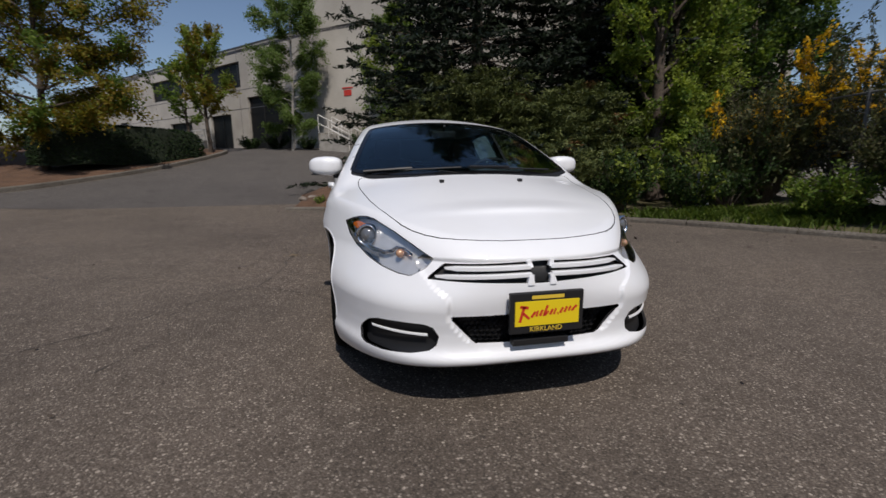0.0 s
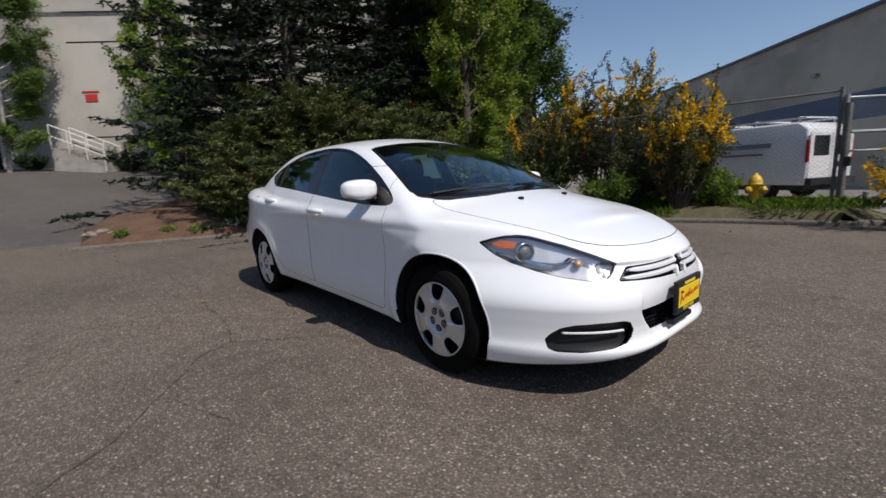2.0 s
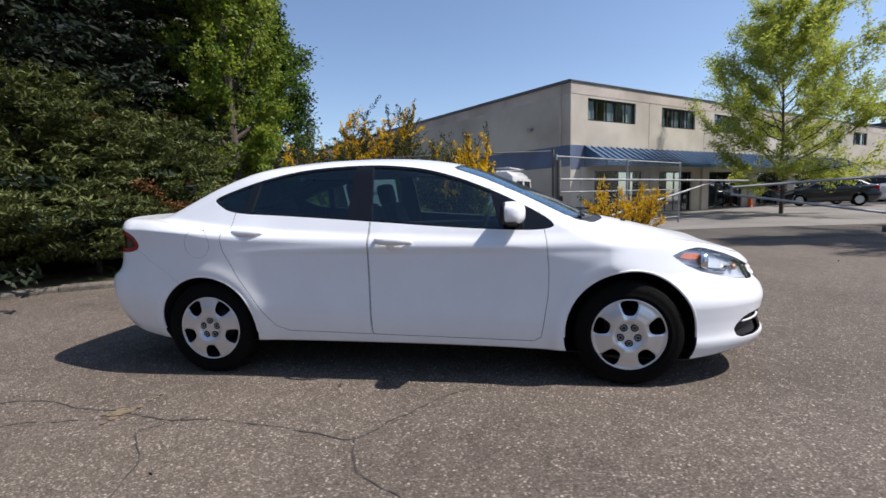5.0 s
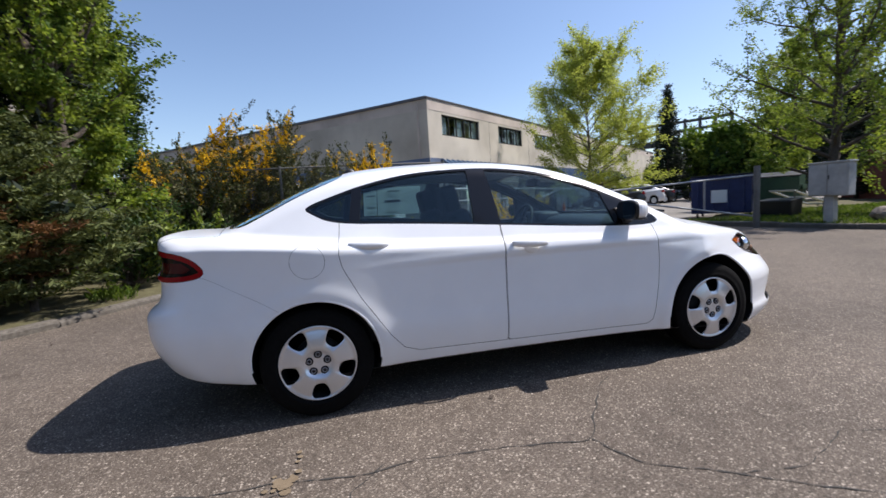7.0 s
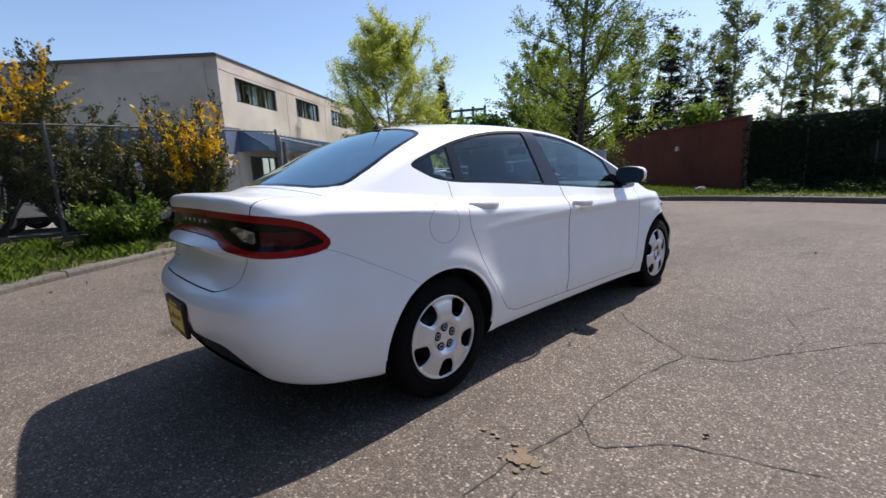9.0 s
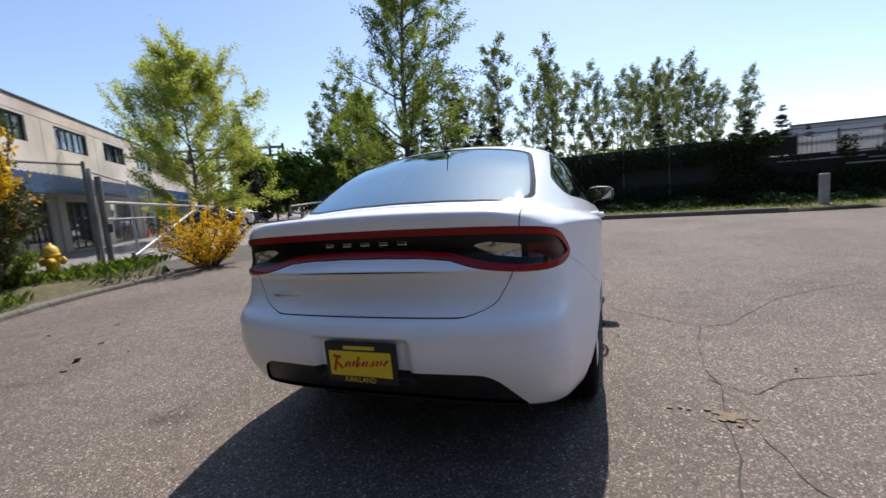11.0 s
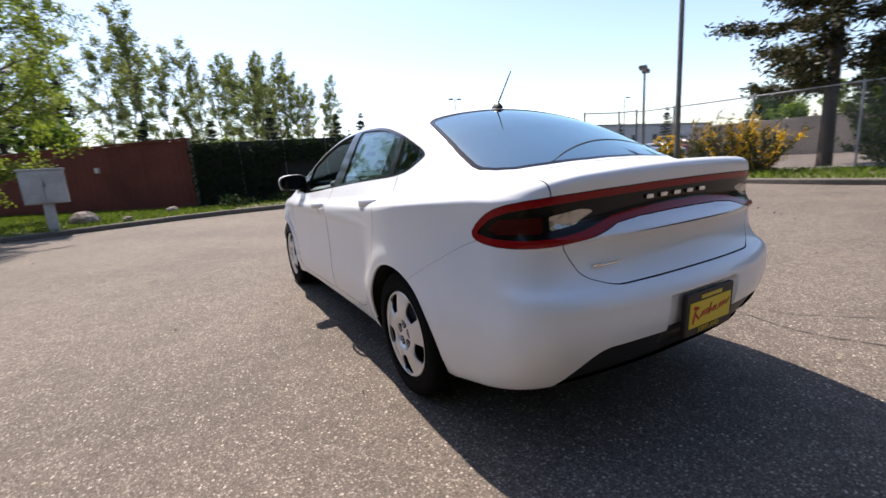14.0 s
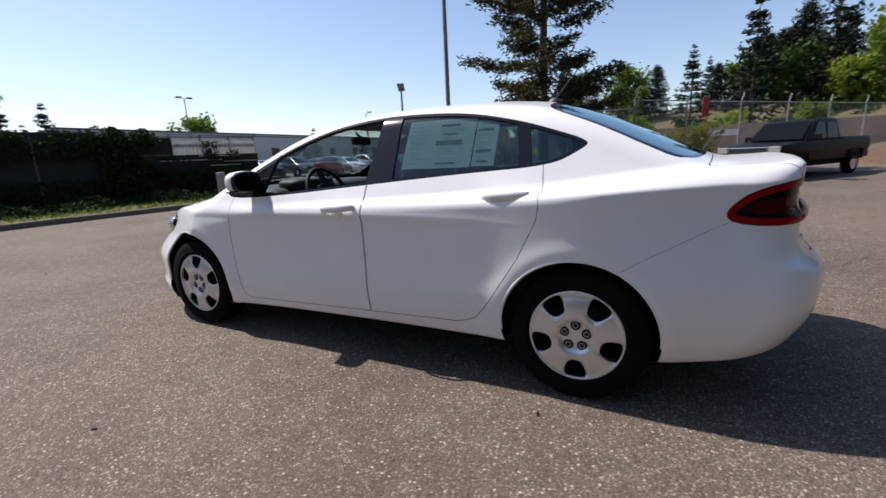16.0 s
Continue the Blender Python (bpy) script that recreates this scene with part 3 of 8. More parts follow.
ARCH_F, ARCH_R = 0.378, 0.355          # radii of the wheel arches
WIDTH = [(-2.4, 0.88), (-1.9, 0.885), (-1.35, 0.905), (-0.9, 0.888), (0.0, 0.885), (0.9, 0.893), (1.35, 0.912), (1.75, 0.872), (2.1, 0.795), (2.4, 0.78)]
SIDE = [(0.10, -0.10), (0.20, -0.05), (0.30, -0.020), (0.42, -0.002), (0.55, -0.004), (0.70, -0.004), (0.80, -0.002), (0.90, 0.001), (1.0, 0.002), (1.5, 0.0)]
CREASE = 0.905                        # height of the shoulder line at mid-length; it climbs to the rear
NOSE = [(0.10, -2.20), (0.18, -2.265), (0.235, -2.318), (0.265, -2.326), (0.30, -2.306), (0.36, -2.302), (0.42, -2.312), (0.54, -2.33), (0.62, -2.318), (0.68, -2.285), (0.74, -2.24), (0.85, -2.16), (1.1, -1.95)]
TAIL = [(0.10, 2.08), (0.22, 2.16), (0.34, 2.255), (0.46, 2.318), (0.58, 2.336), (0.63, 2.330), (0.66, 2.308), (0.69, 2.262), (0.73, 2.226), (0.82, 2.200), (0.92, 2.192), (1.0, 2.197), (1.06, 2.207), (1.2, 2.217)]
TOP = [(-2.45, 0.60), (-2.30, 0.685), (-2.2, 0.735), (-2.05, 0.79), (-1.85, 0.855), (-1.6, 0.925), (-1.45, 0.962), (-1.3, 0.995), (-1.1, 1.02), (-0.5, 1.0), (0.5, 1.0), (1.3, 1.03), (1.6, 1.058), (1.85, 1.078), (2.1, 1.084), (2.25, 1.092), (2.4, 1.10)]
BOTTOM = [(-2.4, 0.245), (-2.1, 0.195), (-1.75, 0.16), (-1.0, 0.20), (1.0, 0.225), (1.75, 0.22), (2.1, 0.28), (2.4, 0.39)]
CABIN = [(-1.6, 0.85), (-1.30, 0.985), (-1.0, 1.13), (-0.7, 1.265), (-0.45, 1.36), (-0.25, 1.412), (0.0, 1.447), (0.3, 1.462), (0.6, 1.46), (0.9, 1.445), (1.1, 1.42), (1.35, 1.345), (1.6, 1.235), (1.85, 1.115), (2.05, 1.01), (2.3, 0.85)]


def car_field(x, y, z):
    ax = np.abs(x)
    w = curve(y, WIDTH)
    ra = np.where(y < 0, ARCH_F, ARCH_R)
    flare = np.where(y < 0, 0.011, 0.0055) * np.exp(-((np.hypot(np.abs(y) - 1.351, z - 0.325) - ra - 0.035) / 0.045) ** 2)
    w = w - 0.055 * smooth_step(z, 0.52, 0.95) * smooth_step(y, 1.3, 2.0)
    zs = z - 0.045 * np.clip(y, -1.2, 1.9)
    blend = 0.009 + 0.10 * smooth_step(-y, 0.55, 1.15)
    side = ax - (w + sm_min(curve(zs, SIDE), 0.0015 - 0.84 * (zs - CREASE), blend) + flare)
    b = smooth_step(z, 0.46, 0.68)
    bow_f = (1 - b) * 0.75 * (ax / 0.9) ** 4 + b * 0.93 * (ax / 0.9) ** 2.82
    mouth = 0.016 * smooth_step(curve(z, [(0.29, 0.25), (0.36, 0.335), (0.445, 0.395), (0.52, 0.40), (0.585, 0.465), (0.66, 0.50)]) - ax, 0.0, 0.022) * smooth_step(z, 0.29, 0.31) * (1 - smooth_step(z, 0.655, 0.672))
    front = (curve(z, NOSE) + bow_f + mouth - y)
    b2 = smooth_step(z, 0.58, 0.80)
    bow_r = (1 - b2) * 0.195 * (ax / 0.88) ** 2.5 + b2 * 0.142 * (ax / 0.87) ** 3.84
    recess = 0.026 * smooth_step(0.225 - ax, 0.0, 0.025) * smooth_step(z, 0.40, 0.43) * (1 - smooth_step(z, 0.592, 0.612))
    rear = (y - curve(z, TAIL) + bow_r + recess)
    top = z - (curve(y, TOP) - curve(y, [(-2.4, 0.02), (-1.8, 0.10), (-1.3, 0.16), (0, 0.12), (1.5, 0.06), (2.3, 0.05)]) * ax ** 2)
    bottom = curve(y, BOTTOM) - z
    f = sm_max(sm_max(side, rear, 0.144), top, 0.05)
    f = sm_max(f, front * 0.9, 0.05)
    f = sm_max(f, bottom, 0.03)
    taper = curve(y, [(-1.4, 0.0), (0.8, 0.0), (1.2, 0.02), (1.6, 0.07), (1.9, 0.13), (2.3, 0.2)])
    gx = 0.802 - taper - 0.50 * (z - 1.0) - 0.12 * (z - 1.0) ** 2
    gs = (ax - gx) * 0.9
    gt = z - (curve(y, CABIN) - 0.19 * ax ** 2)
    g = sm_max(sm_max(gs, gt, 0.07), 0.84 - z, 0.04)
    return sm_min(f, g, 0.035)


def car_shell(ny=230, nx=104, nz=104):
    """The closed body as triangles: rays from the long axis out to the surface."""
    bx, by, bz, cz = 0.9, 2.35, 0.52, 0.66
    verts, quads, key = [], [], {}

    def grid(n, m, fn):
        ids = []
        for i in range(n + 1):
            row = []
            for j in range(m + 1):
                p = fn(i / n * 2 - 1, j / m * 2 - 1)
                k = tuple(round(c, 5) for c in p)
                if k not in key:
                    key[k] = len(verts)
                    verts.append(p)
                row.append(key[k])
            ids.append(row)
        for i in range(n):
            for j in range(m):
                quads.append((ids[i][j], ids[i + 1][j], ids[i + 1][j + 1], ids[i][j + 1]))

    grid(nx, ny, lambda u, v: (u, v, 1.0))
    grid(ny, nx, lambda u, v: (v, u, -1.0))
    grid(ny, nz, lambda u, v: (1.0, u, v))
    grid(nz, ny, lambda u, v: (-1.0, v, u))
    grid(nx, nz, lambda u, v: (u, -1.0, v))
    grid(nz, nx, lambda u, v: (v, 1.0, u))
    q = np.array(verts)
    q = q * (bx, by, bz) + (0, 0, cz)
    a = np.stack([q[:, 0] * 0, np.clip(q[:, 1], -1.55, 1.55), q[:, 2] * 0 + cz], 1)
    a[:, 0] = q[:, 0] * 0.55 * smooth_step(np.abs(q[:, 1]), 1.2, 2.0)
    d = q - a
    d /= np.linalg.norm(d, axis=1)[:, None]
    lo, hi = np.zeros(len(q)), np.full(len(q), 1.6)
    for _ in range(40):
        mid = (lo + hi) / 2
        p = a + d * mid[:, None]
        inside = car_field(p[:, 0], p[:, 1], p[:, 2]) < 0
        lo, hi = np.where(inside, mid, lo), np.where(inside, hi, mid)
    v = a + d * lo[:, None]
    qd = np.array(quads)
    return v, np.vstack([qd[:, [0, 1, 2]], qd[:, [0, 2, 3]]])


pool, car_tris = car_shell()


def cut(tris, fn):
    """Split triangles of the pool along fn = 0: those inside (fn < 0) and those outside."""
    global pool
    g = fn(pool[:, 0], pool[:, 1], pool[:, 2])
    g = np.where(np.abs(g) < 2e-4, 2e-4, g)
    neg = g[tris] < 0
    n = neg.sum(1)
    mixed = tris[(n == 1) | (n == 2)]
    if not len(mixed):
        return tris[n == 3], tris[n == 0]
    mneg = g[mixed] < 0
    lone_in = mneg.sum(1) == 1
    lone = np.where(lone_in, mneg.argmax(1), (~mneg).argmax(1))
    r = np.arange(len(mixed))
    a, b, c = mixed[r, lone], mixed[r, (lone + 1) % 3], mixed[r, (lone + 2) % 3]
    edges = np.sort(np.vstack([np.stack([a, b], 1), np.stack([a, c], 1)]), axis=1)
    uniq, inv = np.unique(edges, axis=0, return_inverse=True)
    inv = inv.reshape(-1)
    t = g[uniq[:, 0]] / (g[uniq[:, 0]] - g[uniq[:, 1]])
    fresh = pool[uniq[:, 0]] + (pool[uniq[:, 1]] - pool[uniq[:, 0]]) * t[:, None]
    base = len(pool)
    pool = np.vstack([pool, fresh])
    p, q = base + inv[:len(a)], base + inv[len(a):]
    tip = np.stack([a, p, q], 1)
    rest = np.stack([np.stack([p, b, c], 1), np.stack([p, c, q], 1)], 1)
    inside = np.vstack([tris[n == 3], tip[lone_in], rest[~lone_in].reshape(-1, 3)])
    outside = np.vstack([tris[n == 0], tip[~lone_in], rest[lone_in].reshape(-1, 3)])
    return inside, outside


def poly_dist(px, py, outline):
    """Signed distance to a closed outline, negative inside."""
    o = np.asarray(outline, float)
    best = np.full(px.shape, 1e9)
    inside = np.zeros(px.shape, bool)
    for (x0, y0), (x1, y1) in zip(o, np.roll(o, -1, 0)):
        dx, dy = x1 - x0, y1 - y0
        t = np.clip(((px - x0) * dx + (py - y0) * dy) / (dx * dx + dy * dy + 1e-12), 0, 1)
        best = np.minimum(best, np.hypot(px - x0 - t * dx, py - y0 - t * dy))
        if y0 != y1:
            inside ^= ((y0 > py) != (y1 > py)) & (px < dx * (py - y0) / dy + x0)
    return np.where(inside, -best, best)


def mirrored(half):
    """A closed outline from its half with first coordinate >= 0."""
    return [(a, b) for a, b in half] + [(-a, b) for a, b in half[::-1] if abs(a) > 1e-6]


def side_of(outline, gate=0.5, rounds=1):
    o = chaikin(outline, rounds)
    return lambda x, y, z: np.maximum(poly_dist(y, z, o), gate - np.abs(x))


def front_of(outline, ylim=-1.5, rounds=1):
    o = chaikin(outline, rounds)
    return lambda x, y, z: np.maximum(poly_dist(x, z, o), y - ylim)


def back_of(outline, ylim=1.9, rounds=1):
    o = chaikin(outline, rounds)
    return lambda x, y, z: np.maximum(poly_dist(x, z, o), ylim - y)


def top_of(outline, zlim, rounds=1):
    o = chaikin(outline, rounds)
    return lambda x, y, z: np.maximum(poly_dist(x, y, o), zlim - z)


def corner_of(outline, rounds=1):
    o = chaikin(outline, rounds)
    return lambda x, y, z: np.maximum(poly_dist(0.7071 * (np.abs(x) + y), z, o), y + 1.45)


def tail_of(outline, rounds=1):
    o = chaikin(outline, rounds)
    return lambda x, y, z: np.maximum(poly_dist(np.sign(x) * (np.abs(x) + np.maximum(0, 2.18 - y)), z, o), 1.7 - y)


def grown(fn, d):
    return lambda x, y, z: fn(x, y, z) - d


def one_side(tris, s):
    c = pool[tris][:, :, 0].mean(1)
    return tris[c * s > 0]


def field_normals(v):
    e = 1e-3
    g = np.stack([car_field(*(v + d).T) - car_field(*(v - d).T) for d in np.eye(3) * e], 1)
    return g / (np.linalg.norm(g, axis=1)[:, None] + 1e-9)


def panel(name, tris, mats, parent, label="", inset=0.0, thick=0.012):
    """A piece of the body surface as a sheet of its own, with an inner skin behind it."""
    if not len(tris):
        return None
    ids, inv = np.unique(tris, return_inverse=True)
    tri = inv.reshape(-1, 3)
    v = pool[ids].copy()
    nrm = field_normals(v)
    v -= nrm * inset
    n = len(v)
    if thick:
        edges = np.sort(np.vstack([tri[:, [0, 1]], tri[:, [1, 2]], tri[:, [2, 0]]]), axis=1)
        way = np.vstack([tri[:, [0, 1]], tri[:, [1, 2]], tri[:, [2, 0]]])
        _, first, count = np.unique(edges, axis=0, return_index=True, return_counts=True)
        rim = way[first[count == 1]]
        k = np.arange(len(rim))
        out = nrm[rim[:, 0]]
        rv = np.concatenate([v[rim[:, 0]], v[rim[:, 1]], v[rim[:, 1]] - nrm[rim[:, 1]] * thick, v[rim[:, 0]] - nrm[rim[:, 0]] * thick])
        rn = np.tile(unit(np.cross(v[rim[:, 1]] - v[rim[:, 0]], out)), (4, 1))
        m, b0 = len(rim), 2 * n
        rt = np.vstack([np.stack([b0 + k, b0 + 3 * m + k, b0 + 2 * m + k], 1), np.stack([b0 + k, b0 + 2 * m + k, b0 + m + k], 1)])
        idx = np.concatenate([np.zeros(len(tri), int), np.ones(len(tri), int), np.ones(len(rt), int)])
        tri = np.vstack([tri, tri[:, ::-1] + n, rt])
        nrm2 = np.vstack([nrm, -nrm, rn])
        v = np.vstack([v, v - nrm * thick, rv])
        two = isinstance(mats, (list, tuple)) and len(mats) > 1
        ob = mesh_ob(name, v, tri, mats, parent, label, idx=idx if two else None)
        nrm = nrm2
    else:
        ob = mesh_ob(name, v, tri, mats, parent, label)
    ob.data.normals_split_custom_set_from_vertices([tuple(q) for q in nrm])
    return ob


SKIN = [M_PAINT, M_CABIN]
car = empty("car", label="white four-door saloon car with silver wheel covers, parked on the asphalt", category="car")
rest = car_tris
seams = []


def take(fn, gap=0.0017):
    """Cut a panel out of what is left, leaving a thin seam round it."""
    global rest
    if gap:
        outer, rest = cut(rest, grown(fn, gap))
        inner, strip = cut(outer, grown(fn, -gap))
        seams.append(strip)
        return inner
    inner, rest = cut(rest, fn)
    return inner


under = take(lambda x, y, z: z - curve(y, BOTTOM) - 0.012, 0)
panel("underbody", under, M_BLACK, car, "", thick=0)
take(lambda x, y, z: np.maximum(np.hypot(np.abs(y) - 1.351, z - 0.325) - np.where(y < 0, ARCH_F, ARCH_R), 0.5 - np.abs(x)), 0)

# glass
DLO = [(-0.955, 0.985), (-0.55, 1.20), (-0.18, 1.335), (0.13, 1.378), (0.40, 1.384), (0.73, 1.366), (1.01, 1.308), (1.2, 1.248), (1.375, 1.185), (1.335, 1.15), (1.21, 1.083), (0.8, 1.06), (0.18, 1.01), (-0.4, 0.96), (-0.88, 0.936)]
dlo = take(side_of(DLO, 0.4, 2), 0)
for s, glass_names in ((-1, ("right", True)), (1, ("left", False))):
    left = one_side(dlo, s)
    trim = grown(side_of(DLO, 0.4, 2), -0.014)
    region, frame_ring = cut(left, trim)
    fg, region = cut(region, side_of([(-0.52, 1.30), (-0.62, 0.9), (0.185, 0.9), (0.235, 1.45), (-0.2, 1.45)], 0.4, 0))
    rg, region = cut(region, side_of([(0.375, 0.9), (1.085, 0.9), (1.0, 1.45), (0.345, 1.45)], 0.4, 0))
    qg, region = cut(region, side_of([(1.15, 0.9), (1.5, 0.9), (1.5, 1.45), (1.055, 1.45)], 0.4, 0))
    panel("window_trim", np.vstack([frame_ring, region]), [M_GLOSSBLACK, M_CABIN], car, "gloss black window surround", thick=0.02)
    if s < 0:
        panel("front_door_glass", fg, M_TINT, car, "closed side window", 0.006, 0.004)
    panel("rear_door_glass", rg, M_TINT, car, "tinted side window", 0.006, 0.004)
    panel("quarter_glass", qg, M_TINT, car, "", 0.004, 0.004)
WS = mirrored([(0, -1.285), (0.3, -1.25), (0.55, -1.165), (0.745, -1.03), (0.725, -0.93), (0.60, -0.42), (0.565, -0.30), (0.40, -0.315), (0, -0.36)])
ws = take(top_of(WS, 0.93, 1), 0)
clear, frit = cut(ws, grown(top_of(WS, 0.93, 1), -0.03))
panel("windshield", clear, M_GLASS, car, "clear laminated windscreen", 0.004, 0.005)
panel("windshield_border", frit, M_GLOSSBLACK, car, "", 0.004, 0.005)
BG = mirrored([(0, 1.105), (0.40, 1.12), (0.53, 1.16), (0.565, 1.24), (0.635, 1.66), (0.615, 1.755), (0.45, 1.83), (0, 1.875)])
bg = take(top_of(BG, 1.0, 1), 0)
clear, frit = cut(bg, grown(top_of(BG, 1.0, 1), -0.025))
panel("rear_window", clear, M_REARGLASS, car, "raked rear window", 0.004, 0.005)
panel("rear_window_border", frit, M_GLOSSBLACK, car, "", 0.003, 0.005)

# front
cowl = take(lambda x, y, z: np.maximum(np.maximum(poly_dist(x, y, mirrored([(0, -1.33), (0.35, -1.295), (0.60, -1.20), (0.735, -1.07), (0.73, -0.98), (0.5, -1.1), (0, -1.2)])), 0.9 - z), -9), 0)
panel("cowl", cowl, M_BLACK, car, "black plastic cowl under the windscreen", 0.008, 0.02)
HOOD = mirrored([(0, -2.205), (0.18, -2.20), (0.36, -2.155), (0.47, -2.07), (0.55, -1.95), (0.635, -1.70), (0.675, -1.45), (0.70, -1.20), (0.68, -1.13), (0.60, -1.20), (0.35, -1.296), (0, -1.33)])
hood = take(top_of(HOOD, 0.55, 1), 0.0022)
panel("hood", hood, SKIN, car, "white bonnet with two washer jets")
LAMP = [(-0.590, 0.770), (-0.66, 0.790), (-0.72, 0.802), (-0.78, 0.806), (-0.84, 0.800), (-1.0, 0.757), (-1.12, 0.715), (-1.238, 0.668), (-1.215, 0.628), (-1.165, 0.597), (-1.10, 0.599), (-0.98, 0.615), (-0.86, 0.640), (-0.74, 0.676), (-0.66, 0.715)]
lamp_fn = corner_of(LAMP, 0)
lamps = take(lamp_fn, 0.002)
GRILLE = mirrored([(0, 0.659), (0.385, 0.651), (0.40, 0.64), (0.462, 0.590), (0.25, 0.582), (0, 0.572)])
grille = take(front_of(GRILLE, -1.9, 0), 0)
INTAKE = mirrored([(0, 0.445), (0.385, 0.445), (0.33, 0.385), (0.275, 0.325), (0, 0.315)])
intake = take(front_of(INTAKE, -1.9, 0), 0)
FOG = [(-0.885, 0.325), (-0.905, 0.350), (-0.955, 0.385), (-1.02, 0.402), (-1.138, 0.411), (-1.25, 0.413), (-1.285, 0.400), (-1.305, 0.362), (-1.295, 0.322), (-1.27, 0.300), (-1.20, 0.284), (-1.05, 0.270), (-0.93, 0.270), (-0.895, 0.285)]
fog = take(corner_of(FOG, 0), 0)

# sides
REAR_DOOR = [(0.212, 1.2), (1.165, 1.2), (1.175, 1.06), (1.192, 0.92), (1.18, 0.85), (1.09, 0.67), (0.93, 0.425), (0.86, 0.345), (0.77, 0.312), (0.212, 0.297)]
FRONT_DOOR = [(0.206, 1.2), (0.206, 0.297), (-0.80, 0.272), (-0.845, 0.30), (-0.885, 0.55), (-0.89, 0.70), (-0.875, 0.90), (-0.86, 0.985), (-0.8, 1.2)]
rdoor = take(side_of(REAR_DOOR, 0.6, 0))
fdoor = take(side_of(FRONT_DOOR, 0.6, 0))
fuel = take(lambda x, y, z: np.maximum(np.hypot(y - 1.36, z - 0.895) - 0.092, x + 0.5), 0.0009)

# rear
TAIL_LAMP = mirrored([(0, 1.016), (0.56, 1.008), (0.84, 0.988), (0.965, 0.960), (1.04, 0.915), (1.078, 0.872), (1.035, 0.842), (0.90, 0.828), (0.67, 0.832), (0.54, 0.843), (0.45, 0.863), (0.34, 0.895), (0, 0.905)])
tail_fn = tail_of(TAIL_LAMP)
tails = take(tail_fn, 0.0015)
trunk = take(lambda x, y, z: sm_max(np.maximum(np.abs(x) - curve(z, [(0.575, 0.34), (0.678, 0.47), (0.71, 0.525), (0.765, 0.565), (0.84, 0.603), (0.95, 0.625), (1.2, 0.635)]), 1.885 - 0.12 * x * x - y), 0.678 - z, 0.07), 0.0021)
diffuser = take(back_of(mirrored([(0, 0.475), (0.46, 0.472), (0.53, 0.45), (0.58, 0.39), (0.64, 0.30), (0.66, 0.1), (0, 0.1)]), 1.9, 1), 0)
bumper = take(lambda x, y, z: np.maximum(z - curve(y, [(1.5, 0.62), (1.57, 0.665), (1.75, 0.765), (1.90, 0.84), (2.1, 0.87), (2.5, 0.9)]), 1.5 - y), 0.0007)

for s in (-1, 1):
    for nm, t in (("front_door", fdoor), ("rear_door", rdoor)):
        panel(nm, one_side(t, s), SKIN, car, "white door panel")
panel("fuel_flap", fuel, SKIN, car, "round white fuel flap")
panel("trunk_lid", trunk, SKIN, car, "white boot lid with raised lip")
panel("rear_bumper", bumper, SKIN, car, "white rear bumper cover")
panel("diffuser", diffuser, M_BLACK, car, "black plastic lower rear valance", 0.012, 0.01)
panel("panel_seam", np.vstack(seams), M_SEAM, car, "", 0.004, 0)
panel("body", rest, SKIN, car, "white painted body shell")

def face_y(x, z, front=True):
    """Where the body's front or rear face lies at (x, z)."""
    a, b = (-2.6, -1.3) if front else (2.6, 1.3)
    for _ in range(30):
        m = (a + b) / 2
        if car_field(np.array([x]), np.array([m]), np.array([z]))[0] < 0:
            b = m
        else:
            a = m
    return a


# headlights
HEADLIGHTS = []
for s in (-1, 1):
    side = one_side(lamps, s)
    amber, side2 = cut(side, corner_of([(-0.64, 0.765), (-0.70, 0.783), (-0.80, 0.77), (-0.80, 0.742), (-0.70, 0.745)], rounds=0))
    lens = panel("headlight", side, M_LENS, car, "clear wraparound headlight", 0.001, 0.003)
    panel("housing", side, M_LAMPBACK, lens, "", 0.035, 0)
    panel("side_marker", amber, M_AMBER, lens, "amber side marker", 0.012, 0.004)
    HEADLIGHTS.append((lens, s))
def ribbon(name, pts, mat, parent, label="", proud=0.004, depth=0.02):
    """A moulded bar along the front face: points (x, z, width)."""
    bm = bmesh.new()
    rings = []
    for i, (x, z, w) in enumerate(pts):
        x0, z0, _ = pts[max(0, i - 1)]
        x1, z1, _ = pts[min(len(pts) - 1, i + 1)]
        l = math.hypot(x1 - x0, z1 - z0)
        nx_, nz_ = -(z1 - z0) / l * w / 2, (x1 - x0) / l * w / 2
        ring = []
        for k, d in ((1, depth), (1, 0.003), (0.7, 0), (-0.7, 0), (-1, 0.003), (-1, depth)):
            px, pz = x + k * nx_, z + k * nz_
            ring.append(bm.verts.new((px, face_y(x, z) - proud + d, pz)))
        rings.append(ring)
    for p, q in zip(rings, rings[1:]):
        for k in range(6):
            bm.faces.new((p[k], p[(k + 1) % 6], q[(k + 1) % 6], q[k]))
    bm.faces.new(rings[0])
    bm.faces.new(rings[-1][::-1])
    bmesh.ops.recalc_face_normals(bm, faces=bm.faces[:])
    return part(name, bm, mat, parent, label, False)


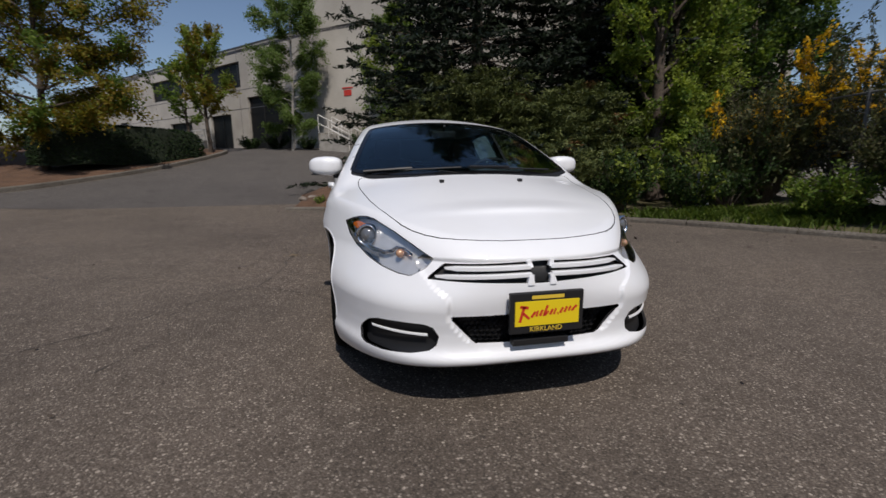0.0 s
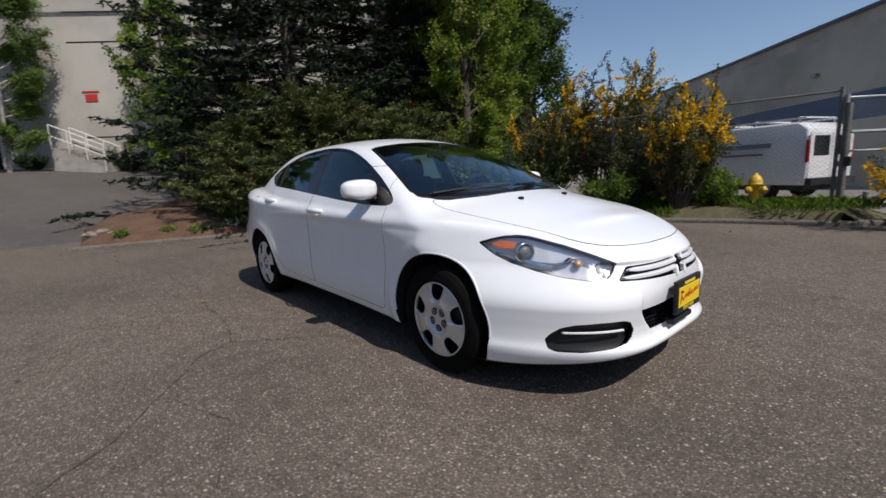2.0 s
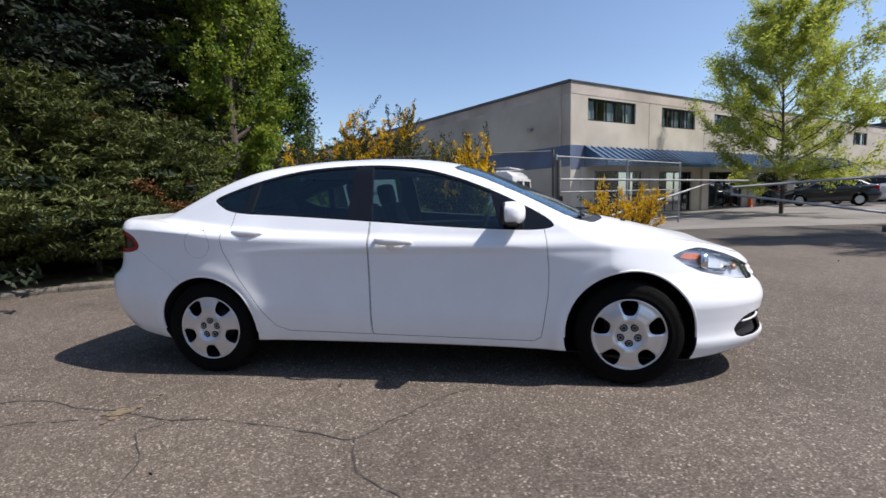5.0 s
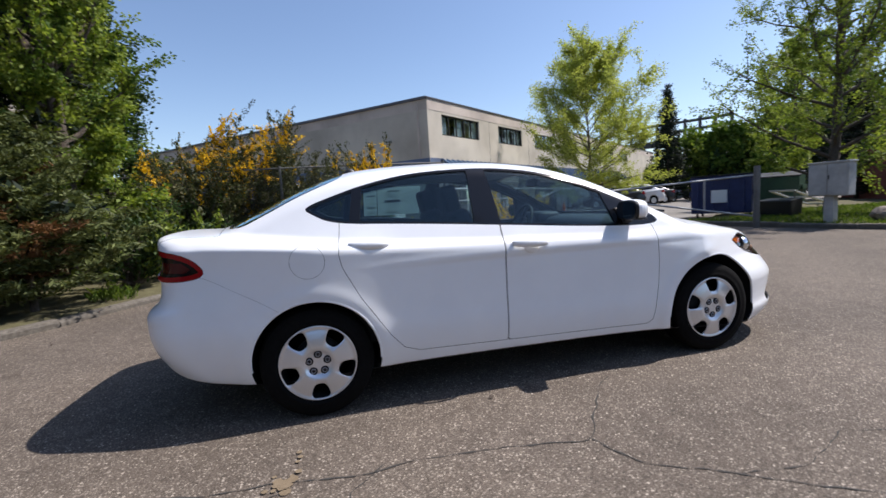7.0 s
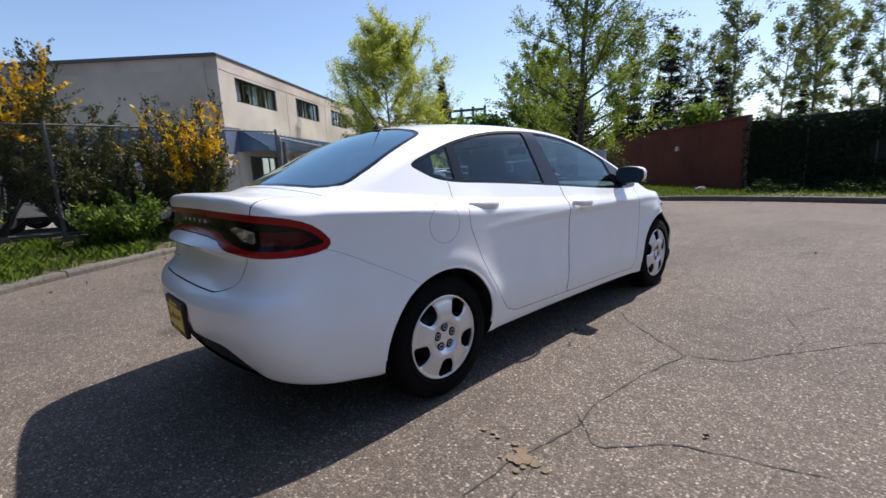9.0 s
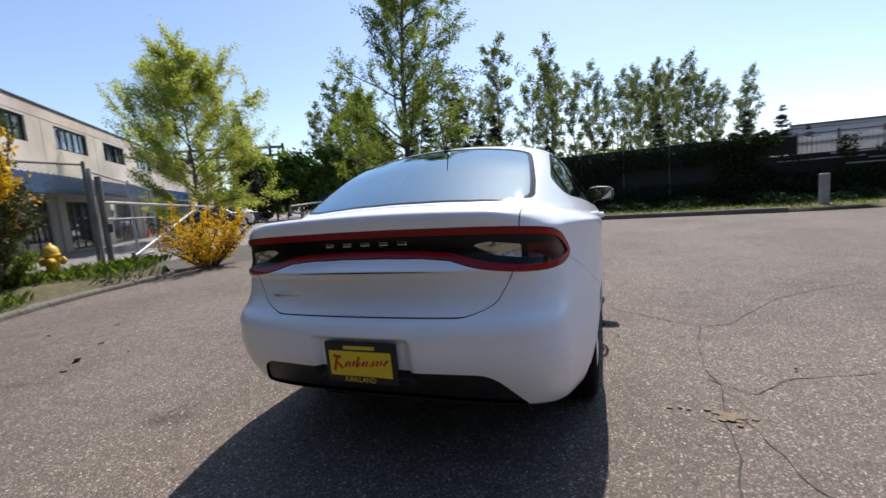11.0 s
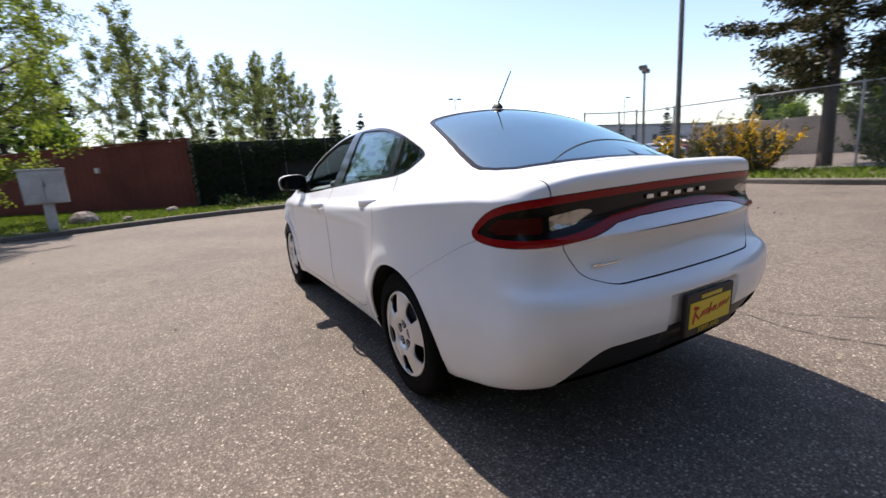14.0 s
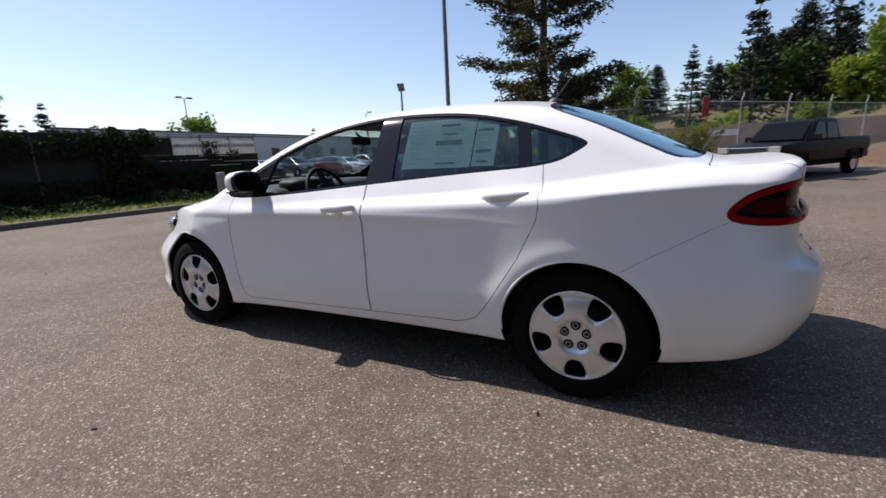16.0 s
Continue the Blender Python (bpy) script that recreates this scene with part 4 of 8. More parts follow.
# inside each headlight: projector, indicator and a chrome sweep between them
for lens, s in HEADLIGHTS:
    px, pz, r = 0.672, 0.722, 0.043
    py = face_y(px, pz) + 0.026
    aim = Matrix.Translation((s * px, py, pz)) @ Vector((0, 0, 1)).rotation_difference(Vector((s * 0.45, -1, 0.05))).to_matrix().to_4x4()
    bm = lathe([(r * 1.25, -0.012), (r * 1.22, 0.018), (r * 1.05, 0.022), (r * 0.92, 0.010), (r * 0.86, -0.004)], 28)
    bm.transform(aim)
    part("reflector", bm, M_CHROME, lens, "chrome ring of the projector", True)
    bm = lathe([(r * 0.88, 0.0), (r * 0.80, 0.012), (r * 0.55, 0.020), (r * 0.25, 0.024), (0.001, 0.025)], 24)
    bm.transform(aim)
    part("bulb_lens", bm, M_PROJECTOR, lens, "dark projector lens", True)
    px, pz, r = 0.545, 0.668, 0.020
    bm = bmesh.new()
    bmesh.ops.create_uvsphere(bm, u_segments=16, v_segments=10, radius=r)
    bm.transform(Matrix.Translation((s * px, face_y(px, pz) + 0.026, pz)))
    part("bulb_lens", bm, M_AMBERLENS, lens, "amber indicator bulb", True)
    ribbon("chrome_sweep", [(s * x, z, w) for x, z, w in ((0.735, 0.716, 0.010), (0.70, 0.688, 0.018), (0.655, 0.668, 0.022), (0.605, 0.662, 0.020), (0.575, 0.672, 0.020), (0.555, 0.690, 0.016), (0.525, 0.686, 0.012), (0.50, 0.668, 0.010))], M_CHROME, lens, "curved chrome trim", -0.022, 0.02)
    ribbon("dark_bezel", [(s * x, z, w) for x, z, w in ((0.765, 0.722, 0.030), (0.735, 0.690, 0.030), (0.69, 0.660, 0.022), (0.63, 0.640, 0.012))], M_GREYPLASTIC, lens, "grey inner bezel", -0.028, 0.015)


# grille: dark recess with two white bars each side and a crosshair
panel("grille", grille, M_BLACK, car, "black grille opening", 0.03, 0.004)
for s in (-1, 1):
    for x1, z0, z1, w in ((0.385, 0.637, 0.632, 0.020), (0.425, 0.606, 0.600, 0.019)):
        ribbon("grille_bar", [(s * (0.045 + (x1 - 0.045) * k / 8), z0 + (z1 - z0) * k / 8, w * (1 if k < 8 else 0.35)) for k in range(9)], M_PAINT, car, "white grille bar")
    ribbon("grille_bar", [(s * 0.052, 0.664, 0.020), (s * 0.048, 0.650, 0.020), (s * 0.040, 0.636, 0.014)], M_PAINT, car, "", 0.006)
    ribbon("grille_bar", [(s * 0.040, 0.608, 0.014), (s * 0.046, 0.594, 0.022), (s * 0.048, 0.576, 0.030), (s * 0.048, 0.566, 0.030)], M_PAINT, car, "", 0.006)
panel("intake", intake, M_BLACK, car, "black lower air intake", 0.05, 0.004)
bm = bmesh.new()
for r in range(6):
    for i in range(-15, 16):
        cx, cz = (i + 0.5 * (r % 2)) * 0.024, 0.333 + r * 0.0205
        if abs(cx) < 0.27 + (cz - 0.325) * 0.8:
            bmesh.ops.create_cone(bm, cap_ends=False, segments=6, radius1=0.0125, radius2=0.0125, depth=0.012, matrix=Matrix.Translation((cx, -2.262 + 0.35 * cx * cx, cz)) @ Matrix.Rotation(math.pi / 2, 4, "X"))
part("mesh_insert", bm, M_BLACK, car, "black honeycomb mesh")
for s in (-1, 1):
    f = one_side(fog, s)
    pocket = panel("fog_pocket", f, M_BLACK, car, "black fog-lamp pocket", 0.035, 0.004)
    row = []
    for x in np.linspace(0.45, 0.84, 30):
        c = 0.7071 * (x + face_y(x, 0.36))
        if -1.265 < c < -0.965:
            row.append((s * float(x), 0.359 + 0.010 * (c + 1.1) * -1, 0.009))
    ribbon("bar", row, M_PAINT, pocket, "white cross bar", -0.008, 0.012)

# tail lamp band
inner, ring = cut(tails, grown(tail_fn, -0.027))
tl = panel("tail_light", ring, M_REDLENS, car, "full-width red tail light band", -0.002, 0.012)
rev = []
for s in (-1, 1):
    w, inner = cut(inner, tail_of([(s * a, b) for a, b in [(0.45, 0.940), (0.55, 0.899), (0.665, 0.886), (0.67, 0.934), (0.52, 0.950)]], rounds=0))
    panel("reverse_light", w, M_SMOKELENS, tl, "clear reversing lamp", 0.004, 0.004)
    r, inner = cut(inner, tail_of([(s * a, b) for a, b in [(0.70, 0.88), (0.93, 0.874), (0.98, 0.893), (0.92, 0.928), (0.70, 0.934)]], rounds=0))
    panel("brake_lens", r, M_REDDARK, tl, "dark red brake lens", 0.004, 0.004)
panel("center_band", inner, M_SMOKE, tl, "smoked black centre strip", 0.005, 0.006)
for i in range(5):
    cx = 0.17 - i * 0.085
    y0 = face_y(cx, 0.961, False) - 0.004
    bm = box(cx - 0.020, y0, 0.953, cx + 0.020, y0 + 0.0085, 0.969, 0.002)
    box(cx - 0.010, y0 - 0.001, 0.957, cx + 0.010, y0 + 0.0095, 0.965, 0, bm)
    part("badge", bm, M_CHROME, tl, "small chrome badge shape")
y0 = face_y(0.40, 0.745, False)
bm = box(0.34, y0 - 0.006, 0.741, 0.465, y0 + 0.004, 0.748, 0.001)
box(0.455, y0 - 0.008, 0.744, 0.49, y0 + 0.002, 0.753, 0.001, bm)
part("badge", bm, M_CHROME, car, "thin chrome script badge")


def plate(y, zc, facing, x0=0.0, tilt=0):
    """Dealer plate in a black frame; the script becomes plain red strokes."""
    p = empty("number_plate")
    p.parent = car
    sgn = -1 if facing == "front" else 1
    frame_p = part("frame", box(-0.158, -0.010, -0.085, 0.158, 0.010, 0.085, 0.005), M_BLACK, p, "black plastic plate frame")
    part("panel", box(-0.138, -0.0125, -0.052, 0.138, -0.004, 0.050, 0.001), M_YELLOW, p, "yellow dealer plate with red strokes")
    bm = bmesh.new()
    for i, (a, b, c, d, w) in enumerate(((-0.118, -0.034, -0.100, 0.030, 0.007), (-0.118, 0.030, -0.082, 0.024, 0.007), (-0.103, 0.002, -0.078, -0.022, 0.006), (-0.070, -0.016, -0.052, 0.006, 0.006), (-0.048, -0.014, -0.042, 0.010, 0.005), (-0.034, -0.012, -0.022, 0.012, 0.006), (-0.018, -0.014, 0.000, 0.030, 0.006), (-0.012, -0.012, 0.004, 0.006, 0.005), (0.010, -0.010, 0.022, 0.012, 0.006), (0.026, -0.010, 0.036, 0.014, 0.005), (0.042, -0.008, 0.047, -0.006, 0.007), (0.054, -0.006, 0.066, 0.016, 0.006), (0.072, -0.004, 0.084, 0.018, 0.006), (0.090, 0.0, 0.100, 0.020, 0.005), (0.104, 0.0, 0.126, 0.022, 0.006))):
        dx, dz = c - a, d - b
        l = math.hypot(dx, dz)
        nx_, nz_ = -dz / l * w * 0.85, dx / l * w * 0.85
        q = [bm.verts.new((a + k * dx + m * nx_, -0.0135, b + k * dz + m * nz_)) for k, m in ((0, 1), (0, -1), (1, -1), (1, 1))]
        bm.faces.new(q)
    part("lettering", bm, M_REDPAINT, p)
    part("caption", box(-0.068, -0.0125, 0.058, 0.070, -0.009, 0.072, 0), M_YELLOWTEXT, p)
    t = bpy.data.curves.new("caption_text", "FONT")
    t.body, t.size, t.align_x, t.align_y, t.extrude = "KIRKLAND", 0.029, "CENTER", "CENTER", 0.0008
    tmp = bpy.data.objects.new("caption_text", t)
    scene.collection.objects.link(tmp)
    me = bpy.data.meshes.new_from_object(tmp.evaluated_get(bpy.context.evaluated_depsgraph_get()))
    bpy.data.objects.remove(tmp)
    me.materials.clear()
    me.materials.append(M_YELLOWTEXT)
    tx = new("caption_text", me)
    tx.parent = p
    tx.matrix_basis = pose(-0.005, -0.0122, -0.067, 90, 0, 0)
    p.matrix_basis = pose(x0, y, zc, tilt, 0, 0 if facing == "front" else 180)
    return p


plate(-2.345, 0.462, "front", 0.006)
plate(2.330, 0.508, "back", -0.012, 2)
part("plate_bracket", box(-0.13, -2.335, 0.318, 0.115, -2.30, 0.345, 0.004), M_BLACK, car, "black bracket under the plate")

# wheels
def trapezoid(a0, r0, r1, w0, w1):
    c, s_ = math.cos(a0), math.sin(a0)
    return [(r * c - w * s_, r * s_ + w * c) for r, w in ((r0, -w0), (r1, -w1), (r1 + 0.012, 0), (r1, w1), (r0, w0), (r0 - 0.008, 0))]


def wheel_cover_mesh():
    global pool
    keep = pool
    rr = np.concatenate([np.linspace(0.0, 0.2, 41), [0.206, 0.212, 0.218, 0.222, 0.223]])
    na = 200
    ang = np.arange(na) * 2 * math.pi / na
    h = curve(rr, [(0.0, 0.004), (0.035, 0.006), (0.066, 0.004), (0.082, 0.016), (0.13, 0.018), (0.17, 0.010), (0.2, 0.004), (0.212, 0.008), (0.223, -0.012)])
    v = [(r * math.cos(a), r * math.sin(a), z) for r, z in zip(rr, h) for a in ang]
    v = np.array(v)
    # raised broad spokes between the five openings
    th = np.arctan2(v[:, 1], v[:, 0])
    rad = np.hypot(v[:, 0], v[:, 1])
    gap = np.cos(5 * (th - math.pi / 2))
    v[:, 2] += -0.016 * np.clip(gap, 0, 1) ** 0.7 * smooth_step(rad, 0.075, 0.15) * (1 - smooth_step(rad, 0.19, 0.212))
    pool = v
    t = []
    for i in range(len(rr) - 1):
        a = i * na + np.arange(na)
        b = i * na + (np.arange(na) + 1) % na
        c, d = b + na, a + na
        t += [np.stack([a, d, c], 1), np.stack([a, c, b], 1)]
    tris = np.vstack(t)
    holes = [chaikin(trapezoid(math.pi / 2 + k * 2 * math.pi / 5, 0.122, 0.197, 0.034, 0.058), 2) for k in range(5)]
    for hh in holes:
        _, tris = cut(tris, lambda x, y, z, hh=hh: poly_dist(x, y, hh))
    ids, inv = np.unique(tris, return_inverse=True)
    out = pool[ids], inv.reshape(-1, 3)
    pool = keep
    return out


cover_v, cover_t = wheel_cover_mesh()


def wheel(y, s):
    w = empty("wheel")
    w.parent = car
    tyre = lathe([(0.205, -0.095), (0.225, -0.102), (0.262, -0.108), (0.292, -0.102), (0.307, -0.090), (0.314, -0.07), (0.316, -0.03), (0.311, -0.029), (0.311, -0.024), (0.316, -0.023), (0.316, 0.023), (0.311, 0.024), (0.311, 0.029), (0.316, 0.03), (0.314, 0.07), (0.307, 0.090), (0.299, 0.098), (0.294, 0.0985), (0.291, 0.102), (0.262, 0.108), (0.240, 0.107), (0.236, 0.110), (0.231, 0.108), (0.225, 0.102), (0.213, 0.095)], 72, "x")
    part("tyre", tyre, M_RUBBER, w, "black rubber tyre", True)
    part("rim", lathe([(0.214, 0.095), (0.205, 0.06), (0.195, 0.0), (0.195, -0.09), (0.206, -0.096)], 48, "x"), M_DARKSTEEL, w, "dark steel rim", True)
    part("brake_disc", lathe([(0.001, 0.048), (0.06, 0.048), (0.065, 0.035), (0.135, 0.035), (0.135, 0.02), (0.001, 0.02)], 32, "x"), M_DARKSTEEL, w, "", True)
    vv = np.stack([cover_v[:, 2] + 0.092, cover_v[:, 0], cover_v[:, 1]], 1)
    cv = mesh_ob("wheel_cover", vv, cover_t, M_SILVER, w, "silver five-spoke plastic wheel cover")
    m = cv.modifiers.new("thickness", "SOLIDIFY")
    m.thickness, m.offset = 0.012, -1
    for k in range(5):
        a = -math.pi / 2 + k * 2 * math.pi / 5
        py, pz = 0.052 * math.cos(a), 0.052 * math.sin(a)
        bm = lathe([(0.0145, 0.088), (0.0145, 0.101), (0.012, 0.1035), (0.0095, 0.1015), (0.0095, 0.096), (0.001, 0.0955)], 12, "x")
        bm.transform(Matrix.Translation((0, py, pz)))
        part("lug_nut", bm, M_LUG, w, "chrome lug nut", True)
        # the shade of the lug hole, painted as a black disc on the cover
        bm = lathe([(0.023, 0.090), (0.023, 0.0985), (0.019, 0.0995), (0.001, 0.0975)], 16, "x")
        bm.transform(Matrix.Translation((0, py, pz)))
        part("lug_shade_disc", bm, M_LINER, w, "black disc round the nut, painted for the shade in its hole", True)
    w.matrix_basis = pose(s * 0.762, y, 0.316, 0, 0, 0 if s > 0 else 180) @ pose(0, 0, 0, 36 if y > 0 else 0, 0, 0)
    return w


for s in (-1, 1):
    for y in (-1.351, 1.351):
        wheel(y, s)
        ra = ARCH_F if y < 0 else ARCH_R
        rl = ra + 0.009
        la = np.linspace(-0.5, math.pi + 0.5, 40)
        ly, lz = y + rl * np.cos(la), np.maximum(0.325 + rl * np.sin(la), 0.20)
        lo, hi = np.full(40, 0.4), np.full(40, 1.1)
        for _ in range(26):
            mid = (lo + hi) / 2
            out = car_field(mid, ly, lz) > 0
            lo, hi = np.where(out, lo, mid), np.where(out, mid, hi)
        bm = bmesh.new()
        rows_ = [[bm.verts.new((s * 0.45, *c)) for c in zip(ly, lz)], [bm.verts.new((s * max(0.5, w - 0.008), *c)) for w, c in zip(lo, zip(ly, lz))]]
        for i in range(39):
            bm.faces.new((rows_[0][i], rows_[0][i + 1], rows_[1][i + 1], rows_[1][i]))
        bm.faces.new(rows_[0])
        part("wheel_liner", bm, M_LINER, car, "", True)
        aa = np.linspace(-0.06, math.pi + 0.06, 64)
        ly, lz = y + (ra - 0.0005) * np.cos(aa), 0.325 + (ra - 0.0005) * np.sin(aa)
        lo, hi = np.full(64, 0.5), np.full(64, 1.1)
        for _ in range(26):
            mid = (lo + hi) / 2
            out = car_field(mid, ly, lz) > 0
            lo, hi = np.where(out, lo, mid), np.where(out, mid, hi)
        bm = bmesh.new()
        rings = [[bm.verts.new((s * (lo[i] - 0.005 + 0.0075 * math.cos(b)), ly[i] + 0.0075 * math.sin(b) * math.cos(aa[i]), lz[i] + 0.0075 * math.sin(b) * math.sin(aa[i]))) for b in np.linspace(0, 2 * math.pi, 8, endpoint=False)] for i in range(64) if lo[i] > 0.7]
        for p, q in zip(rings, rings[1:]):
            for k in range(8):
                bm.faces.new((p[k], p[(k + 1) % 8], q[(k + 1) % 8], q[k]))
        bmesh.ops.recalc_face_normals(bm, faces=bm.faces[:])
        part("arch_lip", bm, M_PAINT, car, "", True)
part("floor_pan", box(-0.60, -1.75, 0.205, 0.60, 1.75, 0.26), M_LINER, car)
part("exhaust_box", box(-0.40, 1.62, 0.22, 0.40, 2.08, 0.34, 0.05), M_LINER, car, "dark silencer under the tail")

# mirrors
for s in (-1, 1):
    m = empty("door_mirror")
    m.parent = car
    bm = bmesh.new()
    bmesh.ops.create_cube(bm, size=2)
    bmesh.ops.subdivide_edges(bm, edges=bm.edges[:], cuts=9, use_grid_fill=True)
    for v in bm.verts:
        c = v.co
        k = (abs(c.x) ** 3.2 + abs(c.y) ** 3.2 + abs(c.z) ** 3.2) ** (-1 / 3.2)
        c *= k
        c.x, c.y, c.z = c.x * 0.116, c.y * 0.080, c.z * 0.066
        if c.y < 0.01:
            c.y += 0.25 * abs(c.x) * (1 if c.x * s > 0 else 0.2) * min(1, (0.01 - c.y) / 0.03)
        c.y = min(c.y, 0.048)
        c.z *= 1 - 0.9 * max(0, c.x * s)
    for f in bm.faces:
        f.material_index = int(f.calc_center_median().y > 0.026)
    part("shell", bm, [M_PAINT, M_BLACK], m, "white mirror shell with black bezel", True)
    bm = bmesh.new()
    bmesh.ops.create_circle(bm, cap_ends=True, segments=28, radius=1)
    for v in bm.verts:
        c = v.co
        k = (abs(c.x) ** 3.4 + abs(c.y) ** 3.4) ** (-1 / 3.4)
        v.co = (c.x * k * 0.102, 0.0, c.y * k * 0.055 * (1 - 0.9 * max(0, c.x * k * 0.08 * s)))
    bm.transform(Matrix.Translation((0, 0.0525, 0)))
    part("mirror_glass", bm, M_MIRROR, m, "mirror glass")
    part("arm", box(-0.09 if s > 0 else 0.05, -0.03, -0.085, -0.05 if s > 0 else 0.09, 0.03, -0.045, 0.012), M_BLACK, m, "black mirror foot")
    part("base", rod((s * -0.075, -0.01, -0.05), (s * -0.15, -0.055, -0.085), 0.020, 10), M_BLACK, m)
    part("lower_lip", box(-0.10, -0.04, -0.063, 0.10, 0.035, -0.053, 0.008), M_BLACK, m)
    m.matrix_basis = pose(s * 0.905, -0.675, 1.05, 0, 0, s * 5)

# handles
for s in (-1, 1):
    for y, z in ((0.045, 0.893), (1.02, 0.958)):
        xs_ = 0.8
        for xx in np.linspace(0.95, 0.75, 200):
            if car_field(np.array([xx]), np.array([y]), np.array([z]))[0] < 0:
                xs_ = xx
                break
        bm = bmesh.new()
        n = 12
        rings = []
        for i in range(n + 1):
            t = i / n
            yy = (t - 0.5) * 0.235
            bow = 0.034 * (1 - abs(2 * t - 1) ** 3.0) + 0.002
            hh = 0.015 + 0.008 * (1 - abs(2 * t - 1) ** 2)
            rings.append([bm.verts.new((s * (bow + dx), yy, dz + 0.006 * (t - 0.5))) for dx, dz in ((0.008, 0), (0.005, hh), (-0.006, hh * 0.9), (-0.010, 0), (-0.006, -hh * 0.9), (0.005, -hh))])
        for a, b in zip(rings, rings[1:]):
            for j in range(6):
                bm.faces.new((a[j], b[j], b[(j + 1) % 6], a[(j + 1) % 6]))
        bm.faces.new(rings[0])
        bm.faces.new(rings[-1][::-1])
        bmesh.ops.recalc_face_normals(bm, faces=bm.faces)
        h = part("door_handle", bm, M_PAINT, car, "white pull handle", True)
        h.matrix_basis = pose(s * (xs_ + 0.004), y, z, 0, 0, 0)
        # a bulge in place of the hollow cup, shaped to give its bright crescent
        bm = bmesh.new()
        bmesh.ops.create_uvsphere(bm, u_segments=20, v_segments=10, radius=1, matrix=Matrix.Diagonal((0.027, 0.062, 0.036, 1)))
        hp = part("cup_bulge", bm, M_PAINT, car, "", True)
        hp.matrix_basis = pose(s * (xs_ - 0.004), y - 0.005, z - 0.032, 0, 0, 0)

# aerial, wipers, washer jets
bm = lathe([(0.028, 0.0), (0.024, 0.014), (0.012, 0.03), (0.006, 0.034)], 16)
for v in bm.verts:
    v.co.y *= 1.6
an = part("antenna", bm, M_BLACK, car, "black roof aerial", True)
an.matrix_basis = pose(0, 1.055, 1.428, -4, 0, 0)
part("mast", rod((0, 0, 0.02), (0, 0.125, 0.195), 0.0045, 8, 0.003), M_BLACK, an)
for a, b in (((-0.66, -1.09, 0.998), (-0.06, -1.225, 1.024)), ((-0.02, -1.235, 1.022), (0.56, -1.15, 1.005))):
    bm = rod((a[0], a[1], a[2] + 0.012), (b[0], b[1], b[2] + 0.012), 0.006, 6)
    rod((a[0], a[1] - 0.03, a[2] + 0.016), ((a[0] + b[0]) / 2, (a[1] + b[1]) / 2 + 0.005, (a[2] + b[2]) / 2 + 0.022), 0.009, 6, bm=bm)
    part("wiper", bm, M_BLACK, car, "black wiper arm and blade")
for sx in (-0.235, 0.235):
    part("washer_jet", box(sx - 0.012, -1.475, 0.950, sx + 0.012, -1.445, 0.968, 0.004), M_BLACK, car)

# cabin
def cushion(name, w, d, h, at, rot, mat, parent, label="", bulge=0.15):
    bm = bmesh.new()
    bmesh.ops.create_cube(bm, size=2)
    bmesh.ops.subdivide_edges(bm, edges=bm.edges[:], cuts=6, use_grid_fill=True)
    for v in bm.verts:
        c = v.co
        k = (abs(c.x) ** 5 + abs(c.y) ** 5 + abs(c.z) ** 5) ** (-1 / 5)
        c *= k
        v.co = (c.x * w / 2, c.y * d / 2, c.z * h / 2)
    bm.transform(pose(*at, *rot))
    return part(name, bm, mat, parent, label, True)


for s in (-1, 1):
    seat = empty("front_seat", label="")
    seat.parent = car
    cushion("seat_base", 0.52, 0.52, 0.18, (s * 0.37, -0.05, 0.48), (6, 0, 0), M_SEAT, seat)
    cushion("backrest", 0.50, 0.16, 0.66, (s * 0.37, 0.30, 0.80), (-16, 0, 0), M_SEAT, seat)
    cushion("headrest", 0.26, 0.11, 0.19, (s * 0.37, 0.42, 1.19), (-12, 0, 0), M_SEAT, seat)
    part("headrest_post", rod((s * 0.37, 0.38, 1.05), (s * 0.37, 0.415, 1.14), 0.008), M_CHROME, seat)
cushion("rear_bench", 1.30, 0.52, 0.20, (0, 0.92, 0.48), (5, 0, 0), M_SEAT, car)
cushion("rear_backrest", 1.30, 0.16, 0.62, (0, 1.27, 0.78), (-24, 0, 0), M_SEAT, car)
for sx in (-0.38, 0.38):
    cushion("rear_headrest", 0.28, 0.10, 0.15, (sx, 1.40, 1.10), (-20, 0, 0), M_SEAT, car)
cushion("parcel_shelf", 1.2, 0.5, 0.05, (0, 1.62, 1.015), (0, 0, 0), M_CABIN, car)
cushion("dashboard", 1.46, 0.52, 0.28, (0, -0.86, 0.86), (0, 0, 0), M_DASH, car, "dark grey dashboard")
cushion("instrument_hood", 0.40, 0.22, 0.10, (0.37, -0.66, 0.99), (0, 0, 0), M_DASH, car)
cushion("centre_console", 0.22, 0.9, 0.30, (0, -0.30, 0.55), (8, 0, 0), M_DASH, car)
bm = bmesh.new()
prev = None
for k in range(41):
    a = k * 2 * math.pi / 40
    ring = [bm.verts.new(((0.185 + 0.015 * math.cos(b)) * math.cos(a), (0.185 + 0.015 * math.cos(b)) * math.sin(a), 0.015 * math.sin(b))) for b in np.arange(8) * math.pi / 4]
    if prev:
        for j in range(8):
            bm.faces.new((prev[j], ring[j], ring[(j + 1) % 8], prev[(j + 1) % 8]))
    prev = ring
box(-0.17, -0.025, -0.012, 0.17, 0.025, 0.012, 0.008, bm)
box(-0.07, -0.07, -0.02, 0.07, 0.05, 0.03, 0.015, bm)
box(-0.025, -0.17, -0.012, 0.025, 0, 0.012, 0.008, bm)
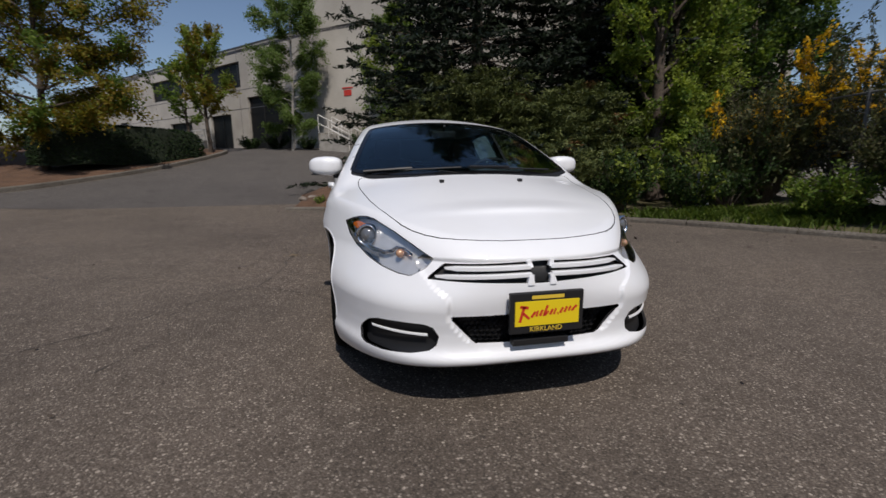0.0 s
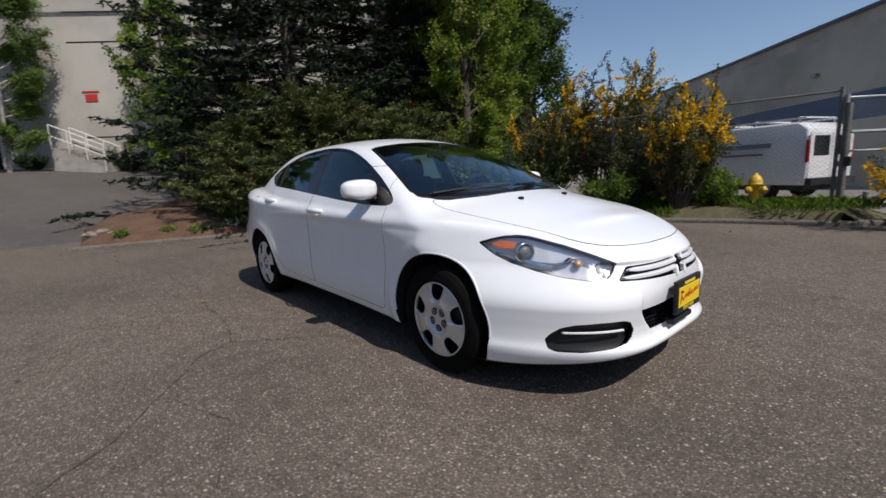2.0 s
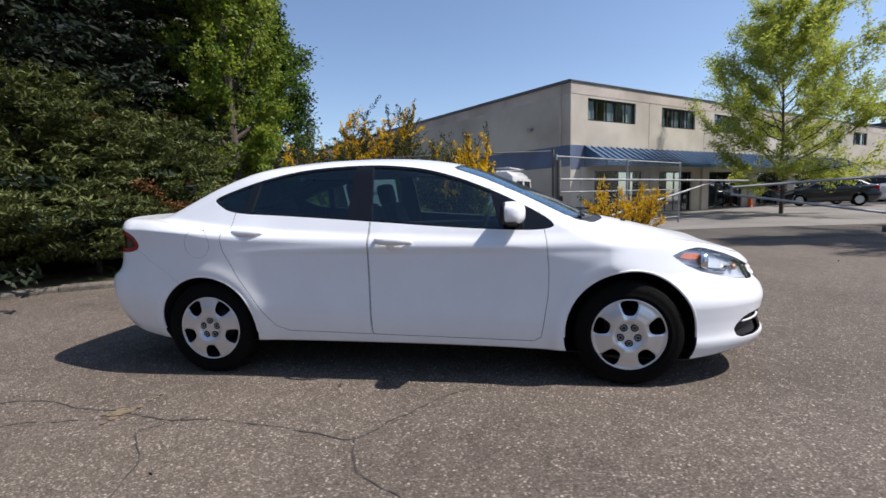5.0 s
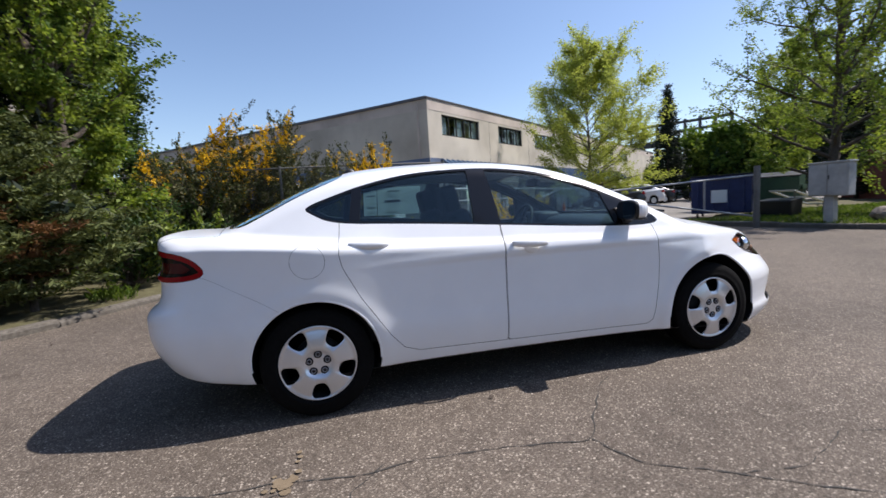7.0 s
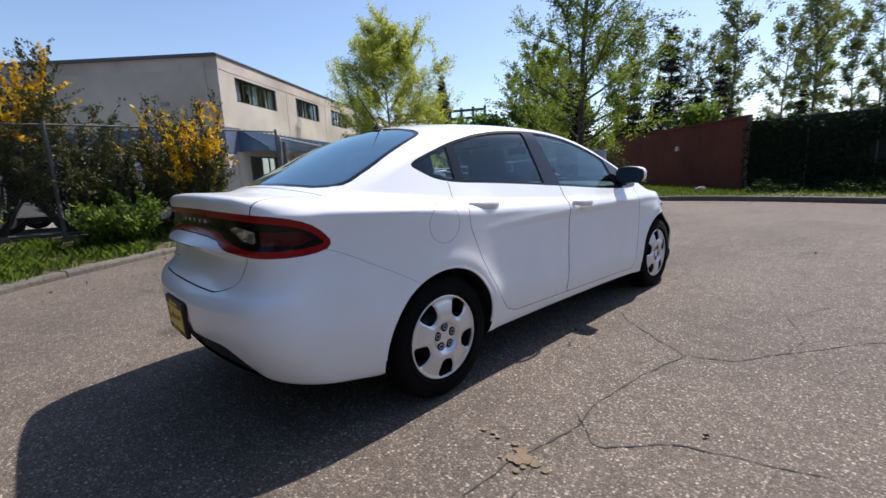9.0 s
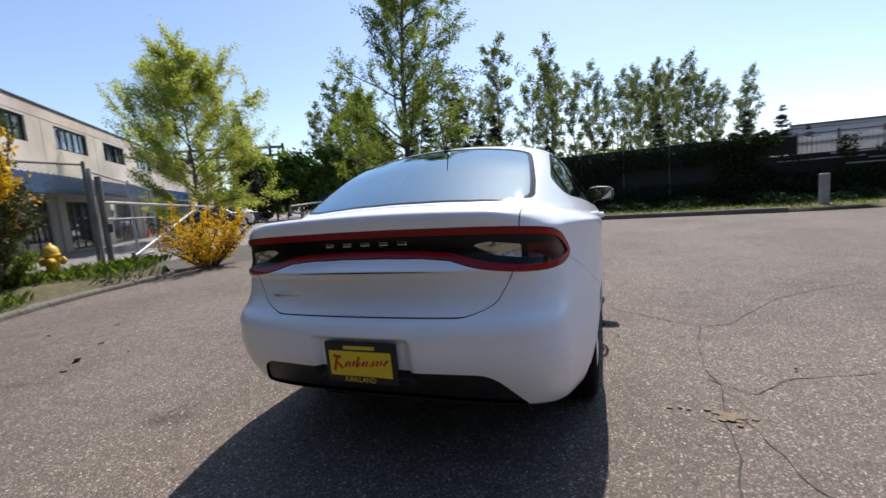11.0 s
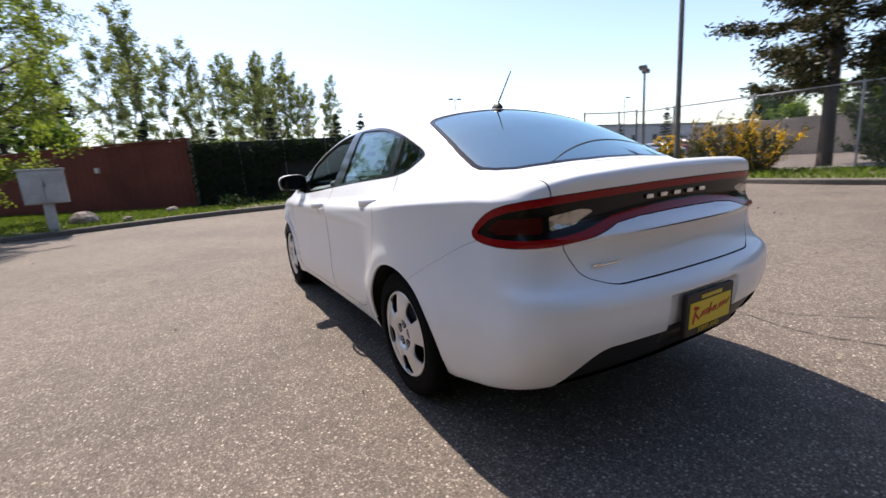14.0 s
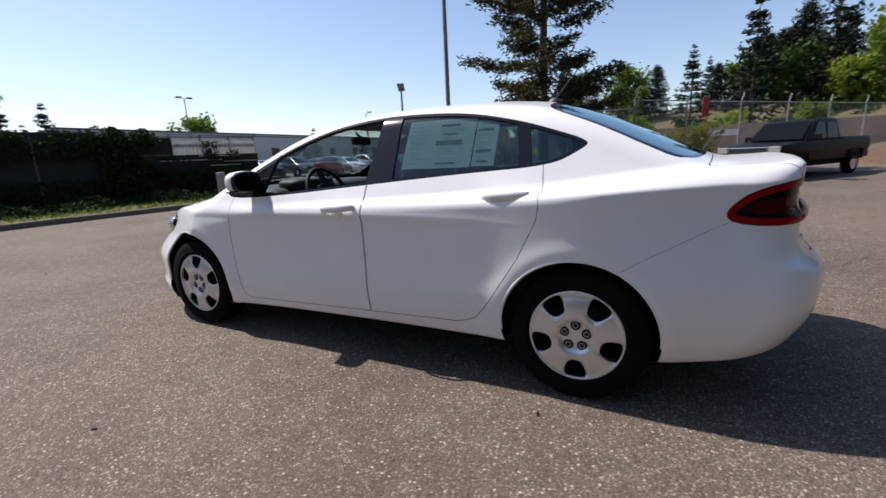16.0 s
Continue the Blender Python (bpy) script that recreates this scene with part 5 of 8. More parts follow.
sw = part("steering_wheel", bm, M_CABIN, car, "black steering wheel", True)
sw.matrix_basis = pose(0.37, -0.46, 0.93, -66, 0, 0)
bm = box(-0.10, -0.02, -0.03, 0.10, 0.02, 0.03, 0.015)
rv = part("rear_view_mirror", bm, M_CABIN, car)
rv.matrix_basis = pose(0, -0.42, 1.29, 10, 0, 0)
part("mirror_stalk", rod((0, -0.42, 1.31), (0, -0.46, 1.355), 0.01), M_CABIN, car)
part("headlining", prism([(-0.5, -0.25), (0.5, -0.25), (0.52, 0.4), (0.5, 1.05), (-0.5, 1.05), (-0.52, 0.4)], 1.35, 1.365), M_HEADLINING, car)
for s in (-1, 1):
    part("inner_door", box(s * 0.70 - 0.02, -0.95, 0.35, s * 0.70 + 0.02, 1.15, 0.93, 0.015), M_CABIN, car)

# price sheet inside the rear door glass on the driver's side
sheet = empty("price_sheet")
sheet.parent = car


def on_glass(y, z, off):
    lo, hi = 0.3, 1.0
    for _ in range(30):
        mid = (lo + hi) / 2
        if car_field(np.array([mid]), np.array([y]), np.array([z]))[0] < 0:
            lo = mid
        else:
            hi = mid
    return (lo - off, y, z)


def glass_patch(name, y0, z0, y1, z1, off, mat, ny=6, nz=5, label=""):
    bm = bmesh.new()
    g = [[bm.verts.new(on_glass(y0 + (y1 - y0) * i / ny, z0 + (z1 - z0) * j / nz, off)) for j in range(nz + 1)] for i in range(ny + 1)]
    for i in range(ny):
        for j in range(nz):
            bm.faces.new((g[i][j], g[i + 1][j], g[i + 1][j + 1], g[i][j + 1]))
    return part(name, bm, mat, sheet, label)


glass_patch("paper", 0.405, 1.088, 0.80, 1.338, 0.016, M_PAPER, label="white printed price sheet")
glass_patch("paper", 0.806, 1.092, 0.925, 1.318, 0.016, M_PAPER)
random.seed(5)
for y0, z0, y1, z1 in ((0.60, 1.300, 0.71, 1.312), (0.585, 1.205, 0.735, 1.228), (0.62, 1.257, 0.70, 1.262), (0.60, 1.108, 0.715, 1.116), (0.82, 1.265, 0.90, 1.275), (0.82, 1.16, 0.90, 1.172), (0.83, 1.11, 0.89, 1.118)):
    glass_patch("print_bar", y0, z0, y1, z1, 0.0145, M_INK, 2, 1)
for col in ((0.42, 0.57), (0.60, 0.78), (0.815, 0.915)):
    z = 1.325
    while z > 1.10:
        z -= random.choice((0.011, 0.014, 0.022))
        a = col[0] + random.random() * 0.02
        b = a + (col[1] - col[0] - 0.02) * random.uniform(0.45, 1.0)
        if z < 1.11:
            break
        glass_patch("print_bar", a, z, b, z + 0.0025, 0.0148, M_INKPALE, 2, 1)

# ---- the yard and its edges ----
gx = np.concatenate([[-900, -400, -200, -120, -80], np.arange(-60, 60.1, 1.5), [80, 120, 200, 400, 900]])
gy = np.concatenate([[-900, -400, -200, -120, -80], np.arange(-60, 60.1, 1.5), [80, 120, 200, 400, 900]])
X, Y = np.meshgrid(gx, gy, indexing="ij")
Z = ground_z(X, Y)
n_i, n_j = X.shape
gid = np.arange(n_i * n_j).reshape(n_i, n_j)
gf = np.stack([gid[:-1, :-1], gid[1:, :-1], gid[1:, 1:], gid[:-1, 1:]], -1).reshape(-1, 4)
tagged(fast_mesh("ground", np.stack([X, Y, Z], -1).reshape(-1, 3), gf, M_ASPHALT, smooth=True), "worn grey asphalt with pale exposed chippings", "ground", "", "structure")


def dense(pts, step=0.5):
    out = []
    for a, b in zip(pts, pts[1:]):
        n = max(1, int(math.hypot(b[0] - a[0], b[1] - a[1]) / step))
        out += [(a[0] + (b[0] - a[0]) * i / n, a[1] + (b[1] - a[1]) * i / n) for i in range(n)]
    return out + [pts[-1]]


def sheet(name, outline, lift, mat, label, kind="structure", step=0.6, rough=0.0):
    """A piece of ground of its own: a plan outline filled with a fine grid that follows the land."""
    o = np.array(outline)
    x0, y0 = o.min(0) - 0.01
    x1, y1 = o.max(0) + 0.01
    nx_, ny_ = max(2, int((x1 - x0) / step)), max(2, int((y1 - y0) / step))
    global pool
    keep = pool
    xs_, ys_ = np.meshgrid(np.linspace(x0, x1, nx_), np.linspace(y0, y1, ny_), indexing="ij")
    pool = np.stack([xs_.ravel(), ys_.ravel(), 0 * xs_.ravel()], 1)
    k = np.arange(nx_ * ny_).reshape(nx_, ny_)
    a, b, c, d = k[:-1, :-1].ravel(), k[1:, :-1].ravel(), k[1:, 1:].ravel(), k[:-1, 1:].ravel()
    tris = np.vstack([np.stack([a, b, c], 1), np.stack([a, c, d], 1)])
    ins, _ = cut(tris, lambda x, y, z: poly_dist(x, y, o))
    ids, inv = np.unique(ins, return_inverse=True)
    v = pool[ids]
    pool = keep
    edge = np.clip(-poly_dist(v[:, 0], v[:, 1], o) / 0.5, 0, 1)
    bump_ = np.array([noise.noise(Vector((x * 0.9, y * 0.9, 3.0))) + 0.5 * noise.noise(Vector((x * 2.7, y * 2.7, 9.0))) for x, y, _ in v])
    h = lift if not callable(lift) else lift(v[:, 0], v[:, 1])
    if rough > 0:
        h = np.where(edge < 0.02, np.minimum(h, 0.0) - 0.03, h)  # the rim is buried
    v[:, 2] = ground_z(v[:, 0], v[:, 1]) + h + rough * edge * bump_
    return tagged(mesh_ob(name, v, inv.reshape(-1, 3), mat), label, "ground", "", kind)


def kerb(name, pts, side, label, w=0.15, h=0.13, step=0.5):
    """A run of concrete kerb blocks, one piece each, a little uneven."""
    k = empty(name, (0, 0, 0), 0, label, "kerb", "", "structure")
    rng = np.random.default_rng(len(pts) * 7)
    line = chaikin(pts, 2, False)
    d = np.concatenate([[0], np.cumsum(np.hypot(*np.diff(line, axis=0).T))])
    n = max(1, int(d[-1] / 1.5))
    for i in range(n):
        s = np.linspace(d[-1] * i / n + 0.006, d[-1] * (i + 1) / n - 0.006, 4)
        px, py = np.interp(s, d, line[:, 0]), np.interp(s, d, line[:, 1])
        tx, ty = np.gradient(px), np.gradient(py)
        l = np.hypot(tx, ty)
        nx_, ny_ = -ty / l * side, tx / l * side
        bm = bmesh.new()
        rings = []
        dz = rng.normal(0, 0.006)
        for a in range(4):
            z = float(ground_z(px[a], py[a])) + dz
            prof = ((0, -0.2), (0.0, h - 0.035), (0.012, h - 0.012), (0.035, h), (w, h), (w, -0.2))
            rings.append([bm.verts.new((px[a] + nx_[a] * q, py[a] + ny_[a] * q, z + r)) for q, r in prof])
        for p, q in zip(rings, rings[1:]):
            for j in range(6):
                bm.faces.new((p[j], q[j], q[(j + 1) % 6], p[(j + 1) % 6]))
        bm.faces.new(rings[0][::-1])
        bm.faces.new(rings[-1])
        bmesh.ops.recalc_face_normals(bm, faces=bm.faces)
        part("kerb_block", bm, M_CURB, k)
    return k


EAST_KERB = [(-2.35, 7.55), (-1.2, 7.25), (0.1, 6.75), (1.3, 6.1), (2.1, 4.6), (3.4, 4.05), (4.6, 3.1), (5.5, 1.8), (6.3, 0.7), (6.85, -0.7), (7.0, -2.3), (7.6, -2.75)]
SOUTH_KERB = [(8.8, -9.9), (7.4, -9.85), (6.2, -10.05), (4.6, -10.3), (3.4, -10.6), (1.5, -11.2), (-0.5, -11.2), (-3.0, -10.9), (-5.6, -10.4)]
WEST_KERB = [(-11.8, -9.3), (-11.8, -7.0), (-11.1, -3.0), (-10.9, -1.0), (-11.1, 0.8), (-11.7, 2.1), (-12.7, 2.8), (-13.9, 2.9)]
DRIVE_KERB = [(-13.5, 9.6), (-11.8, 10.6), (-10.4, 11.7), (-8.9, 13.6), (-7.6, 15.6), (-6.6, 18.3), (-6.4, 19.8), (-7.2, 20.8)]
kerb("kerb_east", EAST_KERB, 1, "low worn concrete kerb, soil washed over it", h=0.085)
kerb("kerb_south", SOUTH_KERB, 1, "low concrete kerb along the grass strip")
kerb("kerb_west", WEST_KERB, 1, "low concrete kerb under the fence")
kerb("kerb_drive", DRIVE_KERB, 1, "pale concrete kerb round the planted bank", h=0.15)


def bed_rise(x, y):
    return 0.06 + 0.20 * smooth_step(x - 0.25 * y, 5.6, 8.2)


ek = [tuple(p) for p in chaikin(EAST_KERB, 2, False)]
sheet("grass_bed_east", ek + [(9.3, -2.75), (9.4, 2), (10.5, 6), (14, 11), (13, 16), (4.5, 20.5), (1.2, 19.4), (1.2, 14.2), (-0.9, 11.4), (-2.1, 9.0)], bed_rise, [M_GRASSBED], "rough grass and soil behind the kerb", rough=0.05)
sheet("mulch_corner", [(-2.3, 7.62), (-1.2, 7.35), (0.1, 6.9), (1.35, 6.2), (3.5, 6.5), (6, 9), (4, 12), (1.2, 14.2), (-0.9, 11.4), (-2.1, 9.0)], lambda x, y: 0.075 + 0.42 * np.exp(-((x + 0.4) ** 2 + (y - 9.2) ** 2) / 2.8) + 0.012, [M_SOIL], "reddish bark mulch mound at the corner of the drive", rough=0.05, step=0.3)
sk = [tuple(p) for p in chaikin(SOUTH_KERB, 2, False)]
sheet("grass_bed_south", sk + [(-8.6, -10.5), (-10.4, -13.7), (-4.9, -14.5), (1.6, -15.5), (16.0, -28.6), (17.0, -26.0), (11.6, -15.0)], 0.10, [M_GRASSBED], "mown grass strip in front of the board wall", rough=0.03)
wk = [tuple(p) for p in chaikin(WEST_KERB, 2, False)]
sheet("grass_bed_west", wk + [(-15.6, 2.3), (-15.9, 0.5), (-15.4, -4.0), (-14.9, -9.4)], 0.09, [M_GRASSBED], "weedy strip under the chain-link fence", rough=0.03)
dk = [tuple(p) for p in chaikin(DRIVE_KERB, 2, False)]
sheet("mulch_bank", dk + [(-8.5, 22.5), (-13, 26), (-30, 34), (-40, 20), (-24, 8.0)], 0.13, [M_SOIL], "bank of bark mulch beside the drive", rough=0.06, step=0.9)
sheet("drive", [(-2.5, 8.1), (-0.95, 11.4), (1.15, 14.25), (4.4, 20.6), (9, 21), (6, 26), (-8.4, 24.5), (-7.0, 20.8), (-6.45, 18.5), (-7.45, 15.7), (-8.8, 13.6), (-10.3, 11.7), (-11.9, 10.4), (-9.5, 9.2), (-6.0, 8.6)], 0.008, [M_DRIVE], "darker newer asphalt on the rising drive", step=0.6)
# gateway apron: a thin sheet, darker than the asphalt round it
sheet("gate_soil", [(7.5, -2.75), (9.3, -2.75), (10.5, -6.5), (11.0, -10.6), (8.6, -10.85), (7.7, -8.5), (7.2, -6.0), (7.0, -4.0)], 0.006, [grained("dark_apron", (0.055, 0.048, 0.040), (0.10, 0.088, 0.074), 18, 0.95, big=1.1)], "dirt and needles washed over the gateway apron", step=0.5)
sheet("east_lot", [(9.4, -2.8), (9.5, 2), (10.6, 6), (14.2, 11), (40, 22), (90, 10), (90, -90), (30, -90), (18, -30), (17.2, -26), (11.7, -14.9), (11.1, -10.6), (10.6, -6.5)], 0.012, [grained("pale_asphalt", (0.17, 0.16, 0.145), (0.23, 0.215, 0.195), 40, 0.9, big=0.3)], "pale sun-bleached asphalt of the next yard", step=3.0)
sheet("south_lot", [(-8.7, -10.4), (-12.0, -9.7), (-16, -9.8), (-120, -14), (-120, -64), (-26, -64), (-14, -30), (-10.5, -13.7)], 0.008, [grained("pale_lot", (0.19, 0.18, 0.165), (0.25, 0.235, 0.215), 40, 0.9, big=0.3)], "pale asphalt of the car storage yard", step=3.0)


def crack(pts, w=0.012, seed=1, branch=()):
    """A ragged open crack, as a thin dark ribbon on the asphalt."""
    rng = np.random.default_rng(seed)
    line = np.array(dense(pts, 0.035))
    line += rng.normal(0, 0.009, line.shape)
    line[1:-1] = 0.5 * line[1:-1] + 0.25 * (line[:-2] + line[2:])
    t = np.gradient(line, axis=0)
    nn = np.stack([-t[:, 1], t[:, 0]], 1) / (np.linalg.norm(t, axis=1)[:, None] + 1e-9)
    ww = 0.62 * w * np.clip(rng.normal(0.55, 0.4, len(line)), 0.12, 1.6)[:, None]
    z = np.full((len(line), 1), 0.0035)
    a, b = np.hstack([line + nn * ww, z]), np.hstack([line - nn * ww, z])
    v = np.stack([a, b], 1).reshape(-1, 3)
    k = np.arange(len(line) - 1) * 2
    tagged(fast_mesh("crack", v, np.stack([k, k + 1, k + 3, k + 2], 1), M_CRACK), "ragged dark crack in the asphalt", "crack", "cracks in the asphalt", "structure")


crack([(-0.98, -0.42), (-1.06, -0.30), (-1.28, -0.12), (-1.52, 0.05), (-1.59, 0.12), (-1.50, 0.49), (-1.46, 0.92), (-1.49, 1.22), (-1.42, 1.5), (-1.41, 1.82), (-1.33, 2.15), (-1.48, 2.62), (-1.42, 3.4), (-1.6, 4.3)], 0.009, 1)
crack([(-1.58, 0.10), (-1.83, 0.0), (-1.93, -0.19), (-2.10, -0.45), (-2.34, -0.79), (-2.81, -1.2), (-3.3, -1.5)], 0.009, 2)
crack([(-1.46, 1.1), (-1.62, 1.25), (-1.85, 1.0), (-2.3, 0.86), (-2.86, 0.72), (-3.5, 0.75), (-4.1, 0.4)], 0.006, 3)
crack([(-1.5, 1.5), (-1.6, 2.0), (-1.95, 2.4), (-2.2, 3.1), (-2.9, 3.6), (-3.6, 4.8)], 0.006, 4)
crack([(-2.0, -0.3), (-2.05, -0.6), (-1.9, -1.0), (-2.1, -1.5)], 0.006, 5)
crack([(-3.5, 0.75), (-4.4, 1.6), (-5.6, 2.2), (-7.2, 2.4)], 0.007, 6)
crack([(2.4, -7.5), (1.2, -8.0), (-0.6, -7.6), (-2.4, -8.4)], 0.008, 7)
crack([(-5.5, -2.0), (-6.5, -0.4), (-6.2, 1.4)], 0.007, 8)
M_CRACKDIRT = grained("dry_dirt", (0.16, 0.12, 0.075), (0.22, 0.17, 0.11), 60, 0.95)
bm = bmesh.new()
for k in range(26):
    a, r = random.uniform(0, 6.28), abs(random.gauss(0, 0.055))
    bmesh.ops.create_circle(bm, cap_ends=True, segments=7, radius=random.uniform(0.008, 0.026), matrix=Matrix.Translation((-1.44 + r * math.cos(a) * 1.6, 1.50 + r * math.sin(a), 0.0045 + 0.0002 * k)))
tagged(part("dirt_patch", bm, M_CRACKDIRT), "small tan patch of dry dirt by the crack", "dirt", "", "structure")

# fallen leaves and grit
rng = np.random.default_rng(8)
n = 260
side = rng.integers(0, 3, n)
ekd, skd = np.array(ek), np.array(sk)
p2 = np.where((side == 0)[:, None], ekd[rng.integers(0, len(ekd), n)] + rng.normal(-0.35, 0.45, (n, 2)), np.where((side == 1)[:, None], skd[rng.integers(0, len(skd), n)] + rng.normal(0.0, 0.5, (n, 2)) + (0, 0.5), rng.uniform((-7, -7), (7, 7), (n, 2))))
p2[:4] = [(3.61, 1.13), (3.25, 1.55), (3.1, 1.72), (4.2, 0.6)]
v, f = leaf_quads(np.hstack([p2, np.full((n, 1), 0.012)]), rng.normal(0, 1, (n, 3)) * (1, 1, 0.1), np.where(np.arange(n) < 4, 0.04, 0.018), np.where(np.arange(n) < 4, 0.028, 0.011), rng, 0.85)
tagged(fast_mesh("fallen_leaves", v, f, M_BARK), "dry fallen leaves scattered on the asphalt", "leaves", "", "stuff")


# ---- buildings ----
def yard_side(p0, p1):
    """The normal of a wall line on the side of the yard."""
    d = (p1 - p0) / np.linalg.norm(p1 - p0)
    nrm = np.array((d[1], -d[0]))
    return nrm if nrm @ -(p0 + p1) > 0 else -nrm


def facade(name, p0, p1, z0, z1, holes, mat, parent, t=0.25, label=""):
    """A wall from p0 to p1 with openings (s0, s1, za, zb) cut through it; its outer face is towards the yard."""
    p0, p1 = np.array(p0, float), np.array(p1, float)
    L = np.linalg.norm(p1 - p0)
    d = (p1 - p0) / L
    nrm = yard_side(p0, p1)
    ss = sorted({0.0, L, *[min(L, max(0, h[i])) for h in holes for i in (0, 1)]})
    zz = sorted({z0, z1, *[h[i] for h in holes for i in (2, 3)]})
    solid = {}
    for i in range(len(ss) - 1):
        for j in range(len(zz) - 1):
            cs, cz = (ss[i] + ss[i + 1]) / 2, (zz[j] + zz[j + 1]) / 2
            solid[i, j] = not any(h[0] < cs < h[1] and h[2] < cz < h[3] for h in holes)
    bm = bmesh.new()

    def P(s, off, z):
        q = p0 + d * s - nrm * off
        return bm.verts.new((q[0], q[1], z))
    for (i, j), on in solid.items():
        if not on:
            continue
        a, b, c, e = ss[i], ss[i + 1], zz[j], zz[j + 1]
        bm.faces.new((P(a, 0, c), P(b, 0, c), P(b, 0, e), P(a, 0, e)))
        bm.faces.new((P(b, t, c), P(a, t, c), P(a, t, e), P(b, t, e)))
        for (di, dj, q) in ((-1, 0, (a, a)), (1, 0, (b, b))):
            if not solid.get((i + di, j), False):
                bm.faces.new((P(q[0], 0, c), P(q[0], t, c), P(q[0], t, e), P(q[0], 0, e)))
        for (dj, q) in ((-1, c), (1, e)):
            if not solid.get((i, j + dj), False):
                bm.faces.new((P(a, 0, q), P(b, 0, q), P(b, t, q), P(a, t, q)))
    bmesh.ops.remove_doubles(bm, verts=bm.verts, dist=0.001)
    bmesh.ops.recalc_face_normals(bm, faces=bm.faces)
    return part(name, bm, mat, parent, label)


def strip(p0, p1, s0, s1, off0, off1, za, zb, bm=None):
    """A box along a wall line: from s0 to s1, from off0 to off1 in front of its face."""
    p0, p1 = np.array(p0, float), np.array(p1, float)
    d = (p1 - p0) / np.linalg.norm(p1 - p0)
    nrm = yard_side(p0, p1)
    q = [p0 + d * s + nrm * o for s, o in ((s0, off0), (s1, off0), (s1, off1), (s0, off1))]
    return prism([tuple(c) for c in q], za, zb, bm)


def window(parent, p0, p1, s0, s1, za, zb, panes, blinds=(), depth=0.14, glass=None):
    w = empty("window")
    w.parent = parent
    fr = bmesh.new()
    f = 0.06
    for a, b, c, e in ((s0, s1, za, za + f), (s0, s1, zb - f, zb), (s0, s0 + f, za + f, zb - f), (s1 - f, s1, za + f, zb - f)):
        strip(p0, p1, a, b, -depth, -depth + 0.07, c, e, fr)
    for k in range(1, panes):
        c = s0 + (s1 - s0) * k / panes
        strip(p0, p1, c - 0.03, c + 0.03, -depth, -depth + 0.06, za + f, zb - f, fr)
    part("frame", fr, M_WINFRAME, w, "dark bronze frame")
    for k in range(panes):
        a = s0 + (s1 - s0) * k / panes + 0.031
        b = s0 + (s1 - s0) * (k + 1) / panes - 0.031
        part("pane", strip(p0, p1, a, b, -depth + 0.02, -depth + 0.03, za + f, zb - f), glass or M_WINGLASS, w)
        if k in blinds:
            part("blind", strip(p0, p1, a, b, -depth - 0.12, -depth - 0.10, za + f + (0.25 if k % 2 else 0.0), zb - f), M_BLIND, w, "pale blind")
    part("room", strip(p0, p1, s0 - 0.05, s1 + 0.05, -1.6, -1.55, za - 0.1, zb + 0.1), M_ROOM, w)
    return w


B0 = (17.46, -3.58)
B1 = (B0[0] + 0.62 * 48, B0[1] - 0.785 * 48)
B2 = (B0[0] + 0.70 * 30, B0[1] + 0.714 * 30)
bb = empty("office_building", label="two-storey cream office building with a blue awning", category="building")
wins = [(1.1, 4.55), (6.7, 9.75), (11.7, 14.7), (16.7, 19.8), (21.8, 24.8), (27.0, 30.0), (32.2, 35.2)]
doors_b = [(1.6, 5.2), (6.6, 9.6), (11.4, 15.2), (17.0, 20.0), (22.4, 25.5)]
facade("wall", B1, B0, -0.2, 5.72, [(48 - b, 48 - a, 4.58, 5.60) for a, b in wins] + [(48 - b, 48 - a, 0.05, 2.25) for a, b in doors_b], M_BEIGE, bb, label="cream rendered front wall")
facade("wall", B0, B2, -0.2, 5.72, [], M_BEIGE, bb, label="cream rendered side wall")
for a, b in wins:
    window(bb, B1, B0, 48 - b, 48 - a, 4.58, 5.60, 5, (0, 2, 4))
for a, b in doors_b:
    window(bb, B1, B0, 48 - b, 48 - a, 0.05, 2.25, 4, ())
part("parapet", strip(B1, B0, 0, 48.012, -0.2, 0.012, 5.72, 6.24), M_PINKBAND, bb, "pinkish parapet band")
part("parapet", strip(B0, B2, 0.02, 30, -0.2, 0.004, 5.72, 6.24), M_PINKBAND, bb)
part("coping", strip(B1, B0, 0, 48.06, -0.25, 0.06, 6.24, 6.30), M_FLASH, bb, "dark metal coping")
part("coping", strip(B0, B2, 0.0, 30, -0.25, 0.10, 6.20, 6.32), M_FLASH, bb)
part("band", strip(B0, B2, 0.02, 30, 0.0, 0.004, 2.45, 3.42), M_BLUEBAND, bb, "painted blue band")
part("band", strip(B1, B0, 46.9, 48.005, 0.0, 0.004, 2.3, 3.42), M_BLUEBAND, bb)
for s in (5.65, 10.7, 15.7, 20.8, 25.9):
    part("joint", strip(B1, B0, 48 - s - 0.012, 48 - s + 0.012, 0.001, 0.004, 3.4, 5.72), M_FLASH, bb)
part("roof", prism([(B0[0] + 0.35, B0[1] + 0.05), (B1[0] + 0.35, B1[1] + 0.3), (B1[0] + 12, B1[1] + 10), (B2[0] + 8, B2[1] - 2), (B2[0] + 0.3, B2[1] - 0.3)], 5.5, 5.7), M_FLASH, bb, "flat dark roof")
part("wall_light", strip(B0, B2, 2.2, 2.5, 0.0, 0.16, 4.35, 4.48), M_GALV, bb)
part("wall_light", strip(B0, B2, 5.6, 5.9, 0.0, 0.16, 4.35, 4.48), M_GALV, bb)
part("downpipe", strip(B0, B2, 0.5, 0.58, 0.0, 0.07, 3.42, 6.0), M_PINKBAND, bb)
aw = empty("awning")
aw.parent = bb
d = np.array((0.62, -0.785))
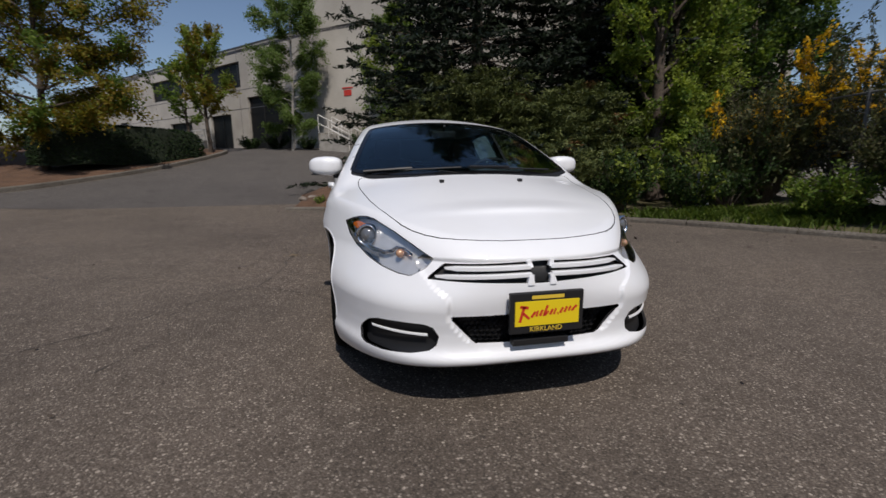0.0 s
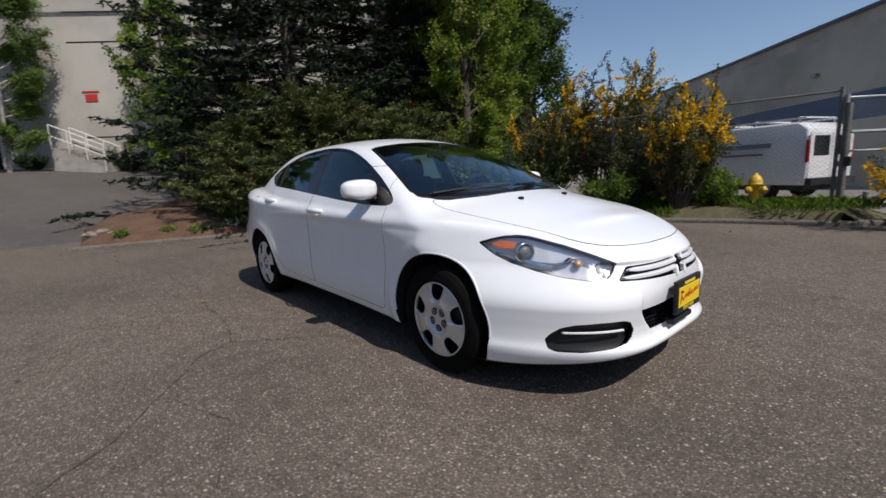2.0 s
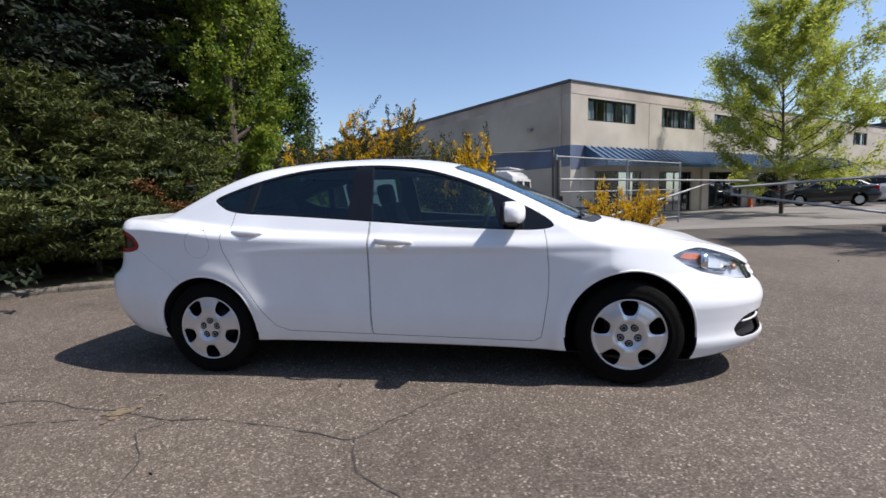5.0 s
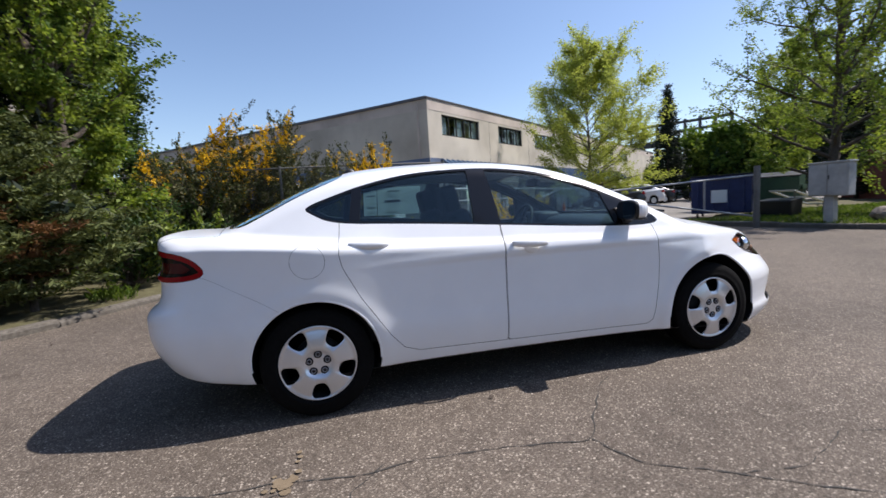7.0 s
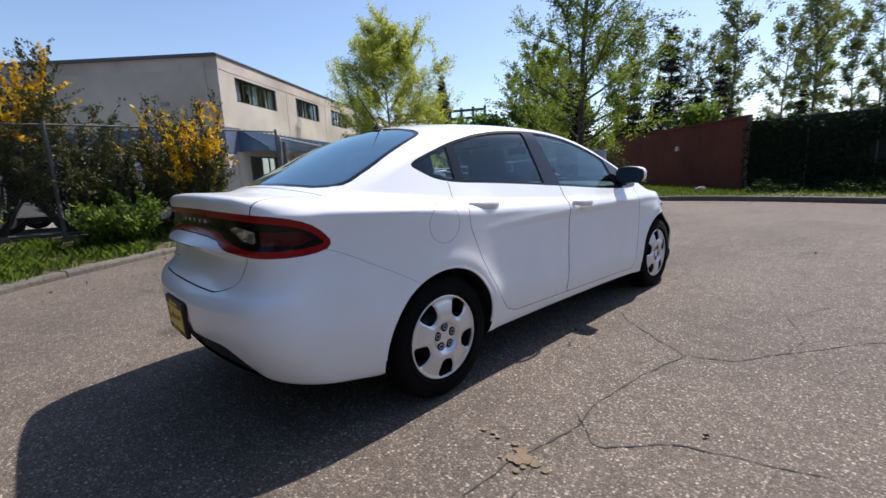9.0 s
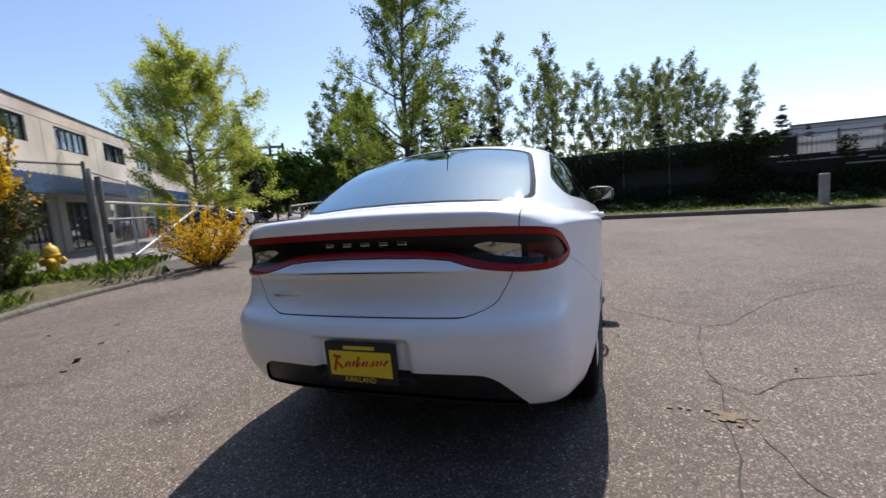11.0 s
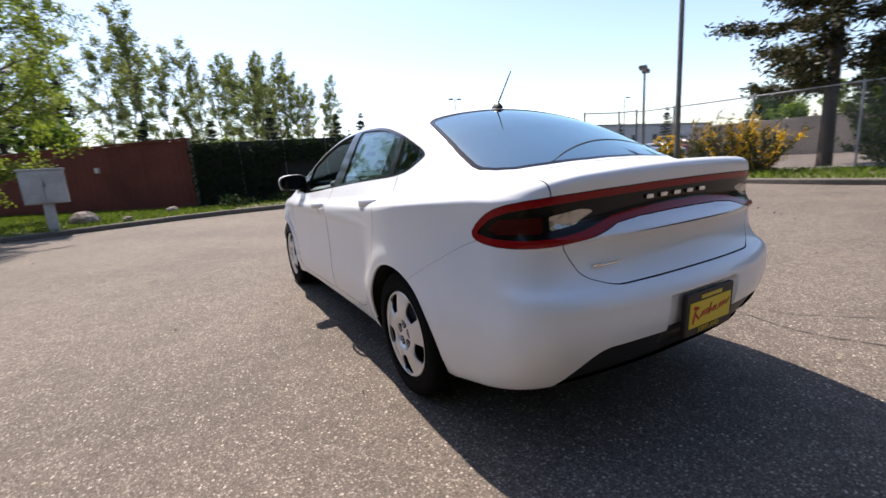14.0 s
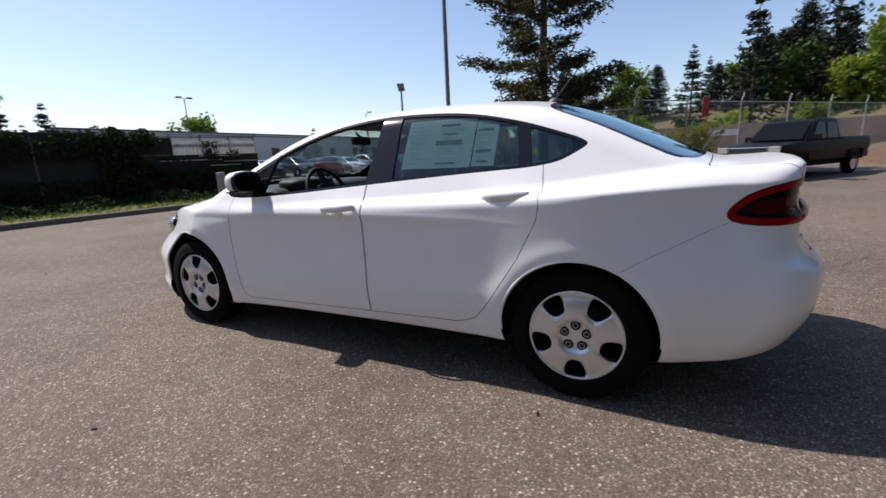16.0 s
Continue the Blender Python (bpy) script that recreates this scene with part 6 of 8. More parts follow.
nrm = np.array((-0.785, -0.62))
A0 = np.array(B0) + d * 0.9
ALEN = 30.0


def aw_pt(s, o, z):
    q = A0 + d * s + nrm * o
    return (q[0], q[1], z)


bm = bmesh.new()
q = [bm.verts.new(aw_pt(s, o, z)) for s, o, z in ((0, 0.01, 3.38), (ALEN, 0.01, 3.38), (ALEN, 1.35, 2.55), (0, 1.35, 2.55), (0, 0.01, 3.34), (ALEN, 0.01, 3.34), (ALEN, 1.35, 2.51), (0, 1.35, 2.51))]
for fc in ((0, 1, 2, 3), (7, 6, 5, 4), (0, 3, 7, 4), (1, 5, 6, 2), (3, 2, 6, 7)):
    bm.faces.new([q[i] for i in fc])
part("awning_sheet", bm, M_AWNING, aw, "blue standing-seam metal sheet")
for k in range(int(ALEN / 0.45) + 1):
    s = k * 0.45
    bm = bmesh.new()
    q = [bm.verts.new(aw_pt(a, o, z)) for a in (s - 0.02, s + 0.02) for o, z in ((0.02, 3.38), (1.36, 2.55), (1.36, 2.60), (0.02, 3.43))]
    for fc in ((0, 1, 2, 3), (7, 6, 5, 4), (3, 2, 6, 7), (1, 5, 6, 2), (0, 3, 7, 4)):
        bm.faces.new([q[i] for i in fc])
    part("rib", bm, M_AWNING, aw)
part("fascia", prism([aw_pt(0, 1.33, 0)[:2], aw_pt(ALEN, 1.33, 0)[:2], aw_pt(ALEN, 1.37, 0)[:2], aw_pt(0, 1.37, 0)[:2]], 2.40, 2.56), M_AWNING, aw)
bm = bmesh.new()
q = [bm.verts.new(aw_pt(0.0, o, z)) for o, z in ((0.0, 3.36), (1.35, 2.53), (1.35, 2.42), (0.0, 2.42))]
bm.faces.new(q)
part("awning_end", bm, M_AWNING, aw)
for s in (0.3, 5.4, 10.2, 15.6, 20.6):
    part("pilaster", strip(B1, B0, 48 - s - 0.7, 48 - s - 0.3, 0.002, 0.12, 0, 2.4), M_BEIGE, bb)

# grey concrete building up the drive
A0b = (-2.4, 23.0)
AW = (A0b[0] - 0.70 * 42, A0b[1] + 0.714 * 42)
AE = (A0b[0] + 0.80 * 22, A0b[1] - 0.60 * 22)
ab = empty("warehouse_building", label="large pale concrete panel building with dark recessed bays", category="building")
bays = [(2.2, 6.6, 1.5, 5.6), (8.6, 11.2, 1.5, 4.7), (13.8, 17.0, 1.5, 4.5), (20, 23, 1.5, 4.5)]
ups = [(7.2, 12.6, 6.3, 7.9), (14.5, 19.5, 6.3, 7.8)]
cler = [(24.5 + 2.6 * k, 26.0 + 2.6 * k, 4.3, 5.1) for k in range(6)]
facade("wall", AW, A0b, 0.5, 8.7, [(42 - b, 42 - a, c, e) for a, b, c, e in bays + ups + cler], M_CONCRETEPANEL, ab, 0.3, "pale concrete panels")
for a, b, c, e in bays + ups + cler:
    window(ab, AW, A0b, 42 - b, 42 - a, c, e, max(2, int((b - a) / 1.2)), (), 0.24, M_DARKGLASS)
facade("tower_wall", A0b, AE, 0.5, 10.2, [], M_CONCRETEPANEL, ab, 0.3, "tall blank concrete corner")
part("tower_return", prism([A0b, (A0b[0] - 0.42, A0b[1] + 0.43), (A0b[0] + 2.4, A0b[1] + 3.4), (A0b[0] + 2.8, A0b[1] + 3.0)], 8.7, 10.2), M_CONCRETEPANEL, ab)
for z in (8.55, 7.35, 3.4):
    part("reveal", strip(A0b, AE, 1.6, 22, 0.001, 0.006, z, z + 0.06), M_WINFRAME, ab, "dark horizontal joint")
for z in (4.9, 6.1):
    part("reveal", strip(AW, A0b, 0, 41.5, 0.001, 0.006, z, z + 0.04), M_FLASH, ab)
for s in (7.4, 12.8, 19.0, 24.0, 30.0, 36.0):
    part("panel_joint", strip(AW, A0b, 42 - s - 0.015, 42 - s + 0.015, 0.001, 0.006, 0.5, 8.7), M_FLASH, ab)
part("coping", strip(AW, A0b, 0, 41.6, -0.3, 0.03, 8.7, 8.78), M_FLASH, ab)
part("sign", strip(A0b, AE, 2.0, 2.5, 0.002, 0.03, 4.95, 5.25), M_SIGNRED, ab, "small red sign")
part("sign", strip(A0b, AE, 1.9, 2.6, 0.002, 0.03, 5.33, 5.39), M_SIGNRED, ab)
part("roof", prism([A0b, AW, (AW[0] + 16, AW[1] + 16), (AE[0] + 14, AE[1] + 14), AE], 8.4, 8.6), M_FLASH, ab)
for s in (26.5, 29.0):
    part("wall_light", strip(AW, A0b, 42 - s, 42 - s + 0.3, 0.0, 0.25, 6.6, 6.8), M_FLASH, ab)

# outside stair with white rails by the tower
st = empty("outside_stair", label="short concrete stair with white pipe rails by the wall", category="stairs")
for k in range(7):
    part("step", strip(A0b, AE, 1.3 + k * 0.28, 1.58 + k * 0.28, 0.3, 1.5, 0.9, 2.9 - k * 0.13 + 0.0), M_CONCRETE, st)
for o in (0.34, 1.46):
    for dz in (0.45, 0.9):
        a = np.array(A0b) + np.array((0.8, -0.6)) * 1.3 + np.array((-0.6, -0.8)) * o
        b = np.array(A0b) + np.array((0.8, -0.6)) * 3.3 + np.array((-0.6, -0.8)) * o
        part("rail", rod((a[0], a[1], 2.95 + dz), (b[0], b[1], 2.05 + dz), 0.025), M_WHITEPAINT, st)
    for k in range(4):
        a = np.array(A0b) + np.array((0.8, -0.6)) * (1.3 + k * 0.66) + np.array((-0.6, -0.8)) * o
        part("post", rod((a[0], a[1], 1.9), (a[0], a[1], 3.85 - k * 0.3), 0.022), M_WHITEPAINT, st)
# ramp wall with rail at the bays
rp = empty("loading_ramp", label="low white-railed loading ramp beside the dark bays", category="ramp")
part("ramp_wall", strip(AW, A0b, 42 - 14.5, 42 - 9.0, 1.6, 1.85, 1.6, 2.9), M_CONCRETE, rp)
for z in (3.2, 3.55):
    part("rail", strip(AW, A0b, 42 - 14.5, 42 - 9.0, 1.7, 1.75, z, z + 0.05), M_WHITEPAINT, rp)
for k in range(6):
    part("post", strip(AW, A0b, 42 - 14.5 + k * 1.09, 42 - 14.45 + k * 1.09, 1.7, 1.75, 2.9, 3.55), M_WHITEPAINT, rp)

# far long building over the storage yard
lb = empty("long_building", label="long low pale warehouse across the car storage yard", category="building")
facade("wall", (-135, -72), (-24, -66), -0.2, 6.6, [(10 + 9 * k, 12.2 + 9 * k, 2.6 if k % 3 else 0, 4.2) for k in range(11)], M_PALEWALL, lb, label="white panel wall")
for k in range(11):
    part("window", strip((-135, -72), (-24, -66), 10 + 9 * k, 12.2 + 9 * k, -0.2, -0.15, 2.6 if k % 3 else 0, 4.2), M_WINFRAME, lb)
part("coping", strip((-135, -72), (-24, -66), 0, 111.1, -0.3, 0.1, 6.6, 6.85), M_FLASH, lb)
part("roof", prism([(-24, -66), (-135, -72), (-134, -95), (-23, -92)], 6.2, 6.4), M_FLASH, lb)


# ---- walls and fences ----
rw = empty("board_wall", label="red-brown painted board wall with capped top", category="wall", kind="structure")
R0, R1 = (1.47, -15.44), (16.4, -28.8)
RL = math.hypot(R1[0] - R0[0], R1[1] - R0[1])
nb = int(RL / 0.30)
for k in range(nb):
    s0_ = k * RL / nb
    o = 0.006 * math.sin(k * 12.9898) 
    part("board", strip(R1, R0, RL - s0_ - RL / nb + 0.006, RL - s0_ - 0.006, -0.03, o, -0.05, 2.52 + 0.008 * math.sin(k * 3.1)), M_REDWALL, rw)
part("cap", strip(R1, R0, -0.02, RL + 0.02, -0.08, 0.06, 2.53, 2.60), M_REDWALL, rw)
part("backing", strip(R1, R0, 0, RL, -0.09, -0.04, -0.05, 2.52), M_REDWALL, rw)
part("light_box", strip(R1, R0, RL - 4.36, RL - 4.22, 0.01, 0.10, 1.58, 1.78), M_WHITEPAINT, rw)

ds = empty("screen_fence", label="dark privacy screen on steel posts, half grown over", category="fence", kind="structure")
S0, S1 = (1.44, -15.41), (-4.9, -14.52)
SL = math.hypot(S1[0] - S0[0], S1[1] - S0[1])
part("post", rod((S0[0] + 0.02, S0[1] + 0.05, 0), (S0[0] + 0.02, S0[1] + 0.05, 2.55), 0.05), M_OLDSTEEL, ds)
for k in range(4):
    part("screen_panel", strip(S0, S1, SL * k / 4 + 0.02, SL * (k + 1) / 4 - 0.02, -0.02, 0.0, 0.10, 2.36), M_SCREEN, ds)
    q = np.array(S0) + (np.array(S1) - np.array(S0)) * (k + 1) / 4
    part("post", rod((q[0], q[1] - 0.07, 0), (q[0], q[1] - 0.07, 2.42), 0.04), M_OLDSTEEL, ds)
part("rail", strip(S0, S1, 0, SL, -0.05, -0.025, 2.33, 2.38), M_OLDSTEEL, ds)

sf = empty("slatted_fence", label="fence of pale weathered slats above a dark screen", category="fence")
F0, F1 = (-4.92, -14.53), (-10.3, -13.75)
FL = math.hypot(F1[0] - F0[0], F1[1] - F0[1])
ns = 26
for k in range(ns):
    s = FL * (0.40 + 0.595 * (k + 0.5) / ns)
    part("slat", strip(F0, F1, s - 0.052, s + 0.052, -0.02, 0.004 * (k % 2), 0.9, 2.16 + 0.03 * math.sin(k * 7.7)), M_SLAT, sf)
for z in (1.1, 1.95):
    part("rail", strip(F0, F1, 0, FL, -0.07, -0.025, z, z + 0.06), M_OLDSTEEL, sf)
part("top_rail", strip(F0, F1, 0, FL, -0.06, -0.01, 2.24, 2.28), M_OLDSTEEL, sf)
for k in range(6):
    q = np.array(F0) + (np.array(F1) - np.array(F0)) * k / 5
    part("post", rod((q[0], q[1] - 0.1, 0), (q[0], q[1] - 0.1, 2.34), 0.04), M_OLDSTEEL, sf)
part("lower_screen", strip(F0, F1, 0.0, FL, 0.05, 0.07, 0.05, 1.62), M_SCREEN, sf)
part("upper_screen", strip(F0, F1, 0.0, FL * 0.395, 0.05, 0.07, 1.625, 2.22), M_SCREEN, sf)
for k, (u, w, z) in enumerate(((0.30, 2.2, 1.40), (0.55, 1.6, 1.54), (0.62, 1.2, 1.18), (0.72, 1.4, 1.32), (0.08, 0.9, 1.05))):
    part("loose_rail", strip(F0, F1, FL * u, min(FL, FL * u + w), 0.16, 0.20, z, z + 0.045), M_SLAT, sf, "pale rail wired across the screen")


def chain_link(name, pts, h, label, mat, z0=0.25, spacing=None, arms=0.0, mid=False, wire=True, post_r=0.033, bottom=True, gauge=0.0016):
    """Posts, rails and woven wire between plan points."""
    fe = empty(name, (0, 0, 0), 0, label, "fence")
    wv, wf = [], []
    for i, (a, b) in enumerate(zip(pts, pts[1:])):
        a3, b3 = np.array((*a, z0)), np.array((*b, z0))
        L = np.linalg.norm(b3 - a3)
        part("top_rail", rod((*a, z0 + h - 0.02), (*b, z0 + h - 0.02), 0.022, 8), mat, fe)
        if mid:
            part("mid_rail", rod((*a, z0 + h * 0.52), (*b, z0 + h * 0.52), 0.02, 8), mat, fe)
        if bottom:
            part("bottom_rail", rod((*a, z0 + 0.06), (*b, z0 + 0.06), 0.016, 6), mat, fe)
        if wire:
            step = 0.075
            m = int((L + h) / step)
            for sgn in (1, -1):
                for k in range(m):
                    t0 = -h + k * step
                    lo = max(0.0, -t0)
                    hi = min(h, L - t0)
                    if hi - lo < 0.05:
                        continue
                    s0_, s1_ = t0 + lo, t0 + hi
                    if sgn < 0:
                        s0_, s1_ = L - s0_, L - s1_
                    for ss_, zz_ in ((s0_, lo), (s1_, hi)):
                        p = a3 + (b3 - a3) * ss_ / L
                        for off in (-gauge, gauge):
                            wv.append((p[0], p[1], p[2] + zz_ + off * 1.4))
                    c = len(wv) - 4
                    wf.append((c, c + 1, c + 3, c + 2))
    for x, y in pts:
        part("post", rod((x, y, -0.1), (x, y, z0 + h + 0.04), post_r, 10), mat, fe)
        if arms:
            part("arm", rod((x, y, z0 + h), (x - 0.25, y + 0.12, z0 + h + arms), 0.02, 6), mat, fe)
    if wv:
        fast_mesh("wire", np.array(wv), np.array(wf), mat, fe, "woven galvanised wire")
    return fe


chain_link("chain_link_fence", [(8.45, -1.87), (8.22, 0.11), (8.35, 2.4), (8.9, 5.0), (10.0, 8.0)], 2.05, "rusty-grey chain-link fence among the bushes", M_OLDSTEEL, 0.26)
chain_link("gate", [(8.45, -1.95), (11.0, -4.4), (13.6, -6.9)], 2.0, "open chain-link gate with pipe frame", M_GALV, 0.18, mid=True)
gl = empty("gate", label="low pipe gate leaf with a diagonal brace, swung open", category="gate")
for a, b in (((8.35, -2.05, 1.55), (13.2, -9.0, 1.45)), ((8.35, -2.05, 0.35), (9.6, -3.8, 0.35)), ((8.5, -2.3, 0.22), (12.2, -7.5, 1.45))):
    part("pipe", rod(a, b, 0.03, 8), M_GALV, gl)
part("post", rod((8.3, -2.0, 0), (8.3, -2.0, 2.05), 0.055, 10), M_OLDSTEEL, gl, "square dark gate post")
part("latch", box(8.24, -2.1, 0.95, 8.36, -2.0, 1.12, 0.01), M_WINFRAME, gl)
gl = empty("gate", label="open pipe gate leaf with a long brace beside the dumpsters", category="gate")
for a, b in (((5.98, -9.74, 1.42), (6.55, -5.35, 1.20)), ((5.98, -9.74, 0.33), (6.55, -5.35, 1.05)), ((6.55, -5.35, 1.02), (6.55, -5.35, 1.23)), ((6.16, -8.35, 0.56), (6.16, -8.35, 1.35))):
    part("pipe", rod(a, b, 0.026, 8), M_GALV, gl)
part("post", rod((5.95, -9.85, 0), (5.95, -9.85, 1.66), 0.075, 12), M_OLDSTEEL, gl, "thick weathered gate post")
for z in (0.33, 1.42):
    part("hinge", rod((5.95, -9.85, z - 0.05), (5.95, -9.85, z + 0.05), 0.09, 12), M_OLDSTEEL, gl)
chain_link("barbed_fence", [(-15.7, 0.45), (-18.1, 2.25), (-20.9, 4.4), (-23.7, 6.6), (-26.5, 8.8), (-29.3, 11.0), (-32, 13.2)], 2.75, "tall chain-link fence with angled barbed-wire arms", M_GALV, 0.1, arms=0.38, bottom=False)
chain_link("chain_link_fence", [(-15.7, 0.45), (-15.2, -1.9), (-15.0, -4.6), (-14.7, -7.2), (-14.4, -8.6)], 2.45, "galvanised chain-link fence above a weedy kerb", M_GALV, 0.1)
chain_link("gate", [(-12.35, -9.45), (-14.1, -9.2), (-14.4, -8.6)], 2.55, "pipe-framed chain-link gate panel", M_GALV, 0.05, mid=True)
bw = empty("block_wall", label="tan block retaining wall behind the fence", category="wall", kind="structure")
W0, W1 = (-30.5, -16), (-35.5, 30)
WL = math.hypot(W1[0] - W0[0], W1[1] - W0[1])
for c in range(9):
    for k in range(28):
        o = 0.5 * (c % 2)
        s0_, s1_ = max(0, (k + o) * WL / 28 + 0.01), min(WL, (k + 1 + o) * WL / 28 - 0.01)
        if s1_ > s0_:
            part("block", strip(W1, W0, s0_, s1_, -0.3, 0.004 * math.sin(c * 5 + k * 3.3), 0.02 + c * 0.25, 0.26 + c * 0.25), M_TANWALL, bw)
part("sign", strip(W1, W0, 24.4, 26.3, 0.1, 0.14, 1.55, 1.95), M_SIGNWHITE, bw, "long white sign board")
part("sign", strip(W1, W0, 14.0, 16.0, 0.1, 0.14, 2.3, 2.7), M_SIGNWHITE, bw)
tagged(part("sign_plate", box(-18.9, 2.82, 2.2, -18.6, 3.05, 2.95), M_SIGNRED), "small red and white warning plate wired to the fence", "sign")


# ---- lamp posts ----
def lamp_post(at, h, heads, label, r=0.09):
    lp = empty("lamp_post", (*at, 0), 0, label, "lamp post")
    part("pole", rod((0, 0, 0), (0, 0, h), r, 12, r * 0.6), M_OLDSTEEL, lp)
    part("base", rod((0, 0, 0), (0, 0, 0.5), r * 2.4, 14), M_CONCRETE, lp)
    for a in heads:
        c, s_ = math.cos(radians(a)), math.sin(radians(a))
        part("arm", rod((0, 0, h), (0.5 * c, 0.5 * s_, h + 0.12), 0.035), M_OLDSTEEL, lp)
        bm = box(0.4, -0.2, h + 0.04, 1.0, 0.2, h + 0.22, 0.03)
        bm.transform(Matrix.Rotation(radians(a), 4, "Z"))
        part("lamp_head", bm, M_OLDSTEEL, lp)
    return lp


lamp_post((-13.2, -6.1), 16.0, (40,), "tall slim dark steel lamp post")
lamp_post((-21.4, -13.3), 5.25, (30, 210), "lamp post with a twin flood head")
lamp_post((-33, -52), 9.5, (0, 180), "distant lamp post with twin heads")
lamp_post((-62, -46), 9.0, (90,), "distant single lamp post")
lamp_post((-14, -62), 10.0, (0, 180), "distant lamp post over the yard")

# ---- things about the yard ----
def profile_solid(outline, half, bevel=0.03, tuck=None, bm=None, seg=2):
    """A side outline (length, height) extruded across, edges rounded; tuck(z) narrows it with height."""
    bm = bm or bmesh.new()
    a = [bm.verts.new((-half, y, z)) for y, z in outline]
    b = [bm.verts.new((half, y, z)) for y, z in outline]
    n = len(a)
    for i in range(n):
        bm.faces.new((a[i], b[i], b[(i + 1) % n], a[(i + 1) % n]))
    bm.faces.new(a[::-1])
    bm.faces.new(b)
    bmesh.ops.recalc_face_normals(bm, faces=bm.faces)
    if tuck:
        for v in bm.verts:
            v.co.x *= tuck(v.co.z)
    if bevel:
        bmesh.ops.bevel(bm, geom=list(bm.edges), offset=bevel, segments=seg, affect="EDGES", profile=0.6)
    return bm


def simple_wheel(parent, x, y, r, w, cover):
    s = 1 if x > 0 else -1
    wh = empty("wheel", (x, y, r))
    wh.parent = parent
    part("tyre", lathe([(r * 0.62, -w), (r * 0.9, -w), (r, -w * 0.7), (r, w * 0.7), (r * 0.9, w), (r * 0.62, w)], 28, "x"), M_RUBBER, wh, "", True)
    part("rim", lathe([(r * 0.64, s * w * 0.98), (r * 0.58, s * w * 0.8), (r * 0.3, s * w * 0.9), (0.001, s * w * 0.9)], 20, "x"), cover, wh, "", True)
    return wh


M_BODY_WHITE = material("fleet_white_paint", (0.70, 0.70, 0.70), 0.35, coat=0.6)
M_TRUCK = material("black_truck_paint", (0.005, 0.005, 0.006), 0.45, spec=0.15)
M_CARGLASS = material("dark_car_glass", (0.010, 0.012, 0.014), 0.08, spec=0.35)
M_BAR = material("faded_blue_lettering", (0.16, 0.19, 0.24), 0.6)


def van(at, rz):
    """White panel van with roof rack, its tail at -y."""
    v = empty("van", at, rz, "white panel van with roof rack and faded side lettering, parked", "van")
    L0, L1 = -2.75, 2.75
    body = [(L0, 0.42), (L0 - 0.02, 1.0), (L0 + 0.06, 1.85), (L0 + 0.30, 2.02), (1.0, 2.04), (1.35, 1.95), (2.0, 1.28), (L1 - 0.1, 1.05), (L1, 0.8), (L1, 0.42)]
    part("body", profile_solid(body, 0.98, 0.05, lambda z: 1 if z < 1.05 else 1 - 0.13 * (z - 1.05)), M_BODY_WHITE, v, "white painted body", True)
    for s in (-1, 1):
        d = empty("rear_door")
        d.parent = v
        part("door_skin", box(min(s * 0.02, s * 0.90), L0 - 0.035, 0.55, max(s * 0.02, s * 0.90), L0 - 0.005, 1.75, 0.012), M_BODY_WHITE, d)
        part("door_glass", box(min(s * 0.12, s * 0.76), L0 - 0.045, 1.16, max(s * 0.12, s * 0.76), L0 - 0.03, 1.66, 0.006), M_CARGLASS, d)
        part("tail_lamp", box(min(s * 0.885, s * 0.965), L0 - 0.03, 1.0, max(s * 0.885, s * 0.965), L0 + 0.03, 1.55, 0.01), M_REDLENS, v, "tall red tail lamp")
        part("side_bars", box(min(s * 0.985, s * 0.992), -1.9, 1.42, max(s * 0.985, s * 0.992), -0.35, 1.54, 0), M_BAR, v)
        part("side_bars", box(min(s * 0.985, s * 0.992), -1.7, 1.22, max(s * 0.985, s * 0.992), -0.5, 1.28, 0), M_BAR, v)
        part("side_glass", box(min(s * 0.945, s * 0.965), 0.55, 1.25, max(s * 0.945, s * 0.965), 1.35, 1.78, 0.02), M_CARGLASS, v)
        part("rack_rail", box(min(s * 0.72, s * 0.77), L0 + 0.2, 2.10, max(s * 0.72, s * 0.77), 0.9, 2.15, 0.006), M_BODY_WHITE, v)
        for y in (-2.4, -1.3, -0.2, 0.8):
            part("rack_leg", box(min(s * 0.73, s * 0.76), y - 0.02, 2.0, max(s * 0.73, s * 0.76), y + 0.02, 2.11), M_BODY_WHITE, v)
        for y in (-1.72, 1.75):
            simple_wheel(v, s * 0.84, y, 0.36, 0.11, M_GALV)
    for y in (-2.4, -1.3, -0.2, 0.8):
        part("rack_bar", box(-0.76, y - 0.02, 2.13, 0.76, y + 0.02, 2.17, 0.005), M_BODY_WHITE, v)
    part("rear_bumper", box(-0.95, L0 - 0.14, 0.42, 0.95, L0 + 0.02, 0.60, 0.02), M_BLACK, v)
    part("number_plate", box(0.30, L0 - 0.048, 0.86, 0.60, L0 - 0.036, 1.00), M_BLACK, v)
    part("windscreen", box(-0.80, 1.45, 1.35, 0.80, 1.5, 1.8), M_CARGLASS, v)
    part("underside", box(-0.8, L0 + 0.1, 0.28, 0.8, L1 - 0.2, 0.44), M_LINER, v)
    return v


van((13.75, 1.35, 0.02), -20)


